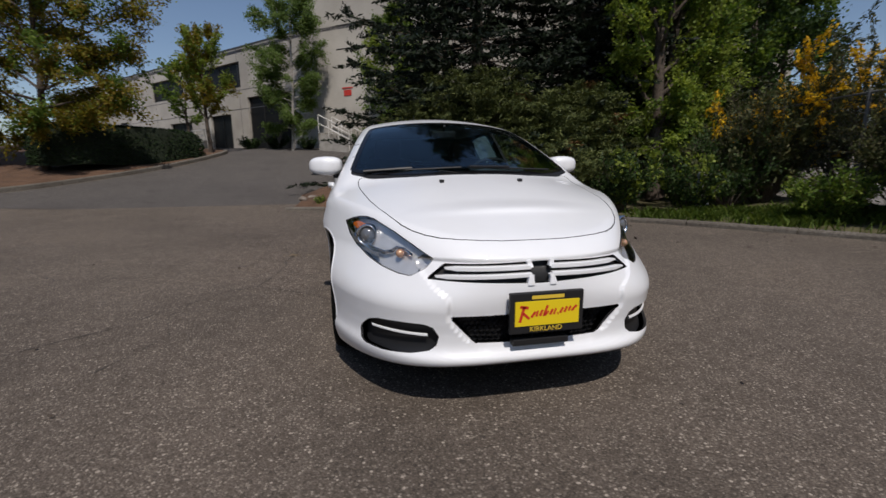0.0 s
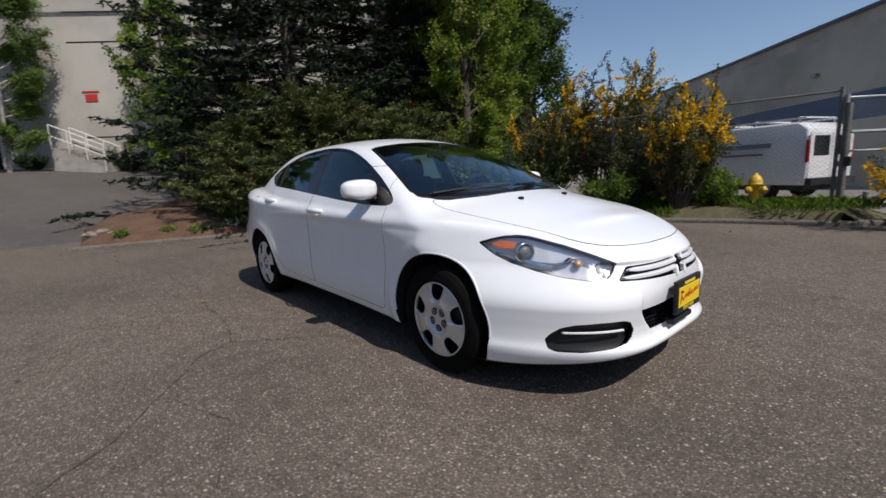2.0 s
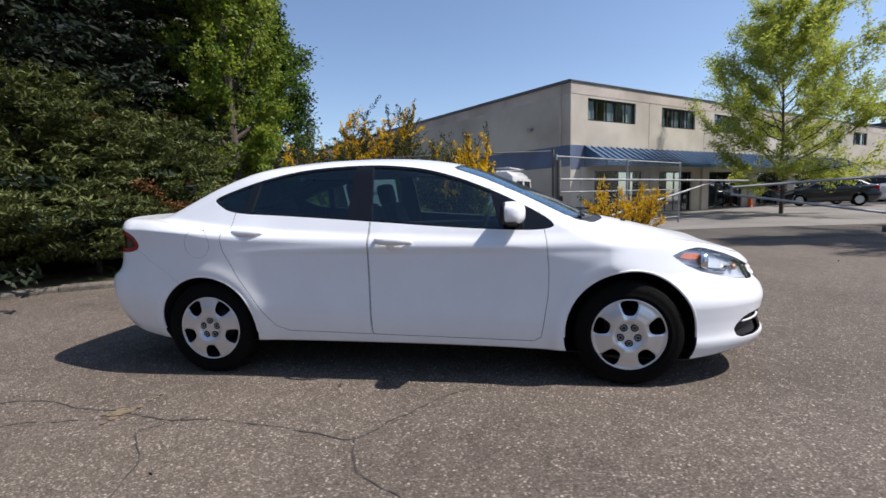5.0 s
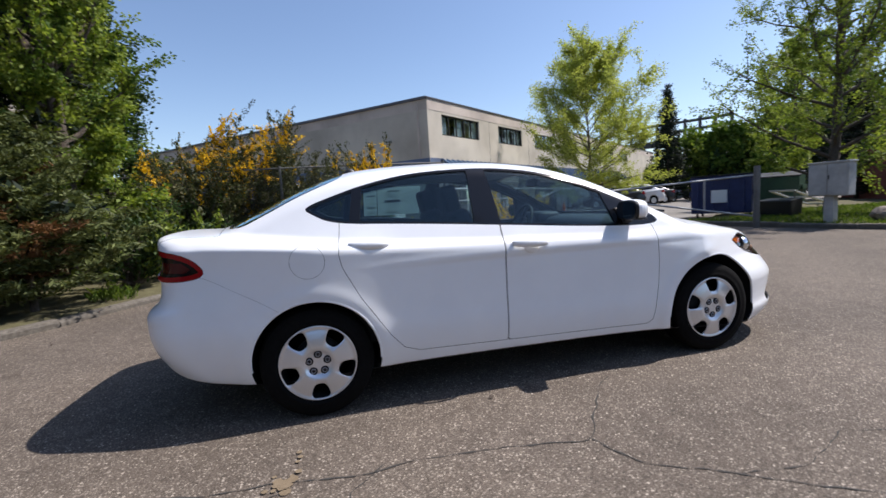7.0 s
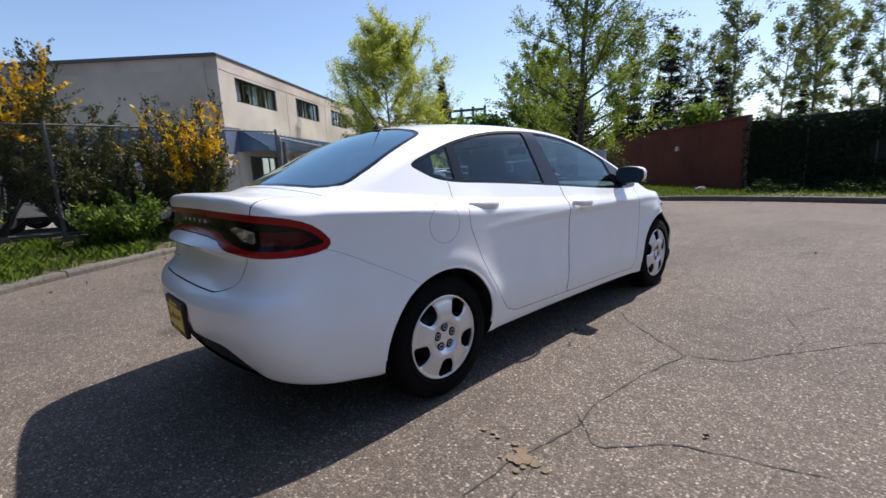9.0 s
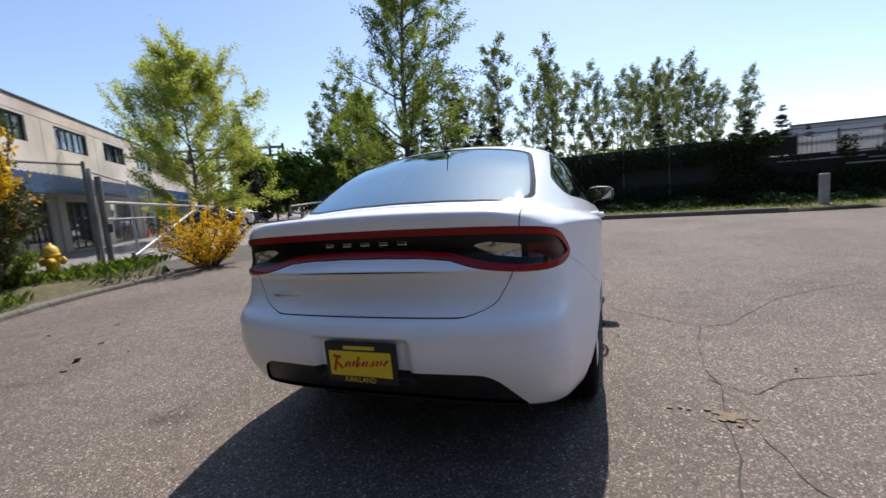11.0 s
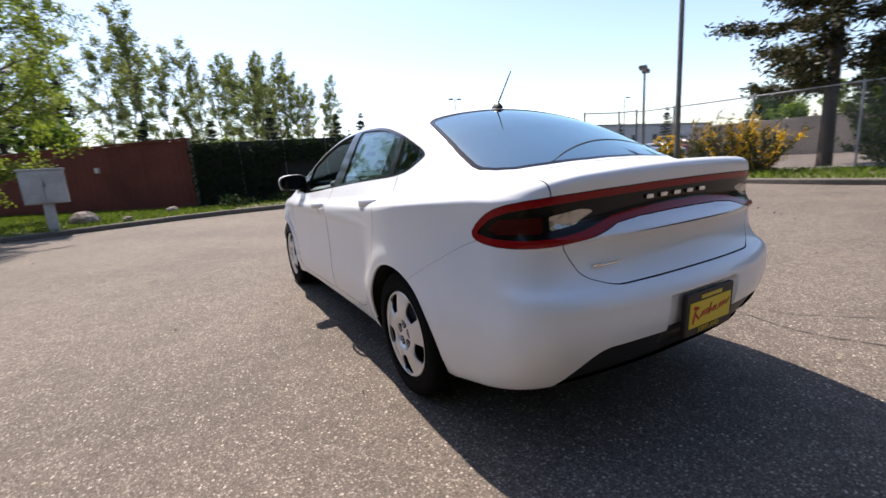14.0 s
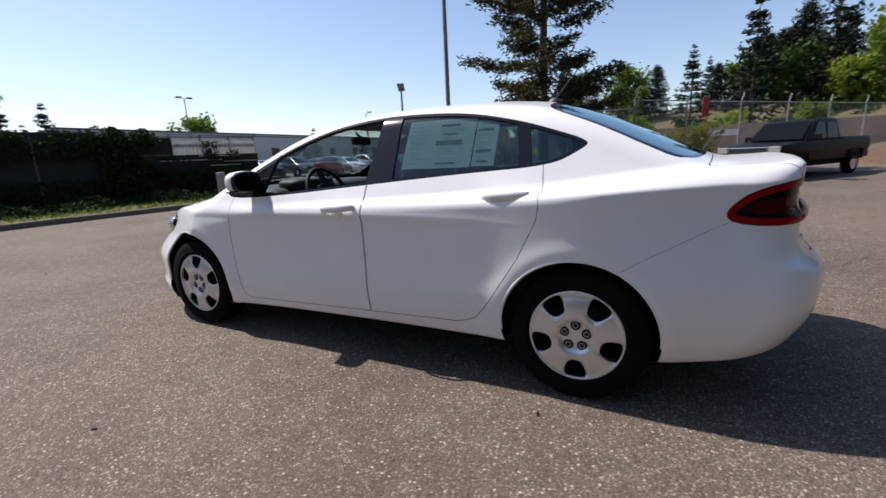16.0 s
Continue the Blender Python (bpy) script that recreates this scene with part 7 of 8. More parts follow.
def pickup(at, rz):
    """Black crew-cab pickup, its nose at -y."""
    t = empty("pickup_truck", at, rz, "black crew-cab pickup truck with chrome grille, parked by the fence", "pickup truck")
    lower = [(-2.9, 0.55), (-2.92, 0.95), (-2.80, 1.12), (-1.45, 1.22), (-1.2, 1.20), (0.95, 1.22), (1.0, 1.26), (2.88, 1.28), (2.92, 1.2), (2.92, 0.55)]
    part("body", profile_solid(lower, 0.98, 0.05), M_TRUCK, t, "black painted lower body", True)
    cab = [(-1.45, 1.18), (-0.62, 1.84), (-0.35, 1.92), (0.6, 1.93), (0.82, 1.86), (0.98, 1.2)]
    part("cab", profile_solid(cab, 0.90, 0.06, lambda z: 1 if z < 1.25 else 1 - 0.22 * (z - 1.25)), M_TRUCK, t, "", True)
    for s in (-1, 1):
        for y0, y1 in ((-0.95, -0.08), (0.02, 0.72)):
            bm = bmesh.new()
            q = [bm.verts.new((s * xx, y, z)) for xx, y, z in ((0.905, y0, 1.28), (0.905, y1, 1.28), (0.805, y1 - 0.02, 1.80), (0.805, max(y0 + 0.0, -0.55 if y0 < -0.5 else y0 + 0.02), 1.80))]
            bm.faces.new(q)
            bmesh.ops.solidify(bm, geom=bm.faces[:], thickness=0.012)
            part("side_glass", bm, M_CARGLASS, t)
        part("headlight", box(min(s * 0.62, s * 0.95), -2.95, 0.90, max(s * 0.62, s * 0.95), -2.85, 1.10, 0.02), M_CLEARLENS, t, "clear headlight")
        part("door_mirror", box(min(s * 0.95, s * 1.15), -1.05, 1.22, max(s * 0.95, s * 1.15), -0.95, 1.42, 0.03), M_TRUCK, t)
        part("tail_lamp", box(min(s * 0.86, s * 0.985), 2.86, 0.85, max(s * 0.86, s * 0.985), 2.94, 1.18, 0.01), M_REDLENS, t)
        for y in (-1.85, 1.85):
            simple_wheel(t, s * 0.86, y, 0.39, 0.13, M_SILVER)
            part("wheel_arch", box(min(s * 0.955, s * 0.986), y - 0.46, 0.5, max(s * 0.955, s * 0.986), y + 0.46, 0.86, 0.1), M_LINER, t)
    part("grille", box(-0.60, -2.96, 0.80, 0.60, -2.88, 1.08, 0.02), M_CHROME, t, "chrome grille")
    for k in range(4):
        part("grille_slot", box(-0.55, -2.972, 0.835 + k * 0.058, 0.55, -2.955, 0.865 + k * 0.058), M_BLACK, t)
    part("bumper", box(-0.98, -3.02, 0.50, 0.98, -2.85, 0.74, 0.04), M_CHROME, t, "chrome front bumper")
    part("number_plate", box(-0.15, -3.035, 0.55, 0.15, -3.02, 0.68), M_SIGNWHITE, t)
    bm = bmesh.new()
    q = [bm.verts.new(c) for c in ((-0.80, -1.40, 1.25), (0.80, -1.40, 1.25), (0.70, -0.70, 1.805), (-0.70, -0.70, 1.805))]
    bm.faces.new(q)
    bmesh.ops.solidify(bm, geom=bm.faces[:], thickness=0.012)
    bm.transform(Matrix.Translation((0, -0.03, 0.03)))
    part("windshield", bm, M_CARGLASS, t)
    part("bed_inside", box(-0.82, 1.12, 1.285, 0.82, 2.8, 1.292), M_LINER, t)
    part("underside", box(-0.75, -2.6, 0.38, 0.75, 2.7, 0.57), M_LINER, t)
    return t


pickup((-14.6, 5.2, 0.0), 54).scale = (0.88, 0.88, 0.88)


def hydrant(at):
    h = empty("fire_hydrant", at, 25, "yellow painted fire hydrant standing in grass", "fire hydrant")
    part("barrel", lathe([(0.001, 0.0), (0.15, 0.0), (0.15, 0.04), (0.105, 0.05), (0.10, 0.06), (0.098, 0.44), (0.125, 0.45), (0.125, 0.49), (0.10, 0.50)], 24), M_HYDRANT, h, "", True)
    part("bonnet", lathe([(0.118, 0.50), (0.115, 0.53), (0.095, 0.59), (0.055, 0.635), (0.03, 0.645), (0.03, 0.68), (0.001, 0.682)], 24), M_HYDRANT, h, "domed bonnet with nut", True)
    for a in (0, 120, 240):
        bm = lathe([(0.055, 0.07), (0.055, 0.135), (0.07, 0.135), (0.07, 0.17), (0.03, 0.175), (0.03, 0.20), (0.001, 0.2)], 14)
        bm.transform(Matrix.Rotation(radians(a), 4, "Z") @ Matrix.Translation((0, 0, 0.36)) @ Matrix.Rotation(math.pi / 2, 4, "Y"))
        part("hose_cap", bm, M_HYDRANT, h, "", True)
    return h


hydrant((7.87, -0.80, 0.20))
hb = empty("bollard", (8.15, -2.35, 0), 0, "short grey stub post by the gate", "bollard")
part("stub", rod((0, 0, 0), (0, 0, 0.5), 0.04, 10), M_GALV, hb)


def dumpster(at, rz, w, d, h, mat, label, sticker=True):
    b = empty("dumpster", at, rz, label, "dumpster")
    body = [(-d / 2 + 0.05, 0.16), (-d / 2, h * 0.98), (d / 2, h * 0.86), (d / 2 - 0.05, 0.16)]
    part("body", profile_solid(body, w / 2, 0.012), mat, b)
    part("rim", box(-w / 2 - 0.03, -d / 2 - 0.03, h * 0.90, w / 2 + 0.03, -d / 2 + 0.01, h * 0.96, 0.008), mat, b)
    for k in range(4):
        x = -w / 2 + w * (k + 0.5) / 4
        part("rib", box(x - 0.03, -d / 2 - 0.02, 0.2, x + 0.03, -d / 2 + 0.05, h * 0.9, 0.008), mat, b)
    for s in (-1, 1):
        bm = box(min(0.01 * s, s * w / 2 * 1.02), -d / 2 - 0.03, 0, max(0.01 * s, s * w / 2 * 1.02), d / 2 + 0.02, 0.035, 0.01)
        bm.transform(Matrix.Translation((0, 0, h * 0.935)) @ Matrix.Rotation(-math.atan2(h * 0.12, d), 4, "X"))
        part("lid", bm, M_BLACK, b, "black plastic lid")
        part("fork_pocket", box(min(s * w / 2, s * (w / 2 + 0.09)), -d * 0.35, h * 0.52, max(s * w / 2, s * (w / 2 + 0.09)), d * 0.35, h * 0.64, 0.01), mat, b)
        for y in (-d * 0.35, d * 0.35):
            part("castor", rod((s * w * 0.4 - 0.03, y, 0.075), (s * w * 0.4 + 0.03, y, 0.075), 0.075, 12), M_RUBBER, b)
    if sticker:
        part("sticker", box(-0.28, -d / 2 - 0.026, h * 0.36, 0.22, -d / 2 - 0.018, h * 0.66), M_SIGNWHITE, b, "white printed notice")
    return b


dumpster((10.12, -13.22, 0.02), 214, 1.92, 1.3, 1.55, M_BLUEBIN, "dark blue steel dumpster with black lids")
dumpster((10.9, -16.6, 0.10), 28, 1.9, 1.3, 1.5, M_GREENBIN, "dark green steel dumpster with black lids", False)
ju = empty("scrap_frame", label="white discarded window frame leaning behind the gate post", category="scrap")
U, V, W = Vector((0.32, -2.3, -0.62)), Vector((0.85, 0.12, 0.0)), Vector((0, 0, 0.05))
O = Vector((8.75, -14.9, 0.86))
def frame_bar(p, q, w):
    """A bar of the frame from p to q, w wide."""
    bm = bmesh.new()
    d = w.normalized() * 0.11
    ring = [[bm.verts.new(c + e) for e in (Vector(), d, d + W, W)] for c in (p, q)]
    for j in range(4):
        bm.faces.new((ring[0][j], ring[0][(j + 1) % 4], ring[1][(j + 1) % 4], ring[1][j]))
    bm.faces.new(ring[0][::-1])
    bm.faces.new(ring[1])
    bmesh.ops.recalc_face_normals(bm, faces=bm.faces[:])
    return bm


for p, q, w in ((O, O + U, V), (O + V, O + V + U, -V), (O, O + V, U), (O + U, O + U + V, -U), (O + U * 0.45, O + U * 0.45 + V, U)):
    part("bar", frame_bar(p, q, w), M_SIGNWHITE, ju)
part("prop", rod((8.8, -14.98, 0.05), (8.8, -14.98, 0.87), 0.03, 8), M_OLDSTEEL, ju)
part("prop", rod((9.5, -17.1, 0.05), (9.5, -17.1, 0.26), 0.03, 8), M_OLDSTEEL, ju)
bm = profile_solid([(-0.35, 0.0), (-0.45, 0.55), (0.45, 0.5), (0.35, 0.0)], 0.5, 0.05)
tagged(part("black_crate", bm, M_BLACK), "black plastic crate by the gate post", "crate").matrix_basis = pose(7.75, -12.9, 0.12, 0, 0, 15)

cb = empty("utility_cabinet", (4.70, -10.66, 0.08), 8, "grey metal utility cabinet on a stout post", "cabinet")
part("cabinet_body", box(-0.41, -0.16, 0.70, 0.41, 0.16, 1.49, 0.015), M_CABINET, cb)
for s in (-1, 1):
    part("cabinet_door", box(min(s * 0.012, s * 0.39), 0.155, 0.73, max(s * 0.012, s * 0.39), 0.178, 1.46, 0.006), M_CABINET, cb)
part("cap", box(-0.435, -0.185, 1.49, 0.435, 0.185, 1.53, 0.01), M_CABINET, cb)
part("post", box(-0.10, -0.10, -0.1, 0.10, 0.10, 0.70, 0.01), M_CABINET, cb, "square pedestal")
part("handle", box(-0.035, 0.176, 1.1, -0.02, 0.20, 1.2, 0.004), M_WINFRAME, cb)


def rock(at, r, seed, label, flat=0.7):
    bm = bmesh.new()
    bmesh.ops.create_icosphere(bm, subdivisions=3, radius=r)
    off = Vector((seed * 3.1, seed * 1.7, 0))
    for v in bm.verts:
        k = 1 + 0.35 * noise.noise(v.co / r * 0.9 + off) + 0.12 * noise.noise(v.co / r * 2.5 + off)
        v.co *= k
        v.co.z *= flat
    ob = part("rock", bm, M_ROCK, None, "", False)
    ob.matrix_basis = pose(*at, 0, 0, seed * 47)
    return tagged(ob, label, "rock", "rocks on the verges")


for i, (x, y, r) in enumerate(((4.3, -12.0, 0.34), (3.3, -11.4, 0.12), (2.3, -13.4, 0.17))):
    rock((x, y, 0.14 + r * 0.2), r, i + 1, "rough grey-brown boulder on the grass verge")
for i, (x, y, r) in enumerate(((-1.75, 8.5, 0.13), (-1.95, 8.1, 0.10), (-1.5, 8.75, 0.09), (-1.65, 8.2, 0.07), (-2.05, 8.45, 0.06))):
    rock((x, y, 0.20 + r * 0.3), r, i + 11, "pale broken stone on the bark mulch")

ts = empty("tree_stump", (5.0, 4.6, 0.2), 0, "weathered reddish log end among the weeds", "stump")
part("log", rod((0, 0, -0.1), (0.12, 0.02, 0.42), 0.13, 12, 0.10), M_BARK, ts)
pb = empty("utility_pedestal", (6.35, 3.75, 0.2), 0, "small grey plastic utility pedestal in the bushes", "pedestal")
part("pedestal_body", box(-0.10, -0.08, 0, 0.10, 0.08, 0.62, 0.02), M_CABINET, pb)
part("pedestal_cap", box(-0.11, -0.09, 0.62, 0.11, 0.09, 0.70, 0.02), M_CABINET, pb)
bl = empty("bollard", (-6.7, -11.3, 0.08), 0, "leaning grey concrete bollard by the screen fence", "bollard")
part("bollard_post", box(-0.10, -0.10, -0.05, 0.10, 0.10, 0.88, 0.03), M_CONCRETE, bl)
gb = empty("concrete_block", (-13.0, -7.7, 0.0), 12, "grey concrete barrier block by the gate", "block")
part("block_body", profile_solid([(-0.35, 0), (-0.3, 0.45), (0.3, 0.45), (0.35, 0)], 0.45, 0.03), M_CONCRETE, gb)
tc = empty("traffic_cone", (26.6, -15.9, 0.05), 0, "orange traffic cone by the shop doors", "traffic cone")
part("cone", lathe([(0.16, 0.03), (0.14, 0.05), (0.03, 0.7), (0.001, 0.7)], 16), material("orange_plastic", (0.7, 0.12, 0.02), 0.5), tc)
part("cone_base", box(-0.2, -0.2, 0, 0.2, 0.2, 0.035, 0.01), M_BLACK, tc)


# parked cars, far off
def plain_car(at, rz, paint, label, tall=1.0, long=1.0):
    """A small parked car: rounded shell with glass, lamps and wheels of its own."""
    c = empty("car", at, rz, label, "car", "parked cars")
    for nm, mesh, mat in FAR_PARTS:
        o = new(nm, mesh)
        o.parent = c
        if mat is None:
            o.material_slots[0].link = "OBJECT"
            o.material_slots[0].material = paint
    c.matrix_basis = pose(*at, 0, 0, rz) @ Matrix.Diagonal((1, long, tall, 1))
    return c


keep_pool, keep_rest = pool, rest
pool, far_tris = car_shell(52, 22, 15)
rest = far_tris
far_take = lambda fn: take(fn, 0)
far_take(lambda x, y, z: np.maximum(np.hypot(np.abs(y) - 1.351, z - 0.325) - 0.355, 0.5 - np.abs(x)))
FAR_PARTS = []


def far_piece(name, tris, mat):
    ids, inv = np.unique(tris, return_inverse=True)
    ob = mesh_ob(name, pool[ids], inv.reshape(-1, 3), [mat or M_PAINT])
    me = ob.data
    bpy.data.objects.remove(ob)
    FAR_PARTS.append((name, me, mat))


fd = far_take(side_of(DLO, 0.4, 1))
for s in (-1, 1):
    far_piece("side_glass", one_side(fd, s), M_CARGLASS)
far_piece("windshield", far_take(top_of(WS, 0.93, 0)), M_CARGLASS)
far_piece("rear_window", far_take(top_of(BG, 1.0, 0)), M_CARGLASS)
hl = far_take(corner_of(LAMP))
for s in (-1, 1):
    far_piece("headlight", one_side(hl, s), M_CLEARLENS)
far_piece("grille", far_take(front_of(GRILLE, -1.9, 0)), M_BLACK)
far_piece("tail_lights", far_take(tail_of(TAIL_LAMP)), M_REDLENS)
far_piece("body", rest, None)
pool, rest = keep_pool, keep_rest
for s in (-1, 1):
    for y in (-1.351, 1.351):
        for nm, prof, mat in (("tyre", [(0.2, s * -0.1), (0.30, s * -0.1), (0.316, s * -0.06), (0.316, s * 0.06), (0.30, s * 0.1), (0.2, s * 0.1)], M_RUBBER), ("rim", [(0.205, s * 0.1), (0.19, s * 0.07), (0.001, s * 0.085)], M_SILVER)):
            bm = lathe(prof, 20, "x")
            bm.transform(Matrix.Translation((s * 0.76, y, 0.316)))
            me = bpy.data.meshes.new(nm)
            bm.to_mesh(me)
            bm.free()
            me.materials.append(mat)
            FAR_PARTS.append((nm, me, mat))
PAINTS = {k: material(k + "_car_paint", c, 0.3, mt, coat=0.8) for k, c, mt in (("white", (0.7, 0.7, 0.7), 0), ("silver", (0.45, 0.46, 0.48), 0.5), ("black", (0.012, 0.012, 0.014), 0), ("red", (0.16, 0.012, 0.014), 0), ("blue", (0.03, 0.13, 0.38), 0.2), ("grey", (0.12, 0.125, 0.13), 0.4), ("dark_blue", (0.015, 0.025, 0.06), 0.2))}
row = ["black", "grey", "blue", "white", "silver", "dark_blue", "silver", "red", "white", "silver", "white", "black", "white", "silver", "white"]
for i, k in enumerate(row):
    x, y = -22.5 - 2.75 * i * 0.93, -27.5 + 2.75 * i * 0.28
    plain_car((x + 0.2 * math.sin(i * 5.0), y, 0.01), -190 + 2 * math.sin(i * 3.0), PAINTS[k], "%s car in a row in the storage yard" % k.replace("_", " "), 1.0 + 0.12 * (i % 3 == 1), 0.95 + 0.05 * (i % 2))
for i, k in enumerate(["white", "silver", "black", "white", "grey", "white", "silver", "blue", "white", "white", "black", "silver"]):
    plain_car((-24 - 3.0 * i, -42 + 0.9 * i, 0.01), 20, PAINTS[k], "%s car far back in the storage yard" % k, 1.0 + 0.1 * (i % 4 == 2))
plain_car((-20.6, -18.6, 0.01), -62, PAINTS["red"], "dark red hatchback near the yard gate")
for i, (k, x, y, a, tl) in enumerate((("silver", 37.0, -26.5, 40, 1.2), ("black", 42, -37, 40, 1.0), ("white", 47, -43, 40, 1.0), ("silver", 52, -49, 40, 1.1), ("dark_blue", 57, -55, 40, 1.0), ("white", 62, -61, 40, 1.0), ("grey", 31.5, -18.2, 130, 1.1), ("black", 26.5, -20.2, 150, 1.15), ("white", 28.2, -23.4, 150, 1.2), ("black", 30.4, -26.4, 150, 1.1), ("silver", 32.5, -29.2, 150, 1.0), ("dark_blue", 36.0, -34.5, 150, 1.0))):
    plain_car((x, y, 0.02), a, PAINTS[k], "%s car parked beyond the office building" % k.replace("_", " "), tl)
for i, (k, x, y, a) in enumerate((("black", -1.8, -20.0, 80), ("silver", -4.6, -21.5, 85), ("white", -9.5, -22.0, 80), ("black", -7.4, -22.0, 75), ("grey", 0.6, -22.0, 85))):
    plain_car((x, y, 0.01), a, PAINTS[k], "%s car half hidden behind the screen fence" % k, 1.0 + 0.1 * (i % 2))

# dark steel gantry on the skyline
gt = empty("steel_gantry", label="dark elevated steel gantry on the skyline beyond the trees", category="gantry")
G0, G1 = np.array((58.0, -44.0)), np.array((45.0, -52.0))
for k in range(9):
    q = G0 + (G1 - G0) * k / 8
    part("gantry_post", box(q[0] - 0.15, q[1] - 0.15, 0, q[0] + 0.15, q[1] + 0.15, 10.9 + 0.05 * k), M_DARKSTRUCT, gt)
for z in (8.2, 9.4, 10.6):
    part("gantry_beam", prism([(G0[0], G0[1] - 0.2), (G1[0], G1[1] - 0.2), (G1[0], G1[1] + 0.2), (G0[0], G0[1] + 0.2)], z, z + 0.35), M_DARKSTRUCT, gt)
part("gantry_deck", prism([(G0[0] - 0.3, G0[1] - 0.8), (G1[0] - 0.3, G1[1] - 0.8), (G1[0], G1[1] + 0.8), (G0[0], G0[1] + 0.8)], 7.6, 8.2), M_DARKSTRUCT, gt)

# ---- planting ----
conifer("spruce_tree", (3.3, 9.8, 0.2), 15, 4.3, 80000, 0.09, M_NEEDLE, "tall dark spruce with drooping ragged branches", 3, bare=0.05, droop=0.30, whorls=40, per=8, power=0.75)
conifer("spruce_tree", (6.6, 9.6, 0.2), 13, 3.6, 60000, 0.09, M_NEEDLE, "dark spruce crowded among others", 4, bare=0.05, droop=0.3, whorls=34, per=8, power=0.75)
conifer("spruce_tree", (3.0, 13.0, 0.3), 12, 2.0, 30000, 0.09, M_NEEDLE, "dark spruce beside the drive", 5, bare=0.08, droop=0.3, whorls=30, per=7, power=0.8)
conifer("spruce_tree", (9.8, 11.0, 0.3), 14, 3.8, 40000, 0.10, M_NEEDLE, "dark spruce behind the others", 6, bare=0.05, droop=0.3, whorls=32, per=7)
for i, (x, y, h, r, n) in enumerate(((1.25, 7.8, 2.5, 1.35, 28000), (2.5, 7.0, 3.1, 2.0, 42000), (4.1, 6.3, 2.6, 1.8, 34000), (1.9, 8.9, 3.4, 1.6, 26000), (5.3, 6.9, 2.9, 1.7, 26000), (3.6, 5.2, 1.5, 1.15, 16000), (1.6, 6.75, 1.1, 1.0, 14000), (2.7, 6.0, 1.2, 1.1, 14000))):
    conifer("juniper_bush", (x, y, 0.15), h, r, n, 0.062, M_JUNIPER, "spreading juniper with layered green sprays and some brown", 20 + i, bare=0.02, droop=0.05, whorls=max(6, int(3.6 * h)), per=9, power=0.5, ragged=0.45, category="bush", group="junipers along the kerb", extra=M_BROWNSPRAY, extra_share=0.045, rise=0.16, slim=0.22, fluff=1.1, level=0.34, flat=0.55)
broadleaf("maple_tree", (7.2, 6.3, 0.25), 9.6, 1.75, 0.04, 96000, 0.046, [M_LEAF_MAPLE, M_LEAF_SPRING], "leafy fresh-green maple tree with low branches", seed=7, limbs=44, second=10, mix_share=(0.72,), lift=0.12, trunks=2, loose=1.5, shape=lambda u: (0.75 + 0.5 * math.sin(math.pi * min(1, 0.1 + 0.9 * u))) * (1 - 0.5 * u ** 3))
for i, (x, y, h, r, n, sh) in enumerate(((9.7, 3.4, 3.95, 1.25, 46000, 0.42), (7.38, 0.42, 2.45, 0.66, 20000, 0.38), (8.4, 4.3, 2.9, 0.95, 26000, 0.34), (9.4, 2.2, 2.6, 1.0, 22000, 0.16), (8.6, 1.3, 1.8, 0.9, 16000, 0.05))):
    shrub("broom_bush", (x, y, 0.22), h, r, n, 0.032, [M_BROOM, M_YELLOW_FLOWER], (sh,), "tall scotch broom with yellow blossom on brownish stems", 40 + i, 50, 1.0, group="broom along the fence", crest=0.75)
shrub("forsythia_bush", (7.3, -3.35, 0.0), 1.5, 0.9, 8500, 0.025, [M_BROOM, M_YELLOW_FLOWER], (0.70,), "open bush covered in golden yellow blossom", 51, 40, 1.3, inner=1)
shrub("low_bush", (6.9, 1.7, 0.2), 0.9, 0.9, 6000, 0.035, [M_LEAF_MAPLE, M_LEAF_SPRING], (0.3,), "low leafy weeds and brambles by the kerb", 52, 34, 1.2, inner=1)
shrub("low_bush", (8.0, -0.1, 0.2), 0.95, 0.7, 4500, 0.035, [M_LEAF_MAPLE, M_LEAF_SPRING], (0.3,), "low leafy bush at the fence post", 53, 28, 1.0, inner=1)
shrub("low_bush", (6.2, 3.9, 0.2), 1.1, 1.0, 6500, 0.038, [M_LEAF_DARK, M_LEAF_SPRING], (0.3,), "leafy bramble patch below the maple", 54, 34, 1.2, inner=1)
shrub("low_bush", (4.9, 4.5, 0.2), 1.3, 0.9, 6000, 0.04, [M_LEAF_DARK, M_LEAF_SPRING], (0.35,), "pale-leaved bramble growing over the junipers", 55, 30, 1.1, inner=1)
shrub("low_bush", (7.6, 4.4, 0.2), 1.7, 1.2, 8000, 0.04, [M_LEAF_DARK, M_BROOM], (0.4,), "dark undergrowth below the broom", 56, 36, 1.0, inner=1)
for i, (x, y, r) in enumerate(((-0.7, 7.55, 0.17), (-1.5, 7.75, 0.13), (-0.2, 7.25, 0.2))):
    shrub("weed_clump", (x, y, 0.14), 0.26, r, 700, 0.022, [M_GRASS, M_LEAF_SPRING], (0.4,), "small round weed clump on the mulch edge", 60 + i, 22, 1.4, group="weeds on the mulch", inner=1)

broadleaf("birch_tree", (1.9, 18.0, 0.05), 8.4, 2.3, 0.08, 20000, 0.06, [M_LEAF_MAPLE, M_LEAF_SPRING], "soft green birch with hanging twigs beside the drive", M_BARK, seed=17, limbs=30, second=8, mix_share=(0.3,), lift=0.02)

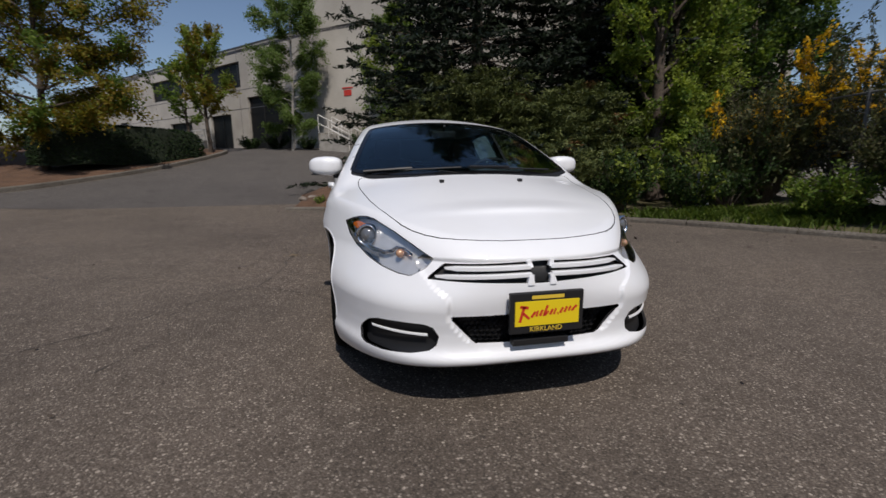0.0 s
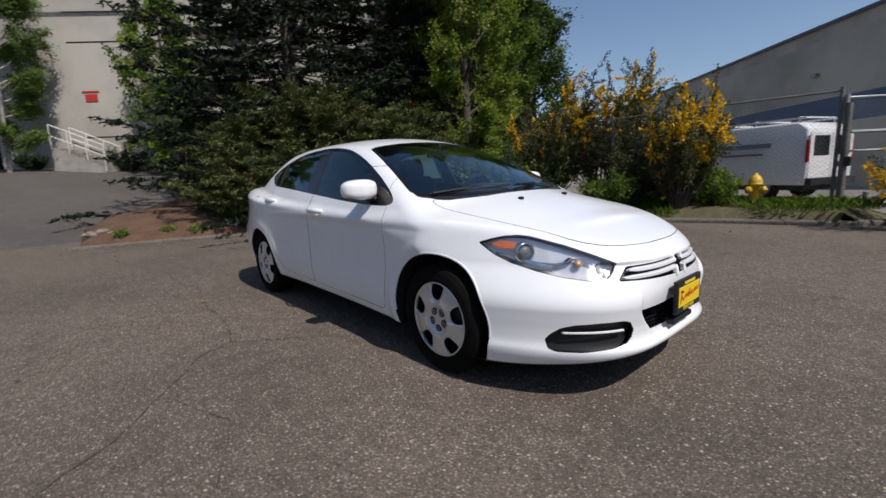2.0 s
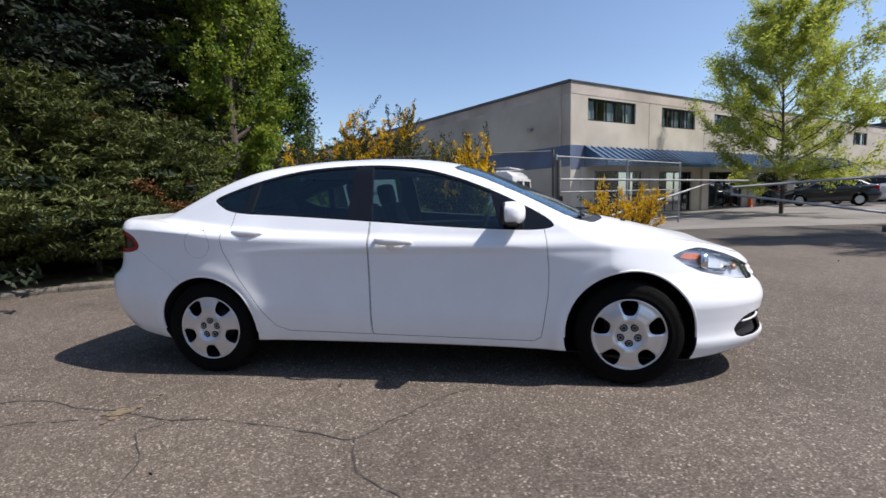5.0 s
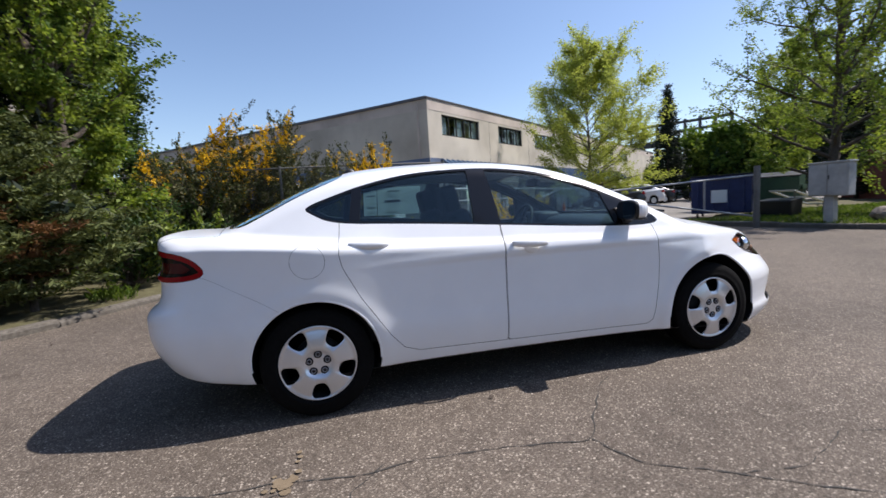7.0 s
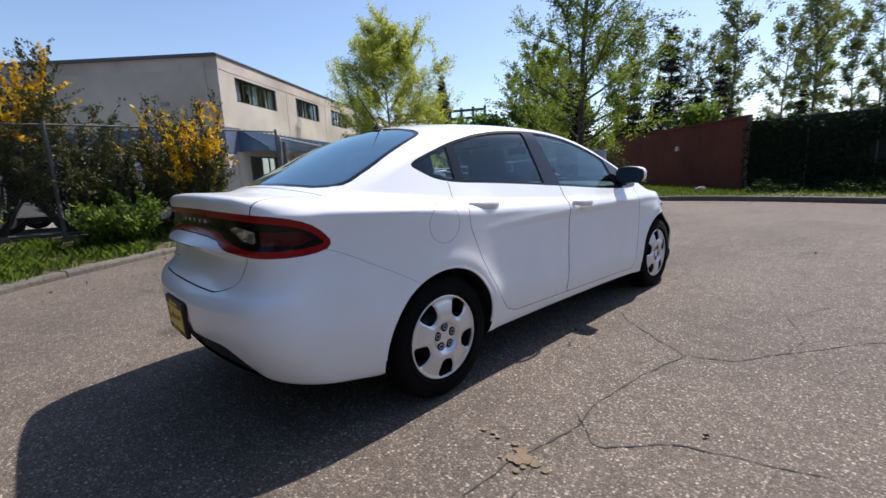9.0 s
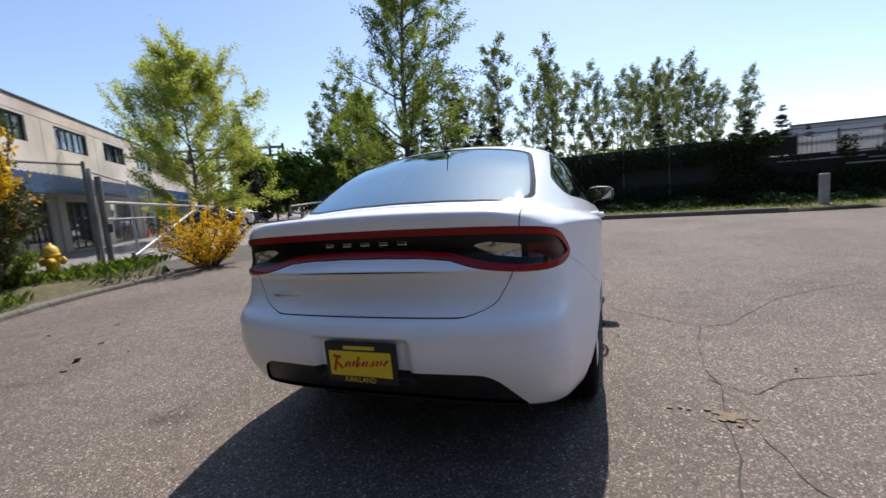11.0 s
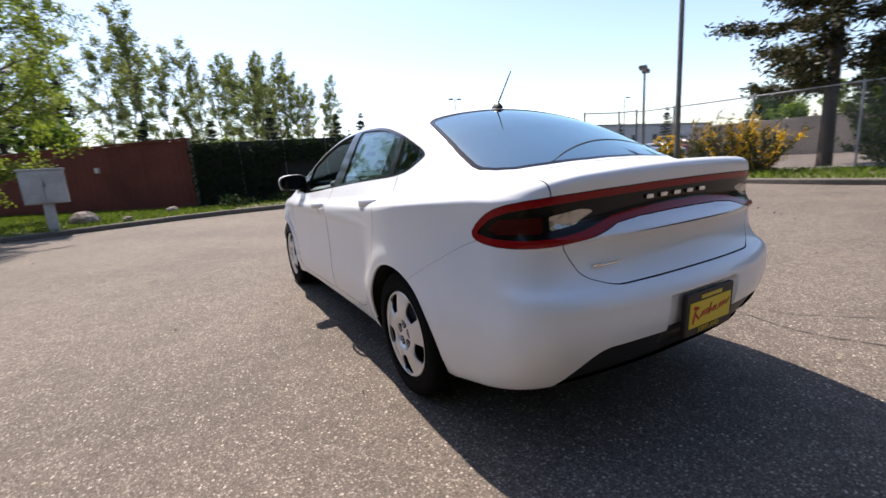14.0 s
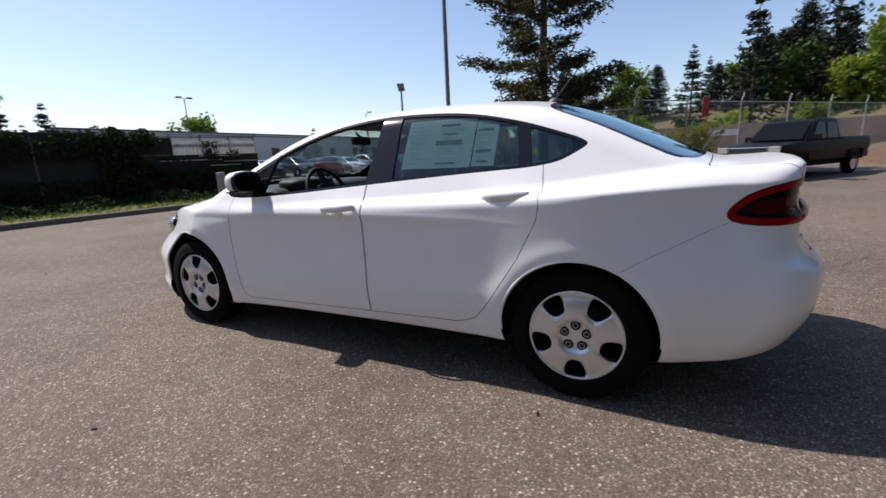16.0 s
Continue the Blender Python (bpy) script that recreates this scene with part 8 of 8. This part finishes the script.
# taller trees crowded behind the maple
for i, (x, y, h) in enumerate(((11.6, 7.3, 8.4), (13.6, 8.6, 7.6), (10.4, 8.6, 9.0))):
    broadleaf("background_tree", (x, y, 0.2), h, 1.9, 0.05, 26000, 0.062, [M_LEAF_DARK, M_LEAF_MAPLE], "leafy green tree crowded behind the maple", seed=120 + i, limbs=30, second=8, mix_share=(0.25,), lift=0.06, loose=2.5, group="trees behind the maple")

# trees beyond the gate and the wall
broadleaf("lime_tree", (18.7, -13.2, 0.0), 8.3, 3.8, 0.12, 90000, 0.046, M_LEAF_LIME, "young spring-green street tree in thin new leaf", seed=9, stout=0.6, limbs=48, second=11, lift=0.06, loose=2.4, shape=lambda u: (0.55 + 0.6 * math.sin(math.pi * min(1, 0.22 + 0.72 * u))) * (1 - 0.45 * u ** 2.5))
broadleaf("alder_tree", (7.55, -14.75, 0.05), 13.4, 4.9, 0.08, 56000, 0.046, [M_LEAF_SPRING, M_LEAF_MAPLE], "tall slender tree in sparse new leaf", seed=10, stout=0.68, limbs=56, second=10, lift=0.05, mix_share=(0.25,), loose=2.0, shape=lambda u: (1 - u) ** 0.75 * (0.55 + 0.45 * min(1, u * 4)))
broadleaf("alder_tree", (13.6, -21.5, 0.0), 8.0, 2.6, 0.1, 9000, 0.07, M_LEAF_SPRING, "bushy young tree in fresh leaf by the wall", seed=11, limbs=22, second=7, lift=0.25)
conifer("cypress_tree", (31.8, -30.0, 0), 11.0, 1.6, 14000, 0.14, M_NEEDLE, "narrow dark cypress spire", 12, whorls=44, per=7, power=0.8, fluff=1.0)
conifer("fir_tree", (14.5, -27.0, 0), 6.5, 2.0, 7000, 0.13, M_NEEDLE, "small dark fir behind the board wall", 13, whorls=20)
conifer("fir_tree", (17.0, -30.0, 0), 8.0, 2.3, 7000, 0.13, M_NEEDLE, "small dark fir behind the board wall", 14, whorls=20)

# the row of tall thin poplars to the south
def again(src, x, y, z, rz, s, sz=None):
    return copy_thing(src, pose(x, y, z, 0, 0, rz) @ Matrix.Diagonal((s, s, sz or s, 1)))


def stand(src, x, y, z, rz, s, sz=None):
    src.matrix_basis = pose(x, y, z, 0, 0, rz) @ Matrix.Diagonal((s, s, sz or s, 1))


rng = np.random.default_rng(31)
prot = [broadleaf("poplar_tree", (0, 0, 0), 20, sp, 0.24, nl, 0.17, [M_POPLAR, M_LEAF_DARK], "tall thin poplar, half bare in spring", seed=70 + k, limbs=34, second=6, lift=0.0, sides=3, stout=0.7, mix_share=(0.12,), group="tall trees beyond the wall", shape=lambda u: (0.85 + 0.15 * math.sin(u * 13)) * (0.35 + 0.65 * math.sin(math.pi * (0.12 + 0.74 * u)))) for k, (nl, sp) in enumerate(((5200, 3.9), (6000, 4.6), (4600, 3.6)))]
fprot = [conifer("fir_tree", (0, 0, 0), 12, 2.6, 2600, 0.27, M_NEEDLE, "dark fir in the far tree belt", 80 + k, whorls=18, per=6, group="dark firs in the far belts") for k in range(2)]
hprot = [broadleaf("roundhead_tree", (0, 0, 0), 8, 4.2, 0.12, 2800, 0.28, [M_LEAF_MAPLE, M_LEAF_DARK, M_LEAF_SPRING][k:k + 1], "round-headed green tree in the far belt", seed=85 + k, limbs=20, second=4, sides=3, group="round trees in the far belts") for k in range(3)]
tops = [(12.5, -58, 21.5), (9.0, -66, 18), (5.2, -60, 20.6), (2.6, -66, 16), (0.3, -64, 20.4), (-3.0, -68, 17.5), (-6.9, -60, 15.5), (-9.5, -70, 17), (-12.6, -75.7, 20), (-15.3, -78, 18), (-17.5, -74, 17), (-20.6, -74, 16.4), (-23.0, -80, 13), (17.0, -60, 19), (21.0, -64, 20), (25.5, -60, 18.5), (30.0, -66, 20), (34.5, -60, 19), (7.1, -74, 20), (-1.4, -76, 19), (-5.2, -78, 19), (-8.0, -82, 20), (-11.0, -84, 21), (14.8, -68, 18), (-14.0, -88, 21), (-19.2, -86, 19)]
for i, (x, y, h) in enumerate(tops):
    (again if i > 2 else stand)(prot[i % 3], x, y, 0, float(rng.uniform(0, 360)), 0.88 * h / 20, 0.96 * h / 20)
for i in range(16):
    x = 24 - 3.1 * i + rng.normal(0, 0.8)
    (again if i > 1 else stand)(fprot[i % 2], x, -50 + rng.normal(0, 3.5), 0, float(rng.uniform(0, 360)), float(rng.uniform(0.55, 0.85)) * (1 if i < 12 else 0.7))
for i, (x, y, k) in enumerate(((16.2, -40.5, 1.1), (14.4, -41.5, 1.25), (12.8, -40.0, 1.4), (11.0, -42.0, 1.25), (9.2, -41.0, 1.0))):
    again(fprot[i % 2], x, y, 0, i * 77.0, k)
for i in range(22):
    x = 34 - 2.9 * i + rng.normal(0, 0.8)
    (again if i > 2 else stand)(hprot[i if i < 3 else int(rng.integers(0, 3))], x, -44 + rng.normal(0, 4), 0, float(rng.uniform(0, 360)), float(rng.uniform(0.5, 0.85)) * (1 if i < 18 else 0.6))
for i in range(20):
    a = radians(118 + 1.9 * i)
    dd = 52 + rng.normal(0, 6)
    again(hprot[i % 3], dd * math.sin(a) * 1.25, dd * math.cos(a), 0, float(rng.uniform(0, 360)), float(rng.uniform(0.6, 0.95)))
for i, (x, y) in enumerate(((33.3, -33.9), (32.4, -34.6), (31.5, -35.3), (30.5, -36.1), (29.5, -36.9), (28.4, -37.6), (27.3, -38.4), (26.0, -39.1), (24.7, -39.9), (23.3, -40.6))):
    again(hprot[i % 3], x, y, 0, i * 83.0, 1.0 + 0.08 * (i * 7 % 4))
for i, (x, y, k) in enumerate(((26.6, -38.8, 0.68), (24.9, -39.7, 0.62), (23.4, -40.8, 0.70), (28.2, -38.6, 0.56))):
    again(prot[i % 3], x, y, 0, i * 97.0, k * 1.15, k)
for i, (x, y) in enumerate(((-16.3, -55.0), (-17.8, -54.7), (-19.3, -54.0))):
    again(fprot[i % 2], x, y, 0, i * 63.0, 0.9)
# behind the east buildings and the drive
for i, (x, y, s) in enumerate(((40, 14, 1.0), (33, 16, 0.9), (45, 6, 1.0), (24, 16, 0.55), (18, 14, 0.5), (20, 20, 0.8), (-30, 55, 1.1), (-44, 48, 1.2), (-52, 36, 1.2))):
    again(hprot[i % 3], x, y, 0, i * 61.0, s)

# the west: big pine, fence scrub and the wooded hill
pine = conifer("pine_tree", (-17.7, -3.5, 0.0), 15.0, 2.5, 36000, 0.12, M_PINE, "large open-crowned pine with heavy clumped boughs", 15, bare=0.16, droop=0.16, whorls=17, per=5, power=0.35, ragged=0.4, fluff=1.5)
for i, (x, y, h, r, n, sh) in enumerate(((-13.9, -6.2, 1.7, 1.0, 6500, 0.40), (-14.0, -4.9, 2.0, 1.0, 6500, 0.35), (-13.9, -3.8, 1.7, 0.9, 5000, 0.3))):
    shrub("broom_bush", (x, y, 0.1), h, r, n, 0.032, [M_BROOM, M_YELLOW_FLOWER], (sh,), "low broom in yellow blossom against the fence", 90 + i, 32, 1.0, group="broom by the west fence", inner=1)
shrub("low_bush", (-14.6, 2.7, 0.05), 0.95, 0.8, 7000, 0.035, [M_LEAF_DARK, M_HEDGE], (0.5,), "dark rounded evergreen shrub beside the truck", 93, 36, 1.3, inner=1)
shrub("low_bush", (-16.6, -1.4, 0.05), 2.6, 1.4, 7000, 0.05, [M_LEAF_MAPLE, M_LEAF_DARK], (0.4,), "scrubby green undergrowth below the pine", 94, 36, 1.0, inner=1)
shrub("low_bush", (-20.5, -0.6, 0.05), 2.8, 2.0, 7000, 0.06, [M_LEAF_MAPLE, M_AUTUMN], (0.4,), "green and tan scrub behind the fence", 95, 36, 1.0, inner=1)
shrub("low_bush", (-25.5, 2.5, 0.05), 2.4, 2.0, 6000, 0.07, [M_AUTUMN, M_LEAF_MAPLE], (0.4,), "tan and green scrub along the block wall", 96, 36, 1.0, inner=1)


def hill(x, y):
    return 5.5 * smooth_step(np.hypot((x + 78) / 1.0, (y - 16) / 1.5), 48, 12)


hx, hy = np.meshgrid(np.linspace(-140, -36, 40), np.linspace(-50, 90, 48), indexing="ij")
k = np.arange(hx.size).reshape(hx.shape)
hf = np.stack([k[:-1, :-1], k[1:, :-1], k[1:, 1:], k[:-1, 1:]], -1).reshape(-1, 4)
tagged(fast_mesh("hill_ground", np.stack([hx, hy, hill(hx, hy) + 0.02 + np.where(hy > 8, 2.2 * np.clip((hy - 8.5) / 14, 0, 1), 0)], -1).reshape(-1, 3), hf, M_GRASSBED, smooth=True), "wooded hillside with rough brown grass", "hill", "", "structure")
for i in range(46):
    x, y = -46 - abs(rng.normal(0, 24)), rng.uniform(-30, 60)
    src, s = (fprot[i % 2], rng.uniform(0.8, 1.25)) if (i % 3 == 0) else (hprot[int(rng.integers(0, 3))], rng.uniform(0.7, 1.2))
    again(src, x, y, float(hill(x, y)) + (2.0 if y > 18 else 0), float(rng.uniform(0, 360)), float(s))
hfir = [conifer("fir_tree", (0, 0, 0), 12, 3.0, 9000, 0.24, M_NEEDLE, "tall dark fir crowded on the hilltop", 180 + k, whorls=24, per=7, power=0.6, ragged=0.4, fluff=1.3, group="dark firs on the hill") for k in range(2)]
for i, (x, y, top) in enumerate(((-58.0, 13.8, 14.9), (-58.3, 12.0, 12.6), (-58.6, 10.4, 14.1), (-59.6, 8.8, 12.9), (-59.1, 6.3, 11.0), (-59.1, -1.9, 11.6), (-60.2, -0.1, 11.9), (-59.0, -3.8, 10.9), (-57.4, 16.7, 13.2), (-60.5, 11.4, 13.6), (-58.0, 15.4, 12.6), (-61.0, 14.6, 14.4))):
    z = float(hill(x, y))
    (again if i > 1 else stand)(hfir[i % 2], x, y, z, i * 40.0, (top - z) / 12 * (1.0 + 0.1 * (i % 3)), (top - z) / 12)
for i in range(16):
    again(hprot[i % 3], -41 - 3 * (i % 2), -14 + 4.2 * i, 0.1, i * 70.0, 0.55 + 0.12 * (i % 3))
for i in range(10):
    again((fprot[i % 2], hprot[i % 3])[i % 2], -46 - 2.5 * (i % 3), 8 + 3.3 * i, float(hill(-46, 8 + 3.3 * i)), i * 47.0, 1.25 + 0.2 * (i % 3))
for i in range(7):
    again(fprot[i % 2], -70 - 14 * i, -66 + 2 * i, 0, i * 50.0, 0.9 + 0.1 * (i % 3))
again(hprot[0], -52, -78, 0, 40, 1.55)

# leafy cover on the screen fence
def near_line(p, a, b, w0, w1):
    a, b = np.array(a), np.array(b)
    d = (b - a) / np.linalg.norm(b - a)
    nrm = yard_side(a, b)
    o = (p[:, :2] - a) @ nrm
    t = (p[:, :2] - a) @ d
    top = 2.36 + 0.12 * np.sin(t * 2.3) + 0.12 * np.sin(t * 6.1)
    return (o > w0) & (o < w1) & (t > -0.1) & (t < np.linalg.norm(b - a) + 0.1) & (p[:, 2] < top)


iv = empty("ivy_cover", label="dark ivy and bramble grown over the screen fence", category="ivy")
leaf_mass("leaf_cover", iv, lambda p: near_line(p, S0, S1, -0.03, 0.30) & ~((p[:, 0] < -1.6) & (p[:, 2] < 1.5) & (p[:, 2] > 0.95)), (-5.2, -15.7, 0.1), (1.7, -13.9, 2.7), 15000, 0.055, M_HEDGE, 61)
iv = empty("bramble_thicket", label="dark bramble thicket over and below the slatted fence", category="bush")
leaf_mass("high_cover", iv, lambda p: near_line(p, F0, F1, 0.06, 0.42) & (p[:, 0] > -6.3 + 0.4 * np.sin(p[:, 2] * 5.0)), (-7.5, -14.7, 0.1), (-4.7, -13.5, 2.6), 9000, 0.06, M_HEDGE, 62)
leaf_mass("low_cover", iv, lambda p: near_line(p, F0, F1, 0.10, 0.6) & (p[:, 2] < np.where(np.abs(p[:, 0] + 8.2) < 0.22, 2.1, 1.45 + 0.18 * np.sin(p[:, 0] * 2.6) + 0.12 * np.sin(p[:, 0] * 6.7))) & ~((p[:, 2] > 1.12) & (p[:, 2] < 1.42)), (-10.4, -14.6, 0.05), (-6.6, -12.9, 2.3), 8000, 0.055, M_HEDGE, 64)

def belt(p):
    d = p[:, 1] + 12.5 + 0.10 * p[:, 0] - 0.35 * np.sin(p[:, 0] * 1.7)
    return (d < 0) & (p[:, 1] > -15.2 - 0.14 * p[:, 0]) & (p[:, 2] < np.clip(-d * 1.6, 0, 1) * (0.34 + 0.10 * np.sin(p[:, 0] * 2.9) + 0.08 * np.sin(p[:, 0] * 7.3 + p[:, 1] * 3)))


iv = empty("bramble_thicket", label="low dark brambles and weeds below the screen fence", category="bush")
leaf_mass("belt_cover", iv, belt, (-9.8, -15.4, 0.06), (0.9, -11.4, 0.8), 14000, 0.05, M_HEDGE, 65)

# up the drive: clipped hedge, shrubs and street trees
hg = empty("clipped_hedge", (-9.45, 16.2, float(ground_z(-9.4, 16.2)) + 0.02), 49, "long dense dark clipped hedge on the mulch bank", "hedge")
core = bmesh.new()
bmesh.ops.create_cube(core, size=1)
bmesh.ops.subdivide_edges(core, edges=core.edges[:], cuts=5, use_grid_fill=True)
for v in core.verts:
    c = v.co
    k = 1 - 0.16 * (2 * abs(c.x)) ** 6 - 0.10 * max(0, c.z + 0.1) ** 2
    c.x, c.y, c.z = c.x * 5.7 * (1 - 0.5 * c.y * c.y), c.y * 1.9 * k, (c.z + 0.5) * 1.38 * (1 - 0.14 * (2 * abs(c.x)) ** 6)
    c += Vector((0.06 * math.sin(c.y * 7 + c.z * 3), 0.06 * math.sin(c.x * 5), 0.05 * math.sin(c.x * 3)))
part("hedge_core", core, M_HEDGECORE, hg)
leaf_mass("leaf_cover", hg, lambda p: ((np.abs(p[:, 0] / 3.0) ** 6 + np.abs(p[:, 1] / 1.05) ** 4 + (p[:, 2] / 1.52) ** 6) < 1.0) & ((np.abs(p[:, 0] / 2.65) ** 6 + np.abs(p[:, 1] / 0.85) ** 4 + (p[:, 2] / 1.28) ** 6) > 1.0), (-3.1, -1.08, 0.0), (3.1, 1.08, 1.6), 22000, 0.040, M_HEDGE, 63)
broadleaf("bronze_tree", (-11.4, 14.6, 1.0), 8.0, 3.6, 0.10, 80000, 0.055, [M_AUTUMN, M_LEAF_MAPLE], "wide tree with bronze and green new leaves", seed=21, limbs=40, second=10, mix_share=(0.22,), lift=0.0, droop=0.12, loose=2.4)
broadleaf("bronze_tree", (-15.5, 14.5, 1.0), 8.6, 3.9, 0.12, 60000, 0.058, [M_AUTUMN, M_LEAF_MAPLE], "wide tree with bronze and green new leaves", seed=22, limbs=36, second=9, mix_share=(0.3,), lift=0.02, droop=0.1, loose=2.4)
broadleaf("street_tree", (-7.2, 19.3, 1.75), 5.4, 2.1, 0.26, 12000, 0.055, [M_AUTUMN, M_LEAF_SPRING], "small street tree in thin yellow-green leaf", seed=23, limbs=16, second=7, mix_share=(0.5,), lift=0.2)
broadleaf("birch_tree", (-3.6, 20.9, 2.0), 9.6, 1.9, 0.10, 80000, 0.042, M_BIRCH, "weeping birch with hanging leafy twigs and pale bark", M_PALEBARK, stout=0.5, seed=24, limbs=40, second=12, lift=0.04, droop=0.5, loose=2.2)
broadleaf("street_tree", (-10.5, 27.0, 3.0), 4.5, 1.8, 0.2, 3500, 0.08, M_LEAF_MAPLE, "small green tree in front of the warehouse", seed=25, limbs=14, second=6)
for i, (x, y, r, h) in enumerate(((-5.9, 22.0, 0.55, 0.8), (-2.9, 21.9, 0.8, 0.7), (-1.6, 21.4, 0.7, 0.9), (0.2, 20.4, 1.0, 1.3), (1.8, 19.4, 1.1, 1.3), (-4.6, 22.2, 0.7, 0.9))):
    shrub("foundation_shrub", (x, y, float(ground_z(x, y))), h, r, 3200, 0.04, [M_HEDGE, M_LEAF_DARK], (0.4,), "rounded dark evergreen shrub by the building", 100 + i, 26, 1.3, group="shrubs by the warehouse", inner=1)
broadleaf("screening_tree", (1.8, 17.6, 1.2), 6.0, 1.8, 0.1, 8000, 0.06, M_BIRCH, "fine-leaved green tree in front of the concrete tower", seed=26, limbs=18, second=8)

# grass along the verges
def scatter(outline, n, seed, keep=lambda p: p[:, 0] > -1e9):
    r_ = np.random.default_rng(seed)
    o = np.array(outline)
    p = r_.uniform(o.min(0), o.max(0), (n * 4, 2))
    p = p[(poly_dist(p[:, 0], p[:, 1], o) < -0.05)]
    p = p[keep(p)][:n]
    return p


east = scatter(ek + [(8.3, -2.6), (8.4, 1.0), (7.9, 3.0), (6.5, 4.2), (5.0, 5.0), (2.4, 6.0)], 15000, 5)
dens = np.array([noise.noise(Vector((x * 1.1, y * 1.1, 0.3))) for x, y in east])
east = east[(dens > -0.12) & ((east[:, 1] < 3.6 + 0.8 * dens) | (dens > 0.30))]
grass_patch("grass", np.hstack([east, (bed_rise(east[:, 0], east[:, 1]) + 0.0)[:, None]]), 0.17, "long fresh green grass along the kerb", 6)
south = scatter(sk + [(-7.6, -10.6), (-8.6, -12.4), (-3.0, -12.9), (1.5, -14.6), (9.0, -21.8), (10.0, -15.4), (8.6, -12.0)], 21000, 7)
south = south[(south[:, 0] > 0.6) | (np.arange(len(south)) % 3 == 0)]
grass_patch("grass", np.hstack([south, np.full((len(south), 1), 0.09)]), 0.10, "short sunlit green grass before the wall", 8, width=0.009)
west = scatter(wk + [(-15.6, 2.0), (-15.6, 0.4), (-15.0, -5.0), (-14.7, -9.0)], 5000, 9)
grass_patch("grass", np.hstack([west, np.full((len(west), 1), 0.08)]), 0.14, "tufted weeds and grass under the fence", 10, width=0.009)
